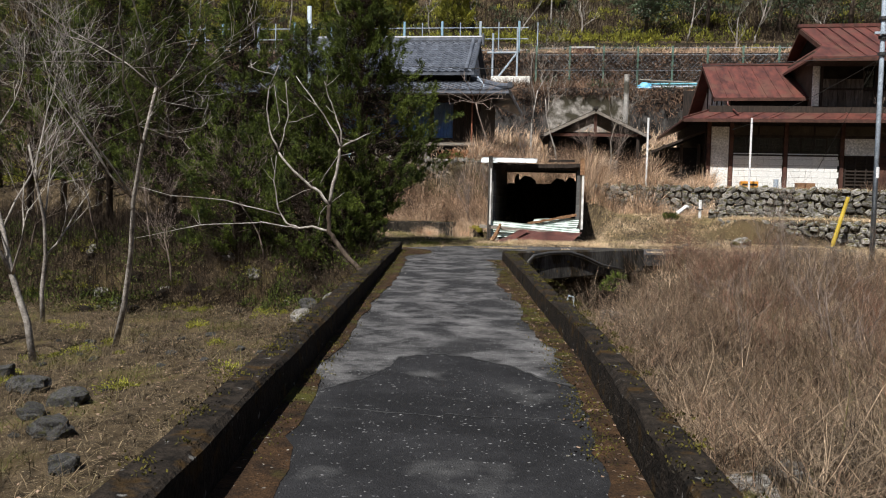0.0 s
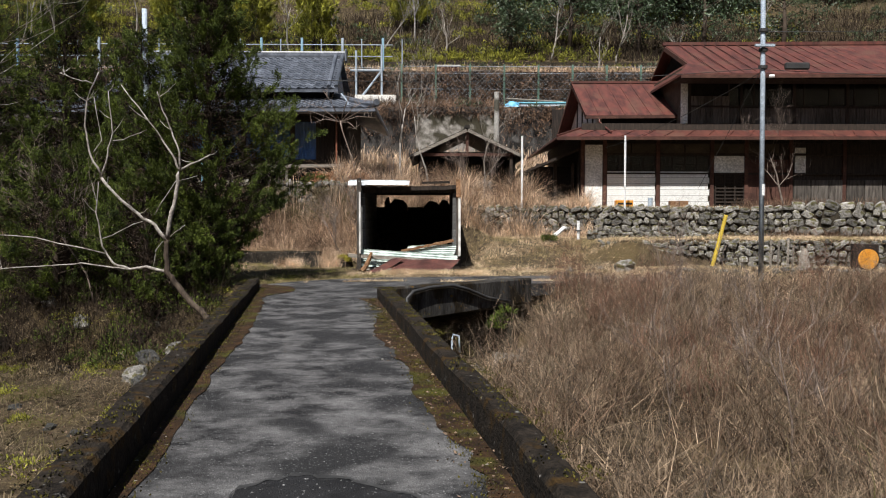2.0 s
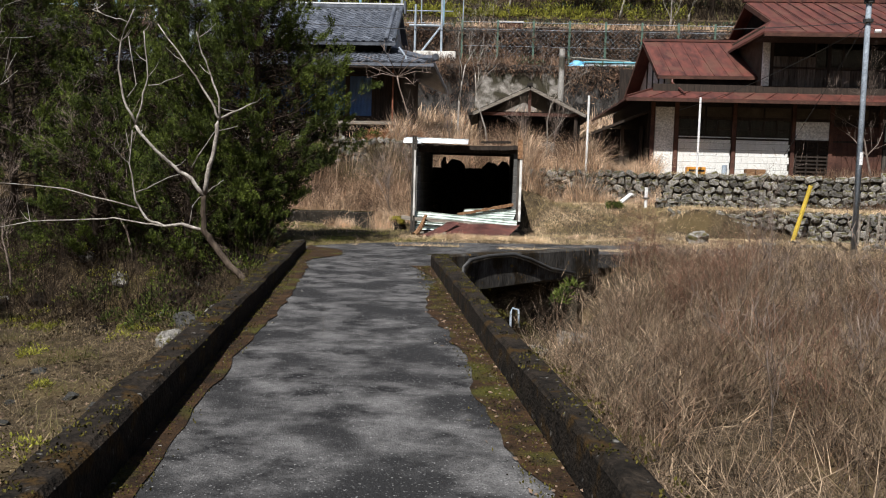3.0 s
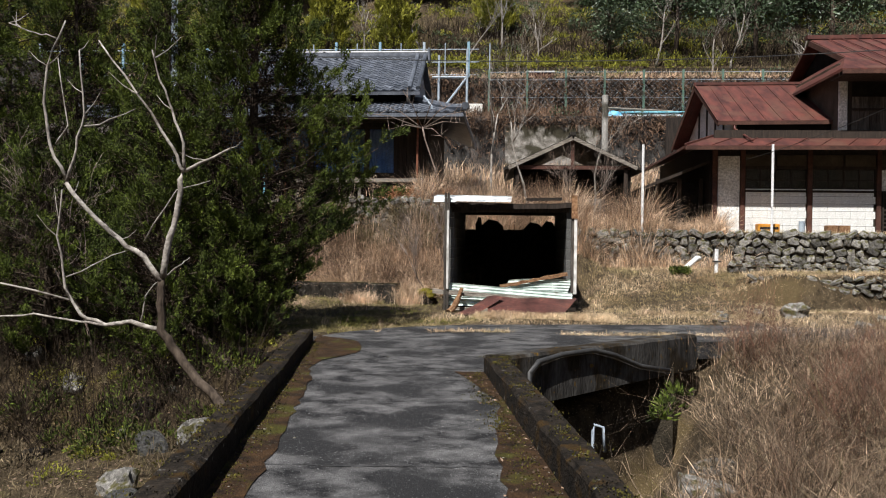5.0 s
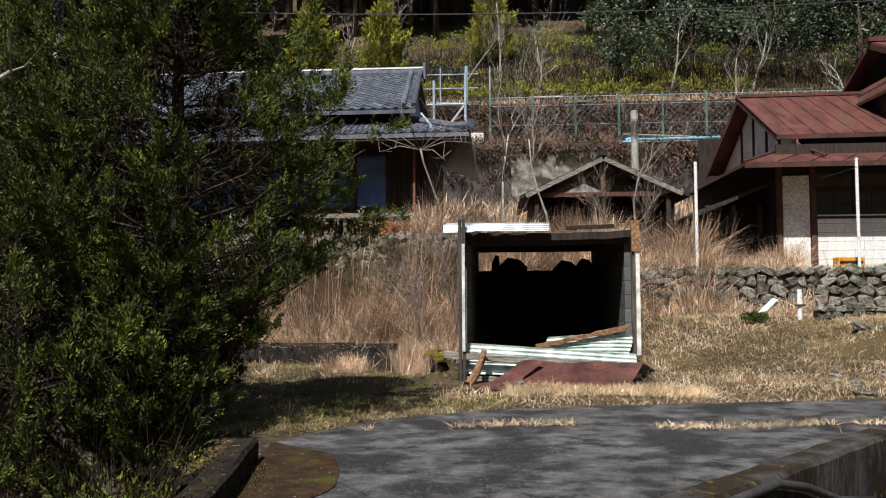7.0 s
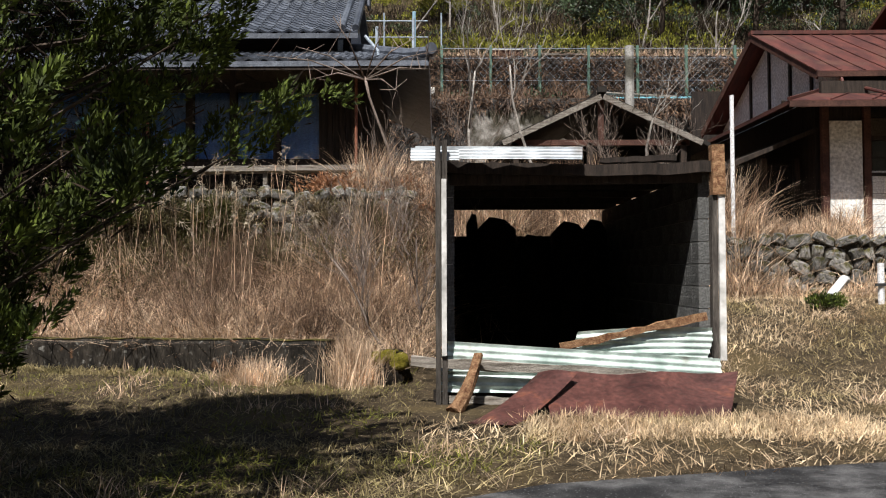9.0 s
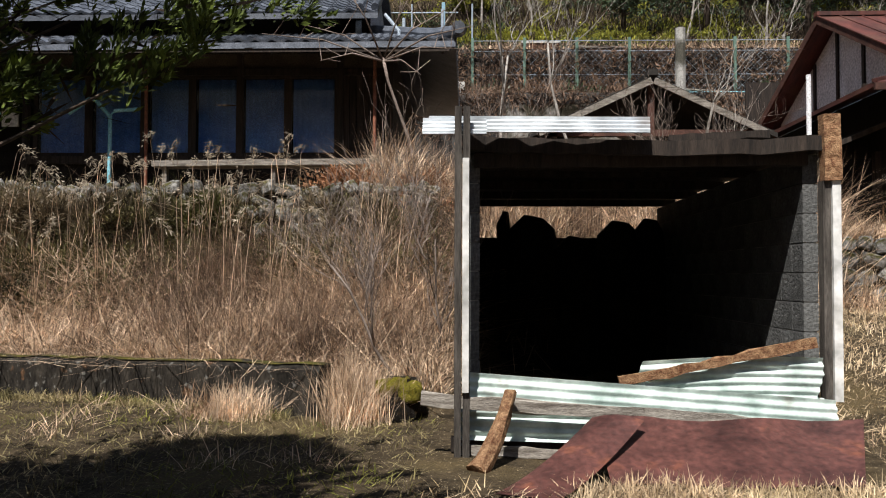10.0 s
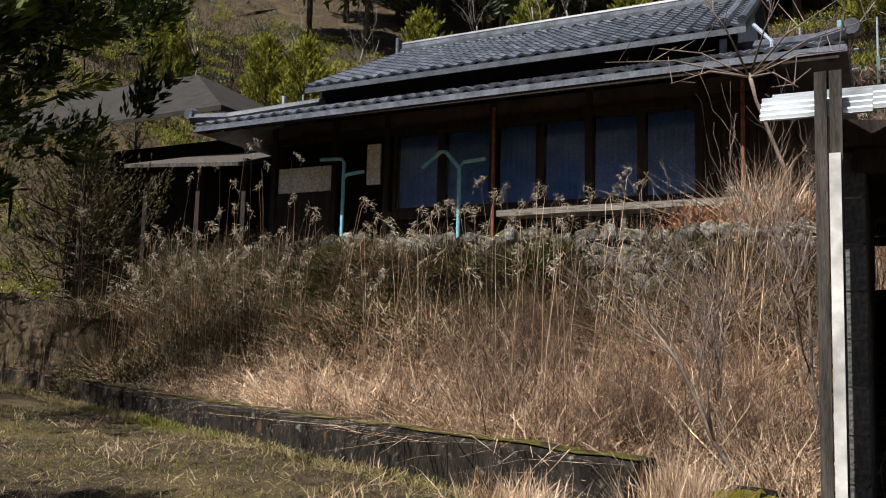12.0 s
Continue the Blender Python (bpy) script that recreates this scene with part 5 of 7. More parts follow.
for x in (9.52, 9.83):
    solo("wooden_box", Geo().box((x - 0.14, 22.5, 1.70), (x + 0.14, 22.75, 1.90)), "rottenwood", "small brown wooden box on the terrace", "box", "wooden boxes on the terrace", bevel=0.01)
solo("wire_cage", Geo().tube([(8.72, 22.5, 1.70), (8.72, 22.5, 2.0)], 0.08, 10), "pole", "small grey wire basket on the terrace", "basket")
# leaning timber stump and drum
stump = Geo().tube([(11.25, 16.75, -0.1), (11.2, 16.75, 0.2), (11.24, 16.78, 0.52)], [0.20, 0.13, 0.06], 9)
rnd = random.Random(2)
stump.v = [tuple(Vector(p) + Vector([rnd.uniform(-.03, .03) for _ in range(3)])) for p in stump.v]
solo("tree_stump", stump, "greywood", "pale splintered tree stump", "stump")
for i, (x, h) in enumerate(((10.85, .8), (10.6, .72), (10.98, .6), (10.4, .75))):
    solo("stake", Geo().tube([(x, 16.9, -0.1), (x + 0.03, 16.92, h)], 0.03, 6), "greywood", "thin grey wooden stake", "stake", "stakes beside the plot")
drum = thing("drum", "rusted dark drum with a bright orange face", "drum", at=(12.6, 16.4, 0.3))
under(part("body", Geo().tube([(12.6, 16.4, -0.1), (12.6, 16.4, 0.65)], 0.32, 20), "darkwood", drum), drum)
under(part("face", Geo().tube([(12.53, 16.06, 0.28), (12.53, 16.09, 0.28)], [0.26, 0.26], 14), "orange", drum, "bright orange round patch"), drum)
# drying poles before the tiled house
for x, y, arm in ((-9.0, 25.0, 0), (-6.54, 25.0, 1)):
    dp = thing("drying_pole", "pale blue painted clothes-drying post with bent arms", "post", "drying posts")
    dp.location = (x, y, 2.75)
    under(part("upright", Geo().tube([(x, y, 2.6), (x, y, 4.30), (x - 0.06, y, 4.38), (x - 0.55, y, 4.40)] if not arm else [(x, y, 2.6), (x, y, 4.05), (x + 0.08, y, 4.13), (x + 0.5, y, 4.16)], 0.035, 8), "blue", dp), dp)
    under(part("arm", Geo().tube([(x, y, 4.02), (x + 0.1, y, 4.07), (x + 0.45, y, 4.1)] if not arm else [(x, y, 4.02), (x - 0.28, y, 4.34), (x - 0.38, y, 4.35), (x - 0.75, y, 4.08)], 0.035, 8), "blue", dp), dp)
solo("iron_rod", Geo().tube([(-5.88, 25.0, 2.7), (-5.9, 25.0, 5.05)], 0.03, 7), "rustpaint", "thin rust-red upright rod before the veranda", "rod", "rust-red rods")
solo("iron_rod", Geo().tube([(-1.75, 24.6, 2.7), (-1.75, 24.6, 5.0)], 0.03, 7), "rustpaint", "thin rust-red rod at the veranda corner", "rod", "rust-red rods")
# hose over the parapet wing, and a crooked pipe in the stream
g = Geo().tube([(1.24, 8.28, -0.75), (1.23, 8.27, -0.15), (1.24, 8.28, 0.0), (1.33, 8.40, 0.10), (1.59, 8.71, 0.14), (1.96, 9.14, 0.14), (2.23, 9.45, 0.05), (2.59, 9.87, -0.13), (3.03, 10.38, -0.25)], 0.028, 9)
solo("hose", g, "cable", "thick black hose bent along the parapet wing", "hose", smooth=True)
g = Geo().tube([(1.95, 9.0, -1.7), (1.95, 9.0, -0.72), (1.97, 9.0, -0.66), (2.06, 9.0, -0.68), (2.08, 9.0, -0.95)], 0.018, 8)
solo("bent_pipe", g, "pole", "bent pale grey pipe standing in the stream bed", "pipe", smooth=True)
# bits on the deck
rnd = random.Random(77)
for i in range(46):
    y = rnd.uniform(-3, 9)
    x = left_edge(y) + 0.05 + abs(rnd.gauss(0, 0.12)) if rnd.random() < 0.5 else right_edge(y) - 0.05 - abs(rnd.gauss(0, 0.15))
    ob = tagged(new("pebble", wall_stones[i % 9]), "small pale pebble on the concrete deck", "pebble", "pebbles on the deck")
    s = rnd.uniform(0.006, 0.016)
    ob.location, ob.scale, ob.rotation_euler = (float(x), y, float(deck_z(y)) + 0.003), (s * 1.3, s, s * 0.7), (0, 0, rnd.uniform(0, 6))


# ---- plants ----
SHRUBS = []
R = np.random.default_rng(42)


def array_mesh(name, verts, sizes, corners):
    """A mesh from arrays: vertices, loop counts and loop corners."""
    me = bpy.data.meshes.new(name)
    me.vertices.add(len(verts))
    me.vertices.foreach_set("co", np.asarray(verts, np.float32).ravel())
    me.loops.add(len(corners))
    me.loops.foreach_set("vertex_index", np.asarray(corners, np.int32))
    starts = np.concatenate([[0], np.cumsum(sizes)[:-1]]).astype(np.int32)
    me.polygons.add(len(sizes))
    me.polygons.foreach_set("loop_start", starts)
    me.update(calc_edges=True)
    return me


def blades(name, mat, xy, height, width, lean=0.35, droop=0.3, label="", base=None, parent=None, wind=(0.05, 0.02), category="grass", swirl=0.0):
    """Grass blades or stems: each bends over from its root in three stretches."""
    n = len(xy)
    z = land(xy[:, 0], xy[:, 1]) if base is None else base
    P = np.column_stack([xy, z - 0.02])
    h = height if isinstance(height, np.ndarray) else R.uniform(height[0], height[1], n)
    w = (width[0] + (width[1] - width[0]) * R.random(n)) / 2
    a = R.uniform(0, 2 * np.pi, n)
    k = np.minimum(np.abs(R.normal(0, lean, n)), 1.3)
    L = np.column_stack([np.cos(a) * k + wind[0], np.sin(a) * k + wind[1], np.zeros(n)])
    if swirl:
        x, y = xy[:, 0], xy[:, 1]
        L[:, 0] += swirl * np.sin(x * 2.3 + 1.7 * np.sin(y * 1.9)) + swirl * 0.6 * np.sin(x * 6.1 + y * 4.7)
        L[:, 1] += swirl * np.cos(y * 2.1 + 1.9 * np.sin(x * 1.6)) + swirl * 0.6 * np.cos(x * 5.3 - y * 5.9)
    f = R.uniform(0, 2 * np.pi, n)
    S = np.column_stack([np.cos(f), np.sin(f), np.zeros(n)]) * w[:, None]
    up = np.array([0, 0, 1.0])
    dr = np.minimum(np.abs(R.normal(0, droop, n)), 1.1)

    def at(s):
        out = L * (s + dr[:, None] * s * s * 1.2)
        rise = s * (1 - dr[:, None] * 0.45 * s * s)
        return P + h[:, None] * (out + up * rise / np.sqrt(1 + (k[:, None] * 0.8) ** 2))
    m1, m2, tip = at(0.4), at(0.75), at(1.0)
    V = np.stack([P - S, P + S, m1 + S * 0.9, m1 - S * 0.9, m2 + S * 0.6, m2 - S * 0.6, tip], 1).reshape(-1, 3)
    o = (np.arange(n) * 7)[:, None]
    C = (o + np.array([0, 1, 2, 3, 3, 2, 4, 5, 5, 4, 6])).ravel()
    me = array_mesh(name, V, np.tile([4, 4, 3], n), C)
    me.materials.append(M[mat])
    ob = new(name, me)
    ob.parent = parent
    return tagged(ob, label, category if not parent else "", kind="stuff")


def fan(name, mat, centres, radius, per, height, width, label, spread=0.55, droop=0.35):
    """Clumps of stems fanning out from their roots, each stem with a few side twigs, like broom or bramble."""
    n = len(centres)
    off = R.normal(0, 1, (n, per, 2)) * (radius[:, None, None] * 0.35)
    xy = (centres[:, None] + off).reshape(-1, 2)
    z = land(xy[:, 0], xy[:, 1])
    d = off.reshape(-1, 2) / np.repeat(radius, per)[:, None] * spread * 1.3 + R.normal(0, 0.10 + spread * 0.35, (n * per, 2))
    h = np.repeat(height, per) * R.uniform(0.45, 1.05, n * per)
    w = R.uniform(*width, n * per) / 2
    P = np.column_stack([xy, z - 0.03])
    f = R.uniform(0, 2 * np.pi, len(P))
    S = np.column_stack([np.cos(f), np.sin(f), np.zeros(len(P))]) * w[:, None]
    dr = np.minimum(np.abs(R.normal(0, droop, len(P))), 0.85)[:, None]
    bend = R.normal(0, 0.20, (len(P), 3)) * [1, 1, 0.2]

    def at(s):
        return P + h[:, None] * (np.column_stack([d * s, np.full(len(P), s)]) + bend * math.sin(s * 5) - np.array([0, 0, 1.0]) * dr * s ** 3 + np.column_stack([d, np.zeros(len(P))]) * dr * s ** 2)
    m1, m2, tip = at(0.4), at(0.75), at(1.0)
    V = [np.stack([P - S, P + S, m1 + S * 0.9, m1 - S * 0.9, m2 + S * 0.6, m2 - S * 0.6, tip], 1).reshape(-1, 3)]
    C = [((np.arange(len(P)) * 7)[:, None] + np.array([0, 1, 2, 3, 3, 2, 4, 5, 5, 4, 6])).ravel()]
    sizes = [np.tile([4, 4, 3], len(P))]
    k = len(P) * 7
    for s in (0.45, 0.6, 0.7, 0.82, 0.9):
        q = at(s)
        e = q + (R.normal(0, 0.16, (len(P), 3)) + [0, 0, 0.18]) * h[:, None]
        V.append(np.stack([q - S * 0.5, q + S * 0.5, e], 1).reshape(-1, 3))
        C.append(k + np.arange(len(P) * 3))
        sizes.append(np.full(len(P), 3))
        k += len(P) * 3
    me = array_mesh(name, np.concatenate(V), np.concatenate(sizes), np.concatenate(C))
    me.materials.append(M[mat])
    return tagged(new(name, me), label, "shrub", kind="stuff")


def leaves(name, mat, P, D, length, width, label="", parent=None, category="foliage"):
    """Leaf shapes at P pointing along D."""
    n = len(P)
    l = R.uniform(*length, n)[:, None]
    w = R.uniform(*width, n)[:, None] / 2
    D = D / (np.linalg.norm(D, axis=1, keepdims=True) + 1e-9)
    S = np.cross(D, R.normal(0, 1, (n, 3)))
    S = S / (np.linalg.norm(S, axis=1, keepdims=True) + 1e-9)
    V = np.stack([P, P + D * l * 0.45 + S * w, P + D * l, P + D * l * 0.45 - S * w], 1).reshape(-1, 3)
    C = (np.arange(n)[:, None] * 4 + np.arange(4)).ravel()
    me = array_mesh(name, V, np.full(n, 4), C)
    me.materials.append(M[mat])
    ob = new(name, me)
    ob.parent = parent
    return tagged(ob, label, category if not parent else "", kind="stuff")


def scatter(n, x0, x1, y0, y1, keep=None, clump=0.0):
    if clump:
        c = np.column_stack([R.uniform(x0, x1, n // 60 + 1), R.uniform(y0, y1, n // 60 + 1)])
        xy = c[R.integers(0, len(c), n)] + R.normal(0, clump, (n, 2))
        mask = (xy[:, 0] > x0) & (xy[:, 0] < x1) & (xy[:, 1] > y0) & (xy[:, 1] < y1)
        xy = xy[mask]
    else:
        xy = np.column_stack([R.uniform(x0, x1, n), R.uniform(y0, y1, n)])
    return xy[keep(xy[:, 0], xy[:, 1])] if keep else xy


def off_deck(x, y):
    return (x > right_edge(y) + 0.30) | (x < left_edge(y) - 0.28)


def off_road(x, y):
    road = (y > 7.2) & (y < 13.2 + 0.20 * np.clip(x - 0.5, 0, 3.5) + 0.12 * np.sin(x * 3.1)) & (x > -1.3 + 1.1 * np.clip(y - 12.3, 0, 2) + 0.10 * np.sin(y * 7)) & (x < 4.6 + (y - 11) * 1.2) & ~((x > 1.2) & (y < 8.2 + (x - 0.8) * 1.16 + 0.2))
    return ~road & (off_deck(x, y) | (y > 11.5))


def in_pit(x, y):
    return (x > 0.8) & (x < 3.4) & (y > 7.6 + 0.0 * x) & (y < 11.4)


def in_shed(x, y):
    return (x > -0.4) & (x < 2.5) & (y > 15.0) & (y < 21)


# tall dead grass right of the bridge
def right_field(x, y):
    edge = y < 12.2 + 0.25 * np.sin(x * 2.0) + 0.12 * np.clip(x - 5, 0, 10)
    return off_deck(x, y) & ~in_pit(x, y) & edge & (x > right_edge(y) + 0.35) & ~((y > 9.6) & (x < 4.0)) & ~((x < 3.6) & (y > 6.2) & (y < 10.5) & (x < 2.6 + (y - 6) * 0.25))


xy = scatter(26000, 1.9, 17, -5, 13.5, right_field)
fall = np.where(xy[:, 1] > 9.5, 0.55, 1.0) * np.where(xy[:, 0] < right_edge(xy[:, 1]) + 1.0, 0.55, 1.0)
patch = 0.75 + 0.3 * np.sin(xy[:, 0] * 3.3 + 0.5) * np.sin(xy[:, 1] * 2.9) + 0.4 * np.sin(xy[:, 0] * 0.9 + 1.3) * np.sin(xy[:, 1] * 0.8) + 0.15 * np.sin(xy[:, 0] * 2.7)
blades("grass", "fieldstraw", xy, R.uniform(0.2, 0.75, len(xy)) * fall * patch, (0.006, 0.014), 1.4, 1.2, swirl=0.3, label="tangled tall dead straw grass")
c = scatter(760, 2.2, 17, -5, 12.3, lambda x, y: right_field(x, y) & (x > right_edge(y) + 0.5))
hh = (0.62 + 0.22 * np.sin(c[:, 0] * 1.3 + 1) * np.sin(c[:, 1] * 1.1) + R.normal(0, 0.1, len(c))) * np.where(c[:, 1] > 10, 0.6, 1.0) * np.where(c[:, 0] < right_edge(c[:, 1]) + 1.1, 0.6, 1.0)
fan("tussock", "fieldstraw", c, R.uniform(0.25, 0.5, len(c)), 75, np.abs(hh) + 0.2, (0.005, 0.011), "arching tussocks of pale dead grass", 0.75, 0.7)
c = scatter(150, 2.6, 17, -5, 11.6, lambda x, y: right_field(x, y) & (x > right_edge(y) + 0.9) & (np.sin(x * 1.1 + 0.6) * np.sin(y * 0.8 + 0.4) > -0.45))
fan("broom", "brown", c, R.uniform(0.2, 0.45, len(c)), 60, R.uniform(0.6, 1.25, len(c)) * np.where(c[:, 1] > 9.5, 0.75, 1.0), (0.003, 0.006), "red-brown upright twiggy dead stems", 0.35, 0.08)
c = scatter(44, 4.0, 10, 0, 11.0, lambda x, y: right_field(x, y) & (x > right_edge(y) + 1.3))
fan("broom", "rustbrown", c, R.uniform(0.15, 0.35, len(c)), 70, R.uniform(0.9, 1.45, len(c)), (0.0025, 0.005), "rust-coloured slender dead shoots", 0.30, 0.05)
c = scatter(26, 2.4, 12, -3, 11.0, lambda x, y: right_field(x, y) & (x > right_edge(y) + 0.8))
fan("bramble", "litter", c, R.uniform(0.3, 0.6, len(c)), 16, R.uniform(1.0, 1.6, len(c)), (0.004, 0.007), "long arching pale canes", 0.9, 0.6)
# paler tangle on the far bank and by the road
xy = scatter(26000, 2.4, 17, 5.5, 13.6, lambda x, y: off_road(x, y) & ~in_pit(x, y))
blades("grass", "straw", xy, R.uniform(0.08, 0.32, len(xy)), (0.005, 0.010), 0.9, 0.5, "matted pale dead grass on the bank")
# short grass of the yard
xy = scatter(115000, -10.5, 16, 11.6, 21.4, lambda x, y: off_road(x, y) & ~in_shed(x, y) & ~((x < -1) & (y > 17.55 - 0.357 * (x + 1.33))))
blades("grass", "lawn", xy[xy[:, 0] > -0.4], (0.04, 0.13), (0.005, 0.011), 1.5, 0.5, "short pale dry lawn grass", swirl=0.2)
blades("grass", "olivelawn", xy[xy[:, 0] <= -0.4], (0.03, 0.11), (0.005, 0.011), 1.5, 0.5, "short mossy olive lawn grass")
xy = scatter(16000, -4.5, 0.5, 11.9, 14.2, lambda x, y: x < -0.9 + 1.0 * np.clip(y - 12.4, 0, 2) + 0.2 * np.sin(y * 5))
blades("grass", "olivelawn", xy, (0.03, 0.10), (0.005, 0.010), 1.5, 0.5, "thin mossy grass over the road's edge")
xy = scatter(9000, -10.5, 16, 11.8, 21.4, lambda x, y: off_road(x, y) & ~in_shed(x, y), clump=0.12)
blades("grass", "straw", xy, R.uniform(0.06, 0.22, len(xy)), (0.003, 0.008), 0.9, 0.5, "scattered tufts of dry grass in the yard")
xy = scatter(7000, 0.4, 2.9, 14.2, 15.0)
blades("grass", "lawn", xy, R.uniform(0.05, 0.16, len(xy)), (0.004, 0.008), 0.9, 0.4, "dry grass before the shed")
xy = np.column_stack([R.uniform(-0.9, 4.4, 1800), R.normal(0, 0.06, 1800)])
xy = xy[np.sin(xy[:, 0] * 3.1 + 0.7 * np.sin(xy[:, 0] * 7)) > -0.75]
xy[:, 1] += 11.95 + 0.05 * xy[:, 0] + 0.10 * np.sin(xy[:, 0] * 2.1)
blades("grass", "lawn", xy, (0.03, 0.10), (0.005, 0.010), 1.5, 0.5, "dry grass grown along a joint of the road", base=np.full(len(xy), 0.012))
# low ground left of the bridge
xy = scatter(42000, -13, 0.6, -5, 10.0, lambda x, y: off_deck(x, y) & (x < left_edge(y) - 0.25))
blades("grass", "litter", xy, R.uniform(0.03, 0.12, len(xy)), (0.006, 0.015), 1.4, 0.5, "thin short dead grass and litter")
xy = scatter(26000, -13, 0.6, -5, 9.5, lambda x, y: off_deck(x, y) & (x < left_edge(y) - 0.3), clump=0.22)
blades("grass", "litter", xy, R.uniform(0.08, 0.32, len(xy)), (0.003, 0.008), 1.0, 0.7, "bent tufts of dead grass")
# reeds and straw below the tiled house
def reed_bed(x, y):
    return (y > 17.75 - 0.357 * (x + 1.33)) & (y > 17.6)


xy = scatter(30000, -12.5, -0.35, 17.2, 22.4, reed_bed)
hh = R.uniform(0.3, 1.0, len(xy)) * (0.75 + 0.35 * np.sin(xy[:, 0] * 1.3) * np.sin(xy[:, 1] * 1.1 + 1))
blades("grass", "straw", xy, hh * 0.95, (0.008, 0.017), 1.2, 1.4, swirl=0.2, label="dense bed of tall straw-coloured dead grass")
c = scatter(170, -12, -0.4, 17.5, 21.4, lambda x, y: reed_bed(x, y) & (y > 18.1 - 0.357 * (x + 1.33)))
fan("tussock", "straw", c, R.uniform(0.2, 0.4, len(c)), 60, R.uniform(0.5, 0.95, len(c)), (0.006, 0.013), "arching tussocks of pale dead grass", 0.7, 0.8)
c = scatter(60, -4, -0.4, 17.9, 21.0, lambda x, y: reed_bed(x, y) & (y > 18.1 - 0.357 * (x + 1.33)))
fan("broom", "brown", c, R.uniform(0.2, 0.4, len(c)), 40, R.uniform(0.8, 1.3, len(c)), (0.003, 0.006), "red-brown twiggy dead stems", 0.4, 0.1)
xy = scatter(9000, -12, -0.2, 17.3, 22.6, reed_bed, clump=0.3)
blades("grass", "brown", xy, R.uniform(0.4, 1.1, len(xy)), (0.004, 0.008), 0.7, 0.6, swirl=0.1, label="red-brown stems among straw")
# tufts in front of the kerb wall
xy = np.column_stack([R.normal(-2.1, 0.16, 900), R.normal(17.2, 0.10, 900)])
blades("grass", "straw", xy, R.uniform(0.15, 0.42, len(xy)), (0.003, 0.007), 0.5, 0.5, "hanging tuft of dead grass over a kerb wall")
xy = np.column_stack([R.normal(-1.05, 0.12, 1500), R.normal(17.15, 0.18, 1500)])
blades("grass", "straw", xy, R.uniform(0.25, 0.65, len(xy)), (0.003, 0.007), 0.35, 0.4, "tuft of dead grass at the kerb wall's end")
# grass at the kerb wall's foot
u = R.random(9000)
xy = np.column_stack([-1.6 - 12 * u, 17.52 + 0.357 * 12 * u - 0.24 - np.abs(R.normal(0, 0.10, 9000))])
blades("grass", "olivelawn", xy, R.uniform(0.03, 0.16, len(xy)), (0.006, 0.012), 1.0, 0.6, "olive grass along the kerb wall's foot")
# behind the shed and between the houses
xy = scatter(30000, -1.6, 6.6, 21.0, 24.4, lambda x, y: ~in_shed(x, y))
blades("grass", "straw", xy, R.uniform(0.3, 1.35, len(xy)) * np.where(xy[:, 0] > 4.6, 0.6, 1) * (0.8 + 0.35 * np.sin(xy[:, 0] * 3.1)), (0.006, 0.014), 0.6, 0.6, swirl=0.1, label="tall dead reeds between the houses")
xy = scatter(8000, -1.6, 5.0, 21.0, 26.5, clump=0.25)
blades("grass", "brown", xy, R.uniform(0.5, 1.5, len(xy)), (0.005, 0.010), 0.2, 0.15, "upright brown reeds between the houses")
xy = scatter(12000, -7.8, -0.6, 22.4, 24.2)
blades("grass", "lawn", xy, R.uniform(0.08, 0.3, len(xy)), (0.005, 0.010), 0.8, 0.4, "dry grass on the terrace edge")
# terrace tops on the right
xy = scatter(30000, 3.0, 20, 17.4, 22.6, lambda x, y: ((y > 18.2) & (y < 21.2)) | (y > 21.5))
blades("grass", "lawn", xy, R.uniform(0.04, 0.16, len(xy)), (0.006, 0.012), 1.0, 0.4, "dry grass on the stone terraces")
xy = scatter(6000, 11.5, 20, 20.6, 22.8)
blades("grass", "brown", xy, R.uniform(0.15, 0.5, len(xy)), (0.006, 0.012), 0.6, 0.4, "brown grass on the terrace edge")
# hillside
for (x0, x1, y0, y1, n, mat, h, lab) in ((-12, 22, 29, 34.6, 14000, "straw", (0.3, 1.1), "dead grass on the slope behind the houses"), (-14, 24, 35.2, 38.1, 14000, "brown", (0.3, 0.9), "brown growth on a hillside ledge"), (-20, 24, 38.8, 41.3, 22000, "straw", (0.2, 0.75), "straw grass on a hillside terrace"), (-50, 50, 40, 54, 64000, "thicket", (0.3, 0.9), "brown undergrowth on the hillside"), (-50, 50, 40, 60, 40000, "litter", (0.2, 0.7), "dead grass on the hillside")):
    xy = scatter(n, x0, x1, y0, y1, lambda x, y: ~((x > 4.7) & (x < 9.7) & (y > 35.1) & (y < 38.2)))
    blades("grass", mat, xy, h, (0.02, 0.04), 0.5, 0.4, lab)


def clumps(name, mat, centres, radius, per, length, width, label, flat=0.7):
    P, D = [], []
    for c, r in zip(centres, radius):
        d = R.normal(0, 1, (per, 3))
        d /= np.linalg.norm(d, axis=1, keepdims=True)
        d[:, 2] = np.abs(d[:, 2])
        rr = r * R.uniform(0.55, 1.05, (per, 1)) * (1 + 0.25 * np.sin(d[:, :1] * 5 + c[0]))
        P.append(c + d * rr * [1, 1, flat])
        D.append(d + R.normal(0, 0.5, (per, 3)) + [0, 0, 0.4])
    return leaves(name, mat, np.concatenate(P), np.concatenate(D), length, width, label)


def on_land(xy, dz=0.0):
    return np.column_stack([xy, land(xy[:, 0], xy[:, 1]) + dz])


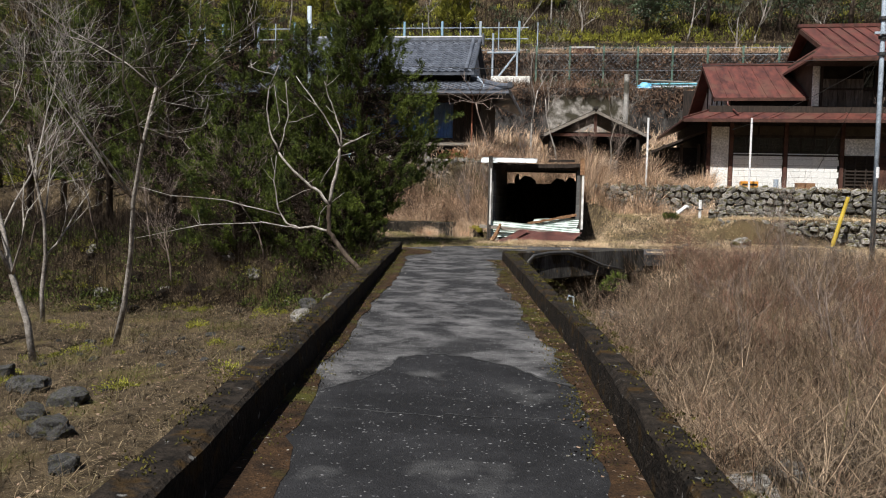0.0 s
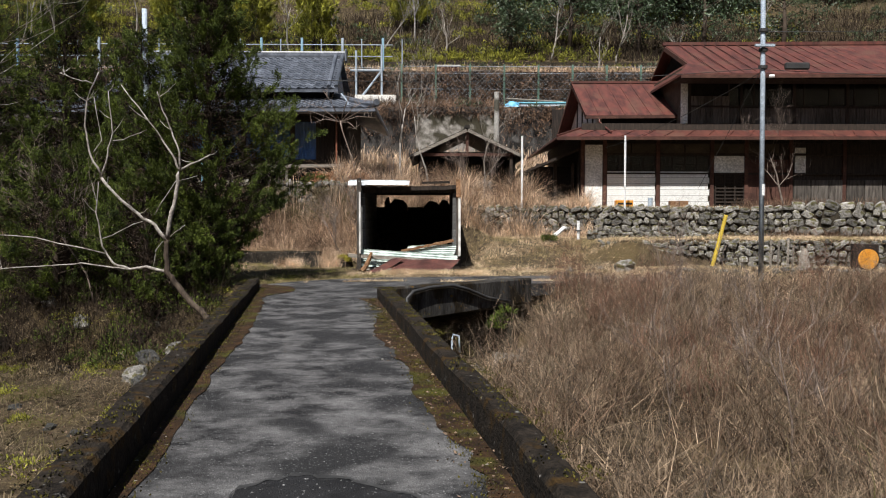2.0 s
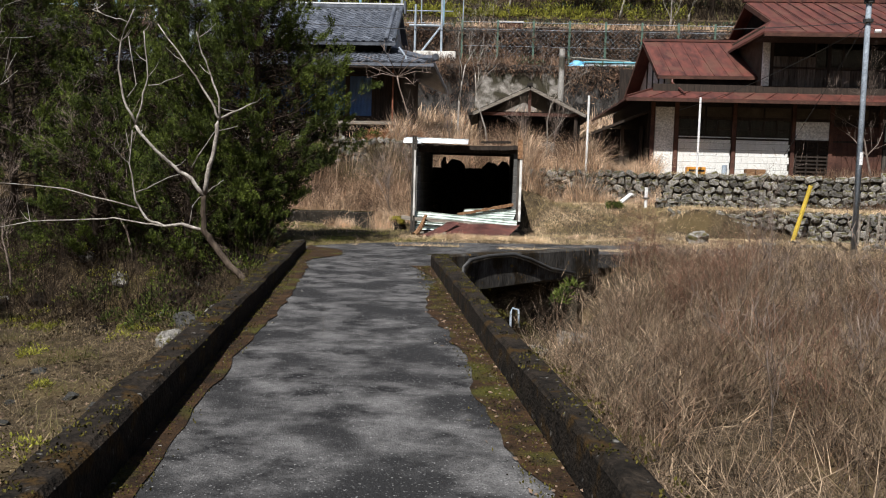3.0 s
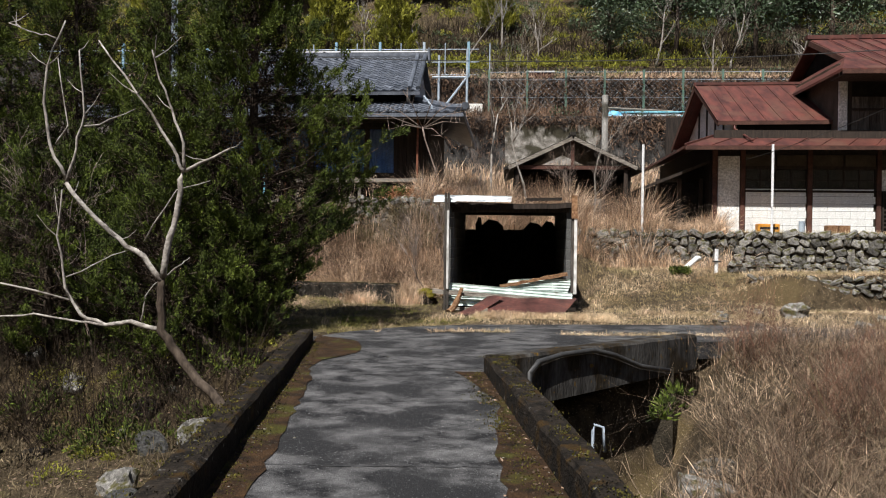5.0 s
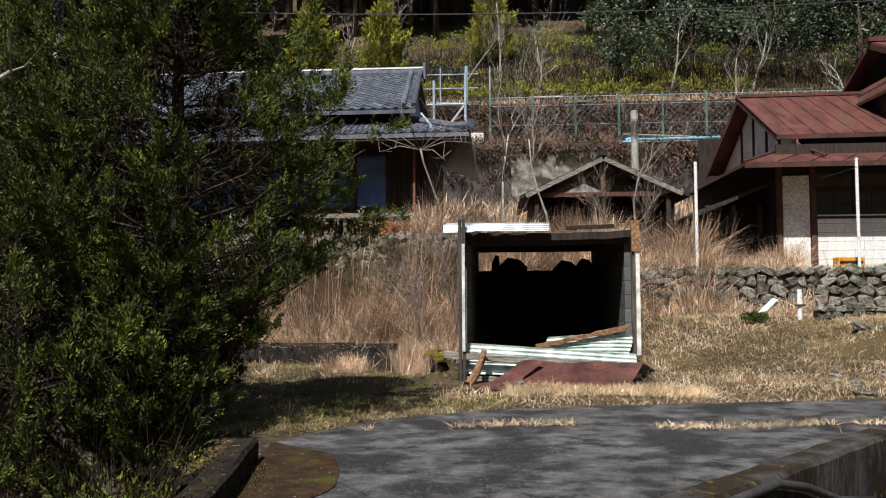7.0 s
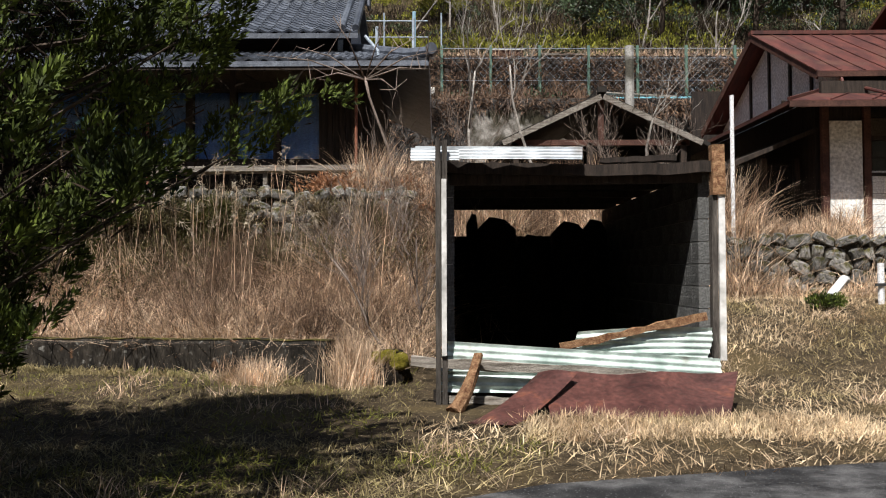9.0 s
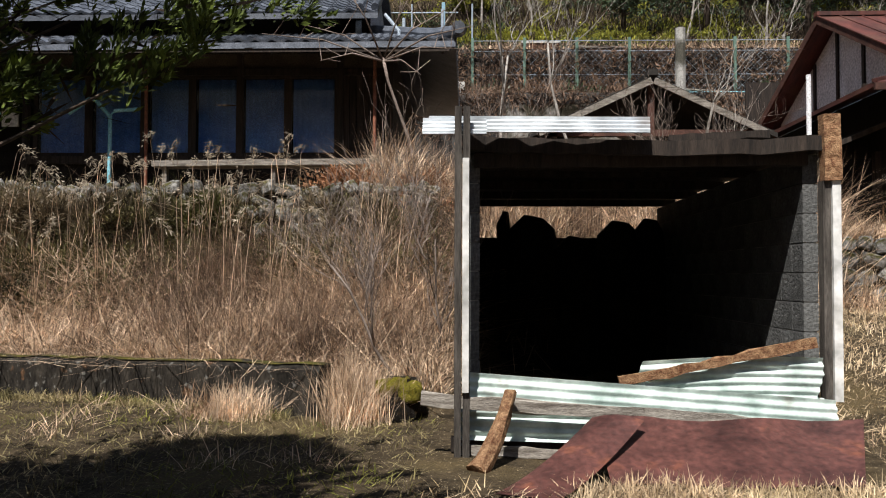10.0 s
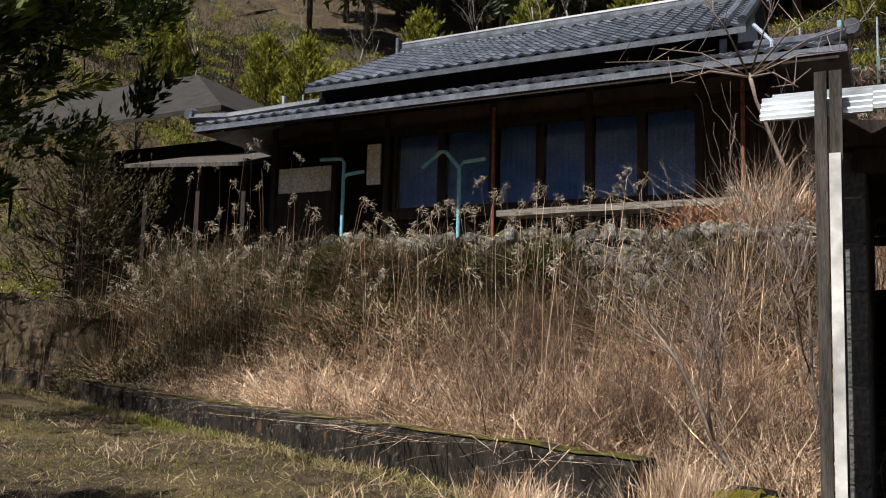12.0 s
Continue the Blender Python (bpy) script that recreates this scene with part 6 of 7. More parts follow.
xy = np.concatenate([scatter(110, -14, 12, 40.9, 43.0), scatter(330, -48, 10, 41, 60), scatter(220, -48, -10, 41, 56), scatter(260, -46, -19, 20, 42), scatter(60, 10, 26, 43, 60)])
clumps("undergrowth", "scrub", on_land(xy), R.uniform(0.35, 1.0, len(xy)), 170, (0.10, 0.25), (0.03, 0.07), "yellow-green undergrowth on the hillside")
xy = np.concatenate([scatter(60, -20, 26, 35.4, 38.2), scatter(90, -24, 26, 38.7, 41), scatter(360, -50, 50, 42, 64)])
clumps("undergrowth", "evergreen", on_land(xy), R.uniform(0.3, 0.9, len(xy)), 150, (0.08, 0.2), (0.03, 0.08), "dark undergrowth on the hillside")
# growth hanging over the retaining walls
n = 42000
P = np.column_stack([R.uniform(-24, 26, n), 38.28 - np.abs(R.normal(0, 0.10, n)), R.uniform(6.9, 9.0, n)])
leaves("creeper", "brown", P, R.normal(0, 1, (n, 3)) + [0, -0.4, -0.8], (0.15, 0.45), (0.015, 0.04), "dead creeper over a retaining wall")
n = 22000
P = np.column_stack([R.uniform(-14, 24, n), 34.68 - np.abs(R.normal(0, 0.08, n)), 6.7 - np.abs(R.normal(0, 0.7, n))])
P = P[(P[:, 0] < 0.8) | (P[:, 0] > 4.6) | (P[:, 2] > 6.2)]
leaves("creeper", "brown", P, R.normal(0, 1, (len(P), 3)) + [0, -0.4, -0.8], (0.12, 0.4), (0.015, 0.04), "dead creeper over a concrete wall")
# bank below the tiled house: bushes in patches, russet leaves
xy = np.concatenate([scatter(110, -11, -3.2, 20.6, 22.4), scatter(40, -2.6, -0.6, 20.8, 22.3), scatter(60, -16, -9, 20.6, 24.5, lambda x, y: y > 19.0 - 0.357 * (x + 1.33))])
clumps("bush", "oliveshrub", on_land(xy, 0.1), R.uniform(0.3, 0.8, len(xy)), 300, (0.04, 0.10), (0.014, 0.028), "olive-green low bushes on the bank")
xy = scatter(26000, -12, -0.4, 21.2, 22.6)
blades("grass", "litter", xy, R.uniform(0.2, 0.75, len(xy)), (0.005, 0.010), 0.7, 0.6, "dull dead growth hanging over the terrace wall")
xy = np.concatenate([scatter(70, -7.6, -3.5, 21.8, 22.1), scatter(26, -2.2, -0.7, 21.8, 22.1)])
clumps("bush", "litter", np.column_stack([xy, R.uniform(1.5, 2.15, len(xy))]), R.uniform(0.25, 0.45, len(xy)), 520, (0.06, 0.16), (0.008, 0.018), "dull brown twiggy growth before the terrace wall")
xy = scatter(26, -5.4, -3.4, 21.6, 22.1)
clumps("bush", "oliveshrub", np.column_stack([xy, R.uniform(1.4, 2.1, len(xy))]), R.uniform(0.25, 0.45, len(xy)), 300, (0.05, 0.10), (0.014, 0.028), "olive-green bush before the terrace wall")
xy = scatter(60, -10, -0.4, 20.4, 22.5)
clumps("bush", "litter", on_land(xy, 0.1), R.uniform(0.2, 0.4, len(xy)), 90, (0.05, 0.11), (0.015, 0.03), "yellowish low growth on the bank")
xy = np.concatenate([scatter(26, -2.8, 0.2, 22.2, 24.0)])
clumps("bush", "orangeleaf", on_land(xy, 0.2), R.uniform(0.2, 0.45, len(xy)), 150, (0.06, 0.12), (0.02, 0.05), "russet dead leaves on low bushes")
# moss along the deck edges, on the parapets and on the bank
P, D = [], []
for side in (0, 1):
    for i in range(150):
        y = R.uniform(-3, 10.2 if side == 0 else 8.1)
        x = left_edge(y) + 0.06 if side == 0 else right_edge(y) - 0.07 - abs(R.normal(0, 0.05))
        for k in range(34):
            P.append((x + R.normal(0, 0.05), y + R.normal(0, 0.10), -0.118 + float(deck_drop(y))))
            D.append((R.normal(0, 0.5), R.normal(0, 0.5), 1))
leaves("moss", "darkmoss", np.array(P), np.array(D), (0.008, 0.022), (0.006, 0.014), "tufts of moss along the deck's edges", category="moss")
P, D = [], []
for i in range(260):
    y = R.uniform(-4, 9.8)
    side = R.random() < 0.5
    y = min(y, 8.1) if side else y
    x = (right_edge(y) + R.uniform(0.02, 0.23)) if side else (left_edge(y) - R.uniform(0.02, 0.22))
    c = (x, y, float(parapet_z(y)) + 0.002)
    for k in range(22):
        P.append((c[0] + R.normal(0, 0.035), c[1] + R.normal(0, 0.05), c[2]))
        D.append((R.normal(0, 0.8), R.normal(0, 0.8), 1))
leaves("moss", "darkmoss", np.array(P), np.array(D), (0.008, 0.022), (0.006, 0.014), "tufts of dark moss on the parapets", category="moss")
# dead leaves along the right edge of the deck and on the ground
n = 420
y = R.uniform(-3, 7.9, n)
P = np.column_stack([right_edge(y) - np.abs(R.normal(0, 0.13, n)), y, -0.108 + deck_drop(y)])
leaves("leaf_litter", "deadleaf", P, R.normal(0, 1, (n, 3)) * [1, 1, 0.25], (0.015, 0.04), (0.01, 0.02), "small dead leaves along the parapet", category="leaf litter")
xy = scatter(9000, -12, 0.3, -5, 11, lambda x, y: off_deck(x, y))
P = on_land(xy, 0.015)
leaves("leaf_litter", "deadleaf", P, R.normal(0, 1, (len(P), 3)) * [1, 1, 0.25], (0.02, 0.06), (0.015, 0.035), "scattered dead leaves on the ground", category="leaf litter")
# mossy cushions left of the bridge and on the bank
xy = np.concatenate([scatter(26, -9, -1.4, 2, 9.5), scatter(60, -10, -2.2, 9.3, 11.2)])
clumps("moss_cushion", "scrub", on_land(xy, -0.02), R.uniform(0.08, 0.3, len(xy)), 260, (0.02, 0.05), (0.01, 0.02), "yellow-green moss cushions on the bank", 0.5)
# bright weed in the mouth of the culvert
c = np.array([[2.72, 8.85, -0.42], [2.62, 8.7, -0.52], [2.85, 9.05, -0.32]])
clumps("weed", "conifer", c, [0.15, 0.13, 0.12], 90, (0.06, 0.13), (0.015, 0.03), "bright green broad-leaved weed by the culvert")
clumps("shrub", "conifer", np.array([[5.05, 19.9, 0.62], [4.98, 19.92, 0.68], [5.14, 19.88, 0.66]]), [0.19, 0.15, 0.15], 420, (0.03, 0.07), (0.012, 0.025), "small round dark green shrub in the yard", 1.0)

# thicket, its brown darkened for the deep shade, and litter under the conifers
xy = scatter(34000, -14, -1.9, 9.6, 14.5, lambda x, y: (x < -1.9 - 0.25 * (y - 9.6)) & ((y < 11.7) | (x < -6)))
blades("grass", "thicket", xy, R.uniform(0.2, 1.0, len(xy)), (0.004, 0.010), 0.7, 0.3, "dense brown thicket stems, darkened for the shade under conifers", wind=(0, 0))
xy = scatter(150, -13, -2.4, 9.4, 13.5, lambda x, y: x < -2.2 - 0.25 * (y - 9.6))
clumps("undergrowth", "conifer", on_land(xy, 0.0), R.uniform(0.25, 0.6, len(xy)), 260, (0.04, 0.09), (0.014, 0.028), "dark evergreen undergrowth on the shaded bank")
xy = scatter(80, -11, -1.9, 8.9, 10.6)
clumps("undergrowth", "litter", on_land(xy, -0.03), R.uniform(0.15, 0.4, len(xy)), 240, (0.03, 0.08), (0.012, 0.026), "brown dead leaves heaped on the mossy bank", 0.5)
# tangled shrubs in the field
rnd = random.Random(71)
for i in range(16):
    x, y = rnd.uniform(3.4, 9.5), rnd.uniform(0.5, 10.5)
    if x > right_edge(y) + 1.2 and not (x < 4.2 and y > 6):
        SHRUBS.append((x, y, rnd.uniform(0.9, 1.5)))

# reeds with plumes
n = 210
xy = np.concatenate([scatter(150, -11, -3.0, 20.3, 21.9, reed_bed), scatter(40, -3.5, -0.8, 18.5, 21.5, reed_bed), scatter(70, -14, -8, 20.5, 23)])
Z = land(xy[:, 0], xy[:, 1])
g, pl_p, pl_d = Geo(), [], []
rnd = random.Random(9)
for (x, y), z in zip(xy, Z):
    h = rnd.uniform(1.1, 1.95)
    ax, ay = rnd.uniform(-0.12, 0.18), rnd.uniform(-0.1, 0.1)
    pts = [Vector((x, y, z)), Vector((x + ax * h * 0.4, y + ay * h * 0.4, z + h * 0.55)), Vector((x + ax * h, y + ay * h, z + h)), Vector((x + ax * h + 0.05, y + ay * h, z + h + 0.06))]
    g.tube(pts, [0.0035, 0.003, 0.0025, 0.002], 3, False)
    top = pts[-1]
    side = rnd.choice((-1, 1)) * rnd.uniform(0.3, 1)
    for k in range(34):
        s = rnd.random()
        p = top + Vector((side * 0.16 * s, 0.02 * rnd.uniform(-1, 1), 0.05 - 0.16 * s * s)) + Vector([rnd.gauss(0, 0.018) for _ in range(3)])
        pl_p.append(tuple(p))
        pl_d.append((side * 0.6 + rnd.gauss(0, 0.4), rnd.gauss(0, 0.4), -0.4 + rnd.gauss(0, 0.4)))
part("reed_stalk", g, "straw", None, "", kind="stuff")
tagged(bpy.data.objects["reed_stalk"], "tall pale reed stalks", "reeds", kind="stuff")
leaves("reed_plume", "plume", np.array(pl_p), np.array(pl_d), (0.04, 0.085), (0.007, 0.015), "curled greyish plumes of dead reeds", category="reeds")


def bare_tree(name, label, base, height, seed, mat="bark", r0=0.05, spread=0.9, levels=4, lean=(0, 0), kids=4, group="", category="bare tree", up=0.35):
    """A leafless tree: a tapering trunk with limbs and ever finer twigs."""
    rnd = random.Random(seed)
    t = thing(name, label, category, group, at=base)
    trunk, limbs, twigs = Geo(), Geo(), Geo()

    def grow(p, d, l, r, level):
        pts, rs = [p], [r]
        n = 5 if level < 2 else 4
        for i in range(n):
            d = (d + Vector([rnd.gauss(0, 0.13 + 0.04 * level) for _ in range(3)]) + Vector((0, 0, up * 0.12 * level))).normalized()
            p = p + d * (l / n)
            pts.append(p)
            rs.append(max(0.0022, r * (1 - (i + 1) / n * (0.62 if level == 0 else 0.75))))
        (trunk if level == 0 else limbs if level == 1 else twigs).tube(pts, rs, 9 if level == 0 else 6 if level == 1 else 3, level < 2)
        if level >= levels:
            return
        for i in range(kids + (1 if level == 0 else 0)):
            k = rnd.randint(2 if level == 0 else 1, n)
            ang = rnd.uniform(0, 2 * math.pi)
            side = d.orthogonal().normalized()
            side.rotate(Matrix.Rotation(ang, 3, d))
            nd = (d * rnd.uniform(0.5, 1.0) + side * spread * rnd.uniform(0.6, 1.2) + Vector((0, 0, up))).normalized()
            grow(pts[k], nd, l * rnd.uniform(0.42, 0.7), rs[k] * rnd.uniform(0.5, 0.72), level + 1)
    grow(Vector((0, 0, -0.1)), Vector((lean[0], lean[1], 1)).normalized(), height * 0.62, r0, 0)
    part("trunk", trunk, mat, t, smooth=True)
    part("limb", limbs, mat, t, smooth=True, kind="stuff")
    if twigs.v:
        part("twig", twigs, mat, t, kind="stuff")
    return t


for i, (x, y, h) in enumerate(SHRUBS):
    bare_tree("shrub", "leafless red-brown shrub in tall dead grass", (x, y, ground_z(x, y)), h * 1.3, 300 + i, "twig", 0.011, 0.8, 3, (0, 0), 4, "shrubs in the field", "shrub", 0.5)
# the pale leaning tree by the parapet
wt = thing("bare_tree", "pale-barked leafless tree leaning over the bank by the bridge", "bare tree", at=(-1.2, 6.85, -0.9))


def pale_limb(kind_, pts, r0, r1, seed, mat="bark"):
    """A bending pale limb in the plane of the tree, its depth wandering a little."""
    rnd = random.Random(seed)
    fine, fr, y = [], [], 7.1
    n = len(pts) - 1
    for k in range(n):
        for s in (0.0, 0.34, 0.67):
            x, z = pts[k][0] * (1 - s) + pts[k + 1][0] * s, pts[k][1] * (1 - s) + pts[k + 1][1] * s
            fine.append(Vector((x + rnd.gauss(0, 0.006), y + rnd.gauss(0, 0.008), z + rnd.gauss(0, 0.006))))
            fr.append((r0 + (r1 - r0) * (k + s) / n) * rnd.uniform(0.93, 1.07))
    fine.append(Vector((pts[-1][0], y, pts[-1][1])))
    fr.append(r1)
    under(part(kind_, Geo().tube(fine, fr, 9 if r0 > 0.012 else 6), mat, wt, smooth=True), wt)
    return fine


PALE_LIMBS = [pale_limb("trunk", [(-1.35, -0.42), (-1.55, -0.16), (-1.83, 0.12), (-2.01, 0.36), (-2.10, 0.49), (-2.10, 0.71), (-2.10, 0.95)], 0.050, 0.032, 1, "darkbark"),
         pale_limb("trunk", [(-2.10, 0.95), (-2.02, 1.32), (-1.95, 1.63), (-1.90, 1.94)], 0.030, 0.024, 2)]
PALE_LIMBS.append(pale_limb("limb", [(-1.90, 1.92), (-1.69, 2.01), (-1.48, 2.12)], 0.017, 0.009, 3))
PALE_LIMBS.append(pale_limb("limb", [(-1.90, 1.92), (-1.91, 2.16), (-2.02, 2.47), (-2.13, 2.73), (-2.21, 3.0)], 0.015, 0.006, 4))
PALE_LIMBS.append(pale_limb("limb", [(-1.90, 1.90), (-2.01, 2.12), (-2.34, 2.59), (-2.71, 3.09)], 0.017, 0.007, 5))
PALE_LIMBS.append(pale_limb("limb", [(-2.10, 0.93), (-2.27, 1.14), (-2.50, 1.29), (-2.74, 1.49), (-3.0, 1.80)], 0.026, 0.019, 6))
PALE_LIMBS.append(pale_limb("limb", [(-3.0, 1.80), (-2.91, 2.11), (-2.84, 2.42), (-2.89, 3.0)], 0.014, 0.006, 7))
PALE_LIMBS.append(pale_limb("limb", [(-3.0, 1.80), (-3.16, 2.15), (-3.23, 2.53), (-3.19, 2.86), (-3.02, 3.27)], 0.017, 0.007, 8))
PALE_LIMBS.append(pale_limb("limb", [(-3.10, 3.10), (-3.19, 3.14), (-3.37, 3.18), (-3.56, 3.25)], 0.008, 0.004, 9))
PALE_LIMBS.append(pale_limb("limb", [(-2.10, 0.49), (-2.40, 0.55), (-2.63, 0.52), (-2.86, 0.60), (-3.0, 0.85), (-3.08, 1.31), (-3.04, 1.74)], 0.024, 0.006, 10))
PALE_LIMBS.append(pale_limb("limb", [(-2.58, 0.51), (-2.86, 0.55), (-3.30, 0.60), (-3.57, 0.58), (-4.41, 0.52), (-5.64, 0.25)], 0.013, 0.004, 11))
PALE_LIMBS.append(pale_limb("limb", [(-2.95, 0.74), (-3.92, 0.96), (-4.95, 1.02), (-5.64, 1.19)], 0.011, 0.004, 12))
for i, pts in enumerate(([(-2.84, 2.31), (-2.61, 2.36), (-2.36, 2.47)], [(-2.10, 0.95), (-1.91, 1.08), (-1.84, 1.14)], [(-2.29, 0.54), (-2.25, 0.79), (-2.12, 0.93)], [(-2.27, 1.28), (-1.98, 1.74), (-1.66, 1.83)], [(-2.98, 0.94), (-2.64, 1.12), (-2.37, 1.21)], [(-3.10, 2.15), (-2.99, 2.33), (-3.09, 2.93)])):
    pale_limb("twig", pts, 0.008, 0.004, 20 + i)
g = Geo()
rnd = random.Random(6)
for pts in PALE_LIMBS[2:]:
    for k in range(3):
        p = pts[rnd.randint(len(pts) // 2, len(pts) - 1)]
        d = Vector((rnd.gauss(0, 1), rnd.gauss(0, 0.6), rnd.uniform(0.1, 1.2))).normalized()
        ln = rnd.uniform(0.12, 0.35)
        g.tube([p, p + d * ln * 0.5, p + d * ln + Vector((0, 0, 0.04))], [0.005, 0.004, 0.002], 4, False)
under(part("twig", g, "bark", wt, kind="stuff"), wt)
# dark bark here stands in for the conifers' shade on the trunk
solo("leaning_trunk", Geo().tube([(-2.25, 10.45, -0.9), (-2.61, 10.6, -0.42), (-3.0, 10.75, -0.10), (-3.47, 10.95, 0.20), (-3.9, 11.3, 0.75)], [0.085, 0.08, 0.075, 0.06, 0.03], 10), "darkbark", "mottled grey leaning trunk rising from the bank, darkened for shade", "tree trunk", smooth=True)

# leafless trees left of the bridge
bare_tree("bare_tree", "slender pale leafless tree in the grass beside the bridge", (-5.7, 4.4, ground_z(-5.7, 4.4)), 5.6, 11, "bark", 0.055, 0.75, 4, (-0.05, 0), 4, "leafless trees beside the bridge", up=0.3)
bare_tree("bare_tree", "straight pale leafless sapling with a mossy foot", (-5.15, 5.6, ground_z(-5.15, 5.6)), 7.0, 23, "bark", 0.05, 0.8, 4, (0.03, 0), 4, "leafless trees beside the bridge", up=0.3)
bare_tree("bare_tree", "crooked leafless tree in the grass beside the bridge", (-6.9, 3.8, ground_z(-6.9, 3.8)), 5.0, 37, "bark", 0.05, 0.9, 4, (-0.1, 0.1), 4, "leafless trees beside the bridge", up=0.3)
bare_tree("bare_tree", "thin leafless tree in front of the conifers", (-7.6, 7.4, ground_z(-7.6, 7.4)), 5.5, 41, "bark", 0.045, 0.8, 4, (0.0, 0.0), 4, "leafless trees beside the bridge", up=0.3)
# shrubs and trees about the shed and the houses
for i, (x, y, h, s, m, lab) in enumerate((( -0.75, 17.6, 2.2, 5, "twig", "leafless brown shrub beside the shed"), (-0.45, 18.6, 2.4, 6, "twig", "leafless brown shrub beside the shed"), (-1.1, 18.8, 2.0, 7, "twig", "leafless brown shrub beside the shed"), (-0.9, 20.5, 2.6, 8, "twig", "leafless brown shrub beside the shed"), (0.3, 21.8, 2.6, 14, "twig", "leafless brown shrub behind the shed"), (2.6, 22.2, 2.4, 15, "twig", "leafless grey shrub before the barn"), (3.6, 22.4, 2.2, 16, "twig", "leafless grey shrub before the barn"))):
    bare_tree("shrub", lab, (x, y, ground_z(x, y)), h, s, m, 0.018, 0.75, 3, (0, 0), 5, "leafless shrubs near the shed", "shrub", 0.5)
bare_tree("bare_tree", "thin grey leafless tree before the barn", (1.55, 22.6, ground_z(1.55, 22.6)), 4.6, 61, "bark", 0.035, 0.6, 3, (0.05, 0), 4, "leafless trees between the houses")
bare_tree("bare_tree", "thin grey leafless tree before the barn", (3.3, 22.6, ground_z(3.3, 22.6)), 4.2, 62, "bark", 0.03, 0.7, 3, (-0.05, 0), 4, "leafless trees between the houses")
bare_tree("bare_tree", "leafless tree beside the tiled house", (0.5, 25.0, ground_z(0.5, 25.0)), 6.0, 63, "bark", 0.05, 0.6, 4, (0.1, 0), 3, "leafless trees between the houses")
bare_tree("bare_tree", "small leafless tree before the red-roofed house", (13.0, 22.2, ground_z(13.0, 22.2)), 3.4, 64, "twig", 0.04, 0.8, 4, (0, 0), 4, "leafless trees between the houses")
# pollarded tree with spreading arms before the tiled house
rnd = random.Random(17)
pt = thing("bare_tree", "pollarded leafless tree with spreading arms at the house corner", "bare tree", at=(-1.35, 23.2, 2.4))
under(part("trunk", Geo().tube([(-0.8, 22.9, 2.3), (-1.05, 23.0, 3.3), (-1.38, 23.1, 4.2), (-1.45, 23.1, 4.55)], [0.03, 0.026, 0.022, 0.028], 8), "twig", pt, smooth=True), pt)
for i, (dx, dz) in enumerate(((-1.9, 0.45), (-1.3, 0.75), (-0.9, -0.1), (1.4, 0.5), (0.9, 0.7), (0.6, -0.3), (-0.5, 0.95), (1.2, 0.1), (0.4, 0.9))):
    e = Vector((-1.45 + dx, 23.1 + rnd.uniform(-0.6, 0.6), 4.5 + dz))
    s = Vector((-1.45, 23.1, 4.5))
    m1 = s.lerp(e, 0.5) + Vector((0, 0, 0.12))
    under(part("limb", Geo().tube([s, m1, e], [0.016, 0.011, 0.005], 6), "twig", pt, smooth=True), pt)
    gg = Geo()
    for k in range(4):
        q = m1.lerp(e, rnd.random())
        gg.tube([q, q + Vector((rnd.uniform(-0.3, 0.3), rnd.uniform(-0.2, 0.2), rnd.uniform(0.0, 0.45)))], [0.008, 0.004], 4, False)
    under(part("twig", gg, "twig", pt, kind="stuff"), pt)


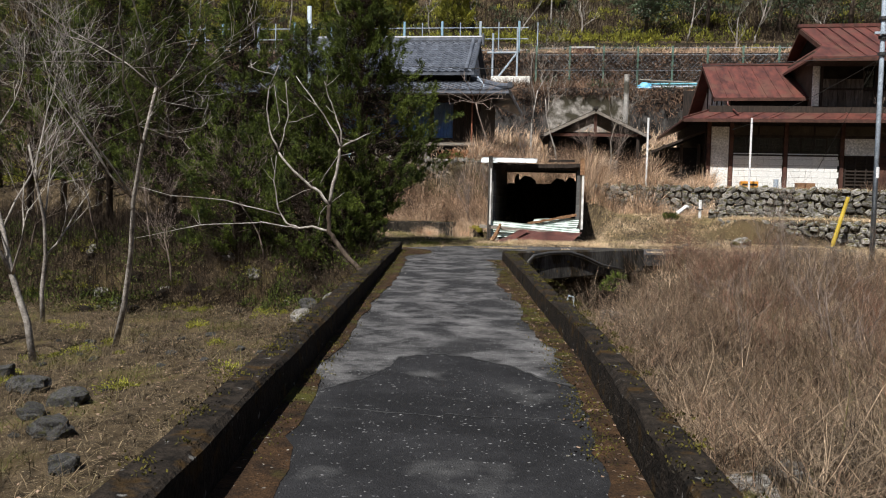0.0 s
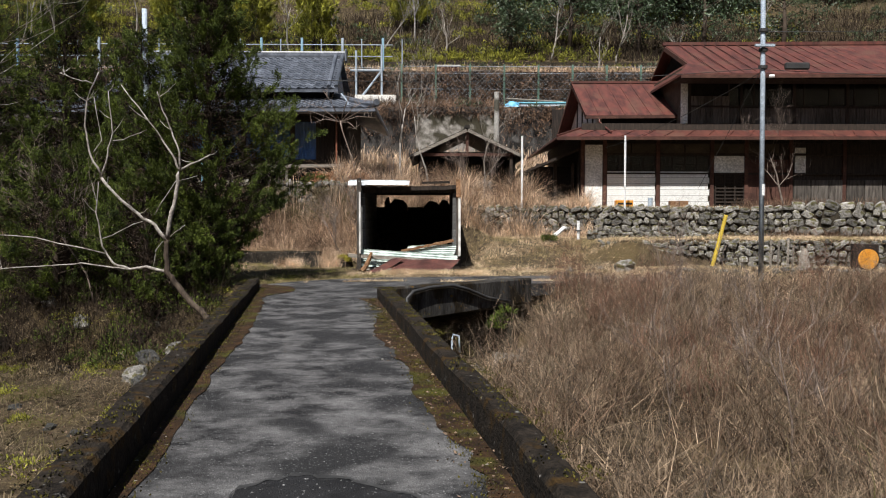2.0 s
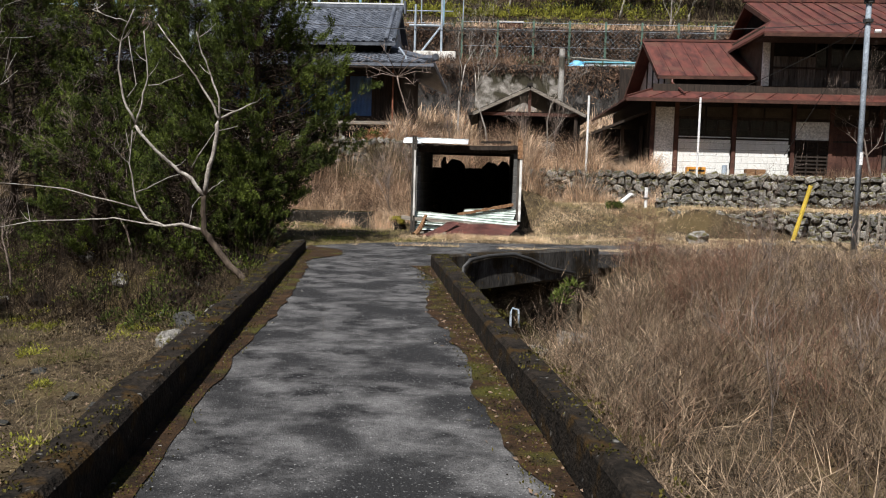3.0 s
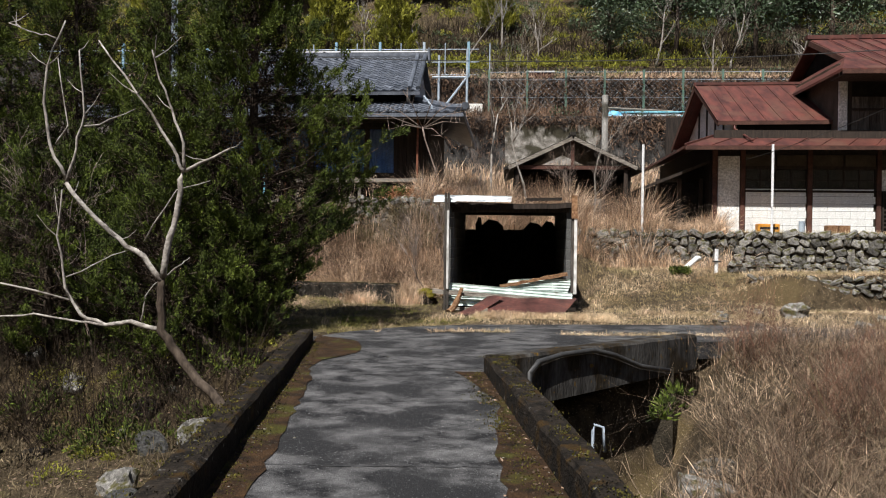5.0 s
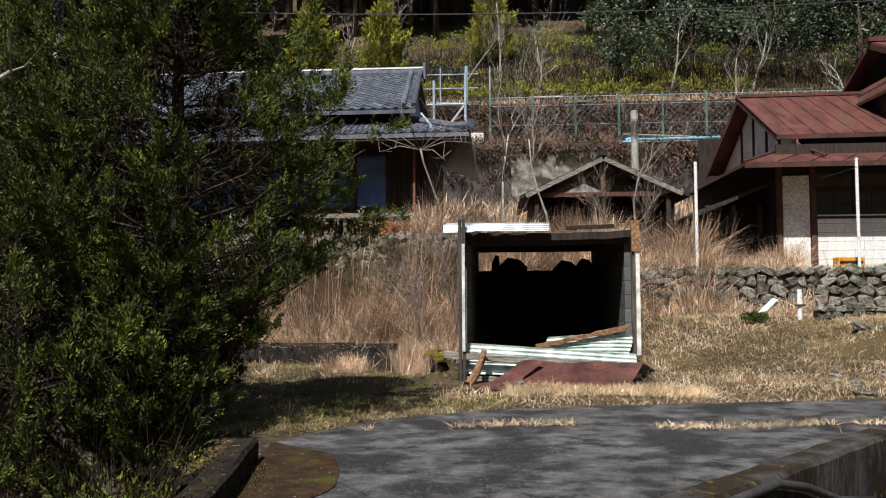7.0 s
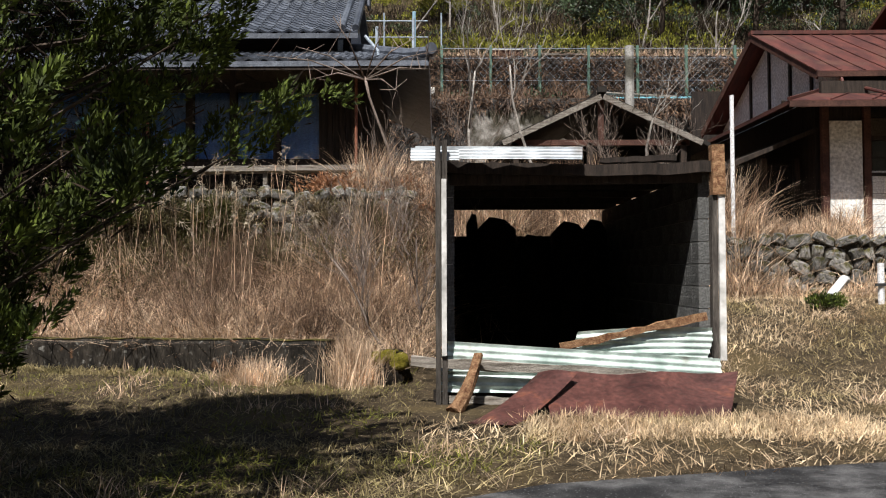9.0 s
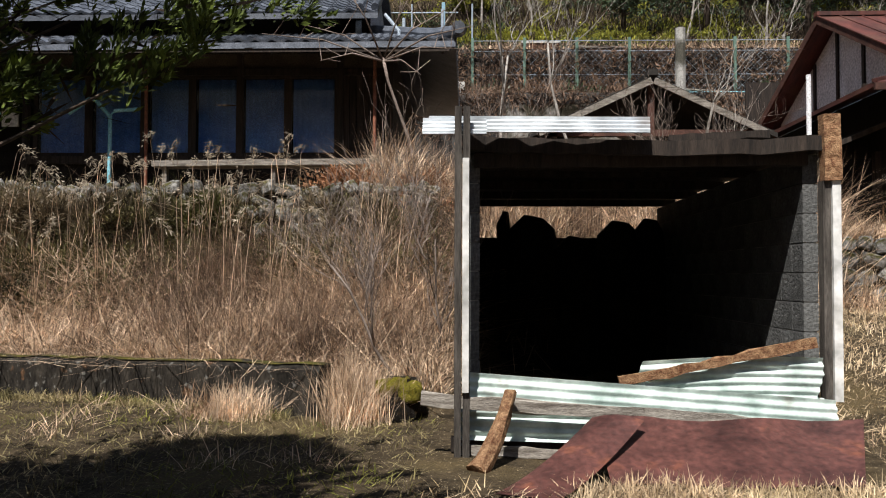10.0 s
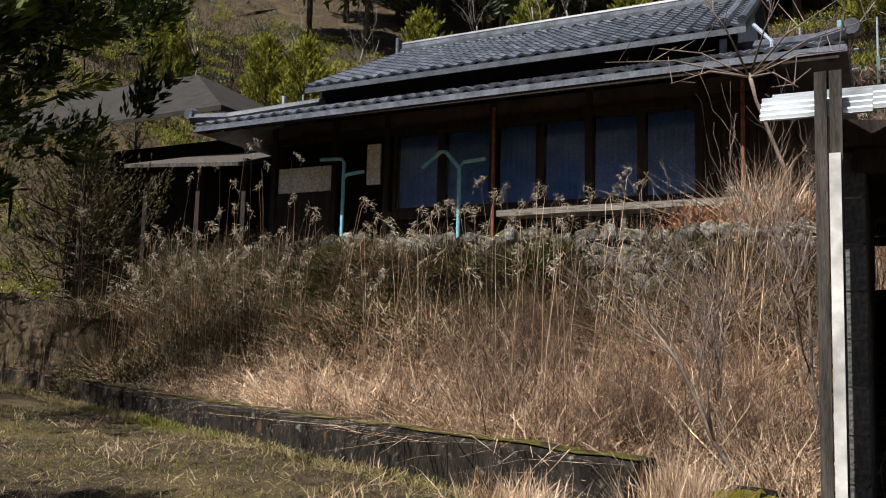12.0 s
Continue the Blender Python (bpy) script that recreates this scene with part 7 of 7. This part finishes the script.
def conifer(base, height, radius, seed, label, group="", lean=(0, 0), n_limb=90, sprays=16, mat="conifer", leaf=(0.05, 0.11), low=0.05, category="conifer", bare_low=0.25, dense=26, fall=0.75, inner=1.0):
    """An evergreen with upswept limbs, each ending in tufts of upright sprays."""
    rnd = random.Random(seed)
    rg = np.random.default_rng(seed)
    t = thing("conifer", label, category, group, at=base)
    top = Vector((lean[0] * height, lean[1] * height, height))
    part("trunk", Geo().tube([(0, 0, -0.2), tuple(top * 0.4), tuple(top * 0.8), tuple(top)], [radius * 0.055, radius * 0.04, radius * 0.02, 0.008], 8), "darkbark", t, smooth=True)
    g, P, D = Geo(), [], []
    for i in range(n_limb):
        s = low + (1 - low) * (i + rnd.random()) / n_limb
        a = i * 2.399 + rnd.uniform(-0.4, 0.4)
        reach = radius * (1.0 - s) ** fall * rnd.uniform(0.65, 1.12) * (0.75 + 0.25 * min(1, s * 5)) + 0.08
        p = top * s
        q = p + Vector((math.cos(a) * reach * 0.55, math.sin(a) * reach * 0.55, reach * rnd.uniform(0.0, 0.25)))
        e = p + Vector((math.cos(a) * reach, math.sin(a) * reach, reach * rnd.uniform(0.5, 1.0)))
        g.tube([p, q, e], [0.018 + 0.012 * (1 - s), 0.012, 0.004], 4, False)
        for k in range(3):
            b = p.lerp(q, rnd.uniform(0.3, 1))
            g.tube([b, b + Vector([rnd.gauss(0, 0.25) for _ in range(3)])], [0.006, 0.002], 3, False)
        for k in range(max(3, int(sprays * (0.35 + 0.65 * reach / radius)))):
            f = rnd.uniform(bare_low * (1.6 - s), 1.08) ** 0.8
            c = (p.lerp(q, f / 0.5) if f < 0.5 else q.lerp(e, (f - 0.5) / 0.5)) + Vector([rnd.gauss(0, 0.06 + 0.055 * reach) for _ in range(3)])
            out = Vector((math.cos(a), math.sin(a), 0)) * 0.5 + Vector((rnd.gauss(0, 0.3), rnd.gauss(0, 0.3), 1.0))
            out.normalize()
            l = rnd.uniform(0.22, 0.55)
            m = dense
            u = rg.random(m) ** 0.8
            P.append(np.array(c) + np.outer(u * l, np.array(out)) + rg.normal(0, 0.05, (m, 3)) * (1.08 - u[:, None]))
            D.append(np.array(out) * 0.9 + rg.normal(0, 0.45, (m, 3)) * (1.15 - u[:, None]))
    part("limb", g, "darkbark", t, kind="stuff")
    m = int(6000 * inner * (radius / 2) * (height / 6))
    si = rg.uniform(low * 0.8, 0.97, m)
    ai, ri = rg.uniform(0, 6.28, m), radius * (1 - si) ** fall * rg.uniform(0.05, 0.62, m) ** 0.7
    Pi = np.column_stack([np.cos(ai) * ri, np.sin(ai) * ri, si * height + ri * 0.45])
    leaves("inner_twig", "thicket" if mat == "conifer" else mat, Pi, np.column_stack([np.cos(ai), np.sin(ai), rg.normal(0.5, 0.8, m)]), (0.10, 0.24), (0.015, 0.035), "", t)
    leaves("foliage", mat, np.concatenate(P), np.concatenate(D), leaf, (leaf[0] * 0.22, leaf[1] * 0.24), "", t)
    return t


def upswept_conifer(base, height, profile, seed, label, group="", lean=(0, 0), limbs=80, boughs=4, plumes=6, dense=40, inner=1.0, mat="conifer", leaf=(0.028, 0.056)):
    """A conifer of upswept limbs with plump flame-shaped sprays; profile: reach of the crown at heights from 0 to 1."""
    rnd = random.Random(seed)
    rg = np.random.default_rng(seed)
    t = thing("conifer", label, "conifer", group, at=base)
    wide = max(r for _, r in profile)
    lo = profile[0][0]
    top = Vector((lean[0] * height, lean[1] * height, height))
    part("trunk", Geo().tube([(0, 0, -0.3), tuple(top * 0.4), tuple(top * 0.8), tuple(top)], [0.05 + wide * 0.03, 0.04 + wide * 0.02, 0.03, 0.008], 8), "darkbark", t, smooth=True)
    g, C, B, L, IC, ID = Geo(), [], [], [], [], []
    for i in range(limbs):
        s = lo + (1 - lo) * ((i + rnd.random()) / limbs) ** 1.0
        a = i * 2.399 + rnd.uniform(-0.4, 0.4)
        reach = float(np.interp(s, [q[0] for q in profile], [q[1] for q in profile])) * rnd.uniform(0.62, 1.10)
        out = Vector((math.cos(a), math.sin(a), 0))
        p = top * max(0.02, s - 0.30 * reach / height)
        e = top * s + out * reach + Vector((0, 0, 0.12 * reach))
        q = p.lerp(e, 0.55) + Vector((0, 0, -0.10 * reach))
        g.tube([p, q, e], [0.012 + 0.012 * reach / wide, 0.010, 0.004], 4, False)
        for k in range(max(2, int(round(boughs * (0.4 + 0.6 * reach / wide))))):
            f = 1.0 if k == 0 else rnd.uniform(0.35, 1.0) ** 0.7
            c = (p.lerp(q, f / 0.55) if f < 0.55 else q.lerp(e, (f - 0.55) / 0.45)) + Vector([rnd.gauss(0, 0.04 + 0.06 * reach) for _ in range(3)])
            C.append(c)
            b = out * rnd.uniform(0.5, 1.0) + Vector((rnd.gauss(0, 0.35), rnd.gauss(0, 0.35), rnd.uniform(0.35, 1.0)))
            B.append(b.normalized())
            L.append(rnd.uniform(0.24, 0.52) * (0.6 + 0.4 * min(1, reach)))
            IC += [c + Vector([rnd.gauss(0, 0.08) for _ in range(3)]) - out * rnd.uniform(0.1, 0.5) * reach for _ in range(6)]
            ID += [out * 0.6 + Vector([rnd.gauss(0, 0.5) for _ in range(3)]) for _ in range(6)]
    part("limb", g, "darkbark", t, kind="stuff")
    C, B, L = np.array(C), np.array(B), np.array(L)
    n = len(C)
    # plumes along each bough
    u = rg.random((n, plumes)) ** 0.8
    S = C[:, None] + B[:, None] * (L[:, None] * u)[..., None] + rg.normal(0, 0.025, (n, plumes, 3))
    D = B[:, None] + rg.normal(0, 0.42, (n, plumes, 3)) + np.array([0, 0, 0.55])
    D /= np.linalg.norm(D, axis=2, keepdims=True)
    pl = (rg.uniform(0.10, 0.24, (n, plumes)) * (1.15 - 0.5 * u)).reshape(-1)
    S, D = S.reshape(-1, 3), D.reshape(-1, 3)
    m = len(S)
    v = rg.random((m, dense)) ** 0.9
    rad = rg.normal(0, 1, (m, dense, 3))
    rad -= (rad * D[:, None]).sum(2, keepdims=True) * D[:, None]
    rad /= np.linalg.norm(rad, axis=2, keepdims=True)
    P = S[:, None] + D[:, None] * (pl[:, None] * v)[..., None] + rad * (0.036 * (1.05 - v) ** 0.7 * rg.uniform(0.3, 1, (m, dense)))[..., None]
    DD = D[:, None] + rad * 0.55
    leaves("foliage", mat, P.reshape(-1, 3), DD.reshape(-1, 3), leaf, (leaf[0] * 0.34, leaf[1] * 0.30), "", t)
    # inner twigs, dark enough to paint the crown's shaded core
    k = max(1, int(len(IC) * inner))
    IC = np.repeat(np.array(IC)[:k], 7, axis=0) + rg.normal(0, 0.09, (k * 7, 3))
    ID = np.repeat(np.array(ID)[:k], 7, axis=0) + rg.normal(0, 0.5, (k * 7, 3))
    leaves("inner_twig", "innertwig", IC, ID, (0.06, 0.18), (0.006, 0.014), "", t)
    return t


G_ = "conifers beside the bridge"
upswept_conifer((-2.9, 12.3, -0.2), 6.45, [(0.08, 0.35), (0.18, 0.9), (0.24, 1.5), (0.30, 1.85), (0.43, 2.08), (0.52, 1.70), (0.60, 1.1), (0.75, 0.66), (1.0, 0.06)], 1, "dense dark green conifer with upswept sprays at the bridge end", G_, (0.0, 0.0), 170, 8, 8, 38)
upswept_conifer((-2.75, 11.2, -0.4), 1.9, [(0.1, 0.4), (0.5, 0.5), (1.0, 0.12)], 10, "low bushy dark conifer at the bridge end", G_, (0.0, 0.0), 60, 5, 7, 36)
upswept_conifer((-3.7, 10.9, -0.5), 2.5, [(0.05, 0.8), (0.5, 0.95), (1.0, 0.2)], 21, "low bushy dark conifer above the bank", G_, (0.0, 0.0), 60, 5, 7, 34)
upswept_conifer((-5.4, 11.0, -0.5), 2.9, [(0.05, 0.8), (0.5, 1.0), (1.0, 0.2)], 22, "low bushy dark conifer above the bank", G_, (0.0, 0.0), 60, 5, 7, 30)
upswept_conifer((-4.1, 12.2, -0.3), 5.1, [(0.1, 0.9), (0.35, 1.15), (0.7, 0.55), (1.0, 0.08)], 2, "many-stemmed dark conifer above the bank", G_, (-0.02, 0), 84, 6, 7, 30)
upswept_conifer((-4.8, 12.9, -0.1), 5.0, [(0.15, 0.7), (0.5, 0.75), (0.8, 0.35), (1.0, 0.06)], 3, "tall thin dark conifer above the bank", G_, (0.0, 0), 70, 4, 6, 30)
upswept_conifer((-5.9, 12.6, -0.2), 6.1, [(0.2, 0.9), (0.5, 1.1), (0.75, 0.7), (1.0, 0.07)], 4, "dark conifer with brown inner twigs", G_, (0.0, 0), 92, 6, 7, 30)
upswept_conifer((-7.4, 11.9, -0.2), 6.2, [(0.2, 1.0), (0.5, 1.25), (0.8, 0.6), (1.0, 0.07)], 5, "dark conifer with brown inner twigs", G_, (-0.02, 0), 86, 6, 7, 30)
upswept_conifer((-9.2, 12.4, -0.2), 6.8, [(0.2, 1.1), (0.5, 1.4), (0.8, 0.7), (1.0, 0.07)], 6, "dark conifer with brown inner twigs", G_, (0, 0), 86, 6, 7, 30)
upswept_conifer((-11.6, 12.8, -0.1), 7.2, [(0.2, 1.3), (0.5, 1.6), (0.8, 0.8), (1.0, 0.07)], 8, "dark conifer with brown inner twigs", G_, (0, 0), 86, 6, 7, 30)
upswept_conifer((-9.9, 17.2, 0.0), 8.2, [(0.40, 1.0), (0.5, 2.0), (0.75, 1.5), (1.0, 0.07)], 7, "dark conifer with a bare lower trunk in the yard", G_, (0.0, 0), 80, 5, 6, 30)
upswept_conifer((-13.2, 18.6, 0.0), 8.0, [(0.3, 1.6), (0.5, 2.2), (0.8, 1.0), (1.0, 0.07)], 11, "dark conifer beyond the yard", G_, (0, 0), 80, 4, 6, 30)
upswept_conifer((-16.0, 21.0, 0.2), 8.5, [(0.2, 1.6), (0.5, 2.4), (0.8, 1.0), (1.0, 0.07)], 12, "dark conifer beyond the yard", G_, (0, 0), 80, 4, 6, 30)
upswept_conifer((-18.0, 17.0, 0.0), 8.5, [(0.2, 1.6), (0.5, 2.4), (0.8, 1.0), (1.0, 0.07)], 13, "dark conifer beyond the yard", G_, (0, 0), 70, 4, 6, 30)
upswept_conifer((-20.0, 23.0, 0.5), 7.5, [(0.2, 1.6), (0.5, 2.4), (0.8, 1.0), (1.0, 0.07)], 14, "dark conifer beyond the yard", G_, (0, 0), 70, 4, 6, 30)
conifer((-13.2, 22.6, ground_z(-13.2, 22.6)), 3.4, 1.8, 15, "broad olive bush below an old house", "", (0, 0), 60, 12, "oliveshrub", (0.04, 0.1), category="bush")
for x_, y_, k_ in ((-21.0, 19.5, 31), (-23.5, 26.0, 32), (-26.0, 22.0, 33), (-21.5, 31.0, 34)):
    upswept_conifer((x_, y_, ground_z(x_, y_)), 8.5, [(0.1, 1.6), (0.5, 2.3), (0.8, 1.1), (1.0, 0.07)], k_, "dark conifer beyond the yard", G_, (0, 0), 60, 4, 6, 24)
# brown twiggy thicket under and before the conifers
for i, (x, y, h) in enumerate(((-3.4, 11.0, 2.2), (-4.6, 10.8, 2.6), (-5.9, 11.1, 2.8), (-7.2, 10.9, 2.8), (-8.6, 11.0, 3.0), (-10.2, 10.8, 3.0), (-6.5, 10.2, 2.2), (-12, 11.5, 3.2))):
    bare_tree("shrub", "dense leafless brown thicket under the conifers", (x, y, ground_z(x, y)), h, 80 + i, "twig", 0.025, 0.85, 4, (rnd.uniform(-.2, .2), -0.1), 4, "thicket under the conifers", "shrub", 0.35)

# hillside trees
def broadleaf(base, height, radius, seed, label, group):
    rnd = random.Random(seed)
    rg = np.random.default_rng(seed)
    t = thing("evergreen_tree", label, "tree", group, at=base)
    part("trunk", Geo().tube([(0, 0, -0.3), (0.1, 0, height * 0.35), (0, 0.1, height * 0.85)], [radius * 0.07, radius * 0.05, 0.02], 7), "darkbark", t, smooth=True)
    g, P, D = Geo(), [], []
    for i in range(26):
        a, s = rnd.uniform(0, 6.28), rnd.uniform(0.3, 0.95)
        rr = radius * (1 - abs(s - 0.55) ** 1.3) * rnd.uniform(0.5, 1.0)
        c = Vector((math.cos(a) * rr, math.sin(a) * rr, height * s + rnd.uniform(-0.3, 0.3)))
        g.tube([(0, 0, height * s * 0.75), tuple(c)], [0.03, 0.008], 4, False)
        m = 150
        d = rg.normal(0, 1, (m, 3))
        d /= np.linalg.norm(d, axis=1, keepdims=True)
        P.append(np.array(c) + d * radius * 0.36 * rg.uniform(0.5, 1.1, (m, 1)) * [1, 1, 0.7])
        D.append(d + rg.normal(0, 0.6, (m, 3)))
    part("limb", g, "darkbark", t, kind="stuff")
    leaves("crown", "evergreen", np.concatenate(P), np.concatenate(D), (0.12, 0.26), (0.05, 0.10), "", t)
    return t


for i, (x, y, h, r) in enumerate(((6.0, 43.5, 4.4, 1.8), (9.6, 44.5, 5.4, 2.2), (13.5, 44.0, 5.0, 2.2), (17.5, 44.5, 6.0, 2.4), (22, 44, 6, 2.5))):
    broadleaf((x, y, ground_z(x, y)), h, r, 100 + i, "rounded dark evergreen tree on the hillside", "evergreen trees on the hillside")
for i, (x, y, h) in enumerate(((-6.5, 43, 5), (-1.5, 42.8, 4.5), (2.4, 43.2, 4.0), (8.2, 42.2, 4.6), (11.8, 42, 4.8), (10.4, 40.2, 3.6), (-11, 44, 6), (15.6, 41.5, 4.0), (-16, 45, 6), (20, 42, 5), (-4, 46, 7), (0.5, 47, 7), (-21, 43, 6), (-26, 46, 7), (-31, 43, 6), (-13, 47, 7), (-36, 46, 7))):
    bare_tree("bare_tree", "leafless grey tree on the hillside", (x, y, ground_z(x, y)), h, 120 + i, "bark", 0.06, 0.6, 3, (rnd.uniform(-.15, .15), 0), 4, "leafless trees on the hillside")
b1 = conifer((-9.5, 47, ground_z(-9.5, 47)), 4.2, 1.6, 31, "feathery yellow-green young tree on the hillside", "yellow-green trees on the hillside", (0, 0), 50, 10, "scrub", (0.15, 0.35), category="tree")
for x, y in ((-5.5, 45.5), (-15, 49), (-20, 47), (0.0, 50), (-24, 43), (-29, 46), (-34, 44)):
    ob = copy_thing(b1, Matrix.Translation((x, y, ground_z(x, y))))
# cedar forest above
def cedar(seed, h):
    rg = np.random.default_rng(seed)
    rnd = random.Random(seed)
    t = thing("cedar", "tall straight cedar with a bare trunk in the forest", "tree", "cedar forest", at=(0, 0, 0))
    part("trunk", Geo().tube([(0, 0, -1), (0, 0, h * 0.5), (0, 0, h)], [0.24, 0.17, 0.03], 7), "darkbark", t, smooth=True)
    m = 3200
    s = rg.uniform(0.34, 1.0, m)
    a = rg.uniform(0, 6.28, m)
    r = (1 - s) * 3.6 * rg.uniform(0.3, 1.05, m) + 0.2
    P = np.column_stack([np.cos(a) * r, np.sin(a) * r, s * h - r * 0.25])
    D = np.column_stack([np.cos(a), np.sin(a), rg.uniform(-0.8, 0.3, m)])
    leaves("foliage", "evergreen", P, D, (0.5, 1.1), (0.15, 0.35), "", t)
    return t


c1, c2 = cedar(1, 17), cedar(2, 14)
rnd = random.Random(55)
spots = []
for i in range(150):
    x = rnd.uniform(-42, 46)
    y = rnd.uniform(54, 84)
    if x < 2:
        y += 4
    spots.append((x, y))
for i, (x, y) in enumerate(spots):
    src_t = c1 if i % 2 else c2
    m = Matrix.Translation((x, y, ground_z(x, y))) @ Matrix.Rotation(rnd.uniform(0, 6.28), 4, "Z")
    if i < 2:
        src_t.matrix_basis = m
    else:
        copy_thing(src_t, m)

for o in list(bpy.data.objects):
    if o.type == "MESH" and o.data.materials and o.data.materials[0] == glass:
        o.visible_shadow = False


# ---- roof tiles ----
for ob, g, pieces in tile_jobs:
    part("tiling", g, "tile", ob, kind="stuff")
    for vs, fs, o in pieces:
        me = bpy.data.meshes.new("tile")
        me.from_pydata([tuple(v) for v in vs], [], fs)
        me.materials.append(M["tile"])
        t_ob = new("tile", me)
        t_ob.parent, t_ob.location = ob, o
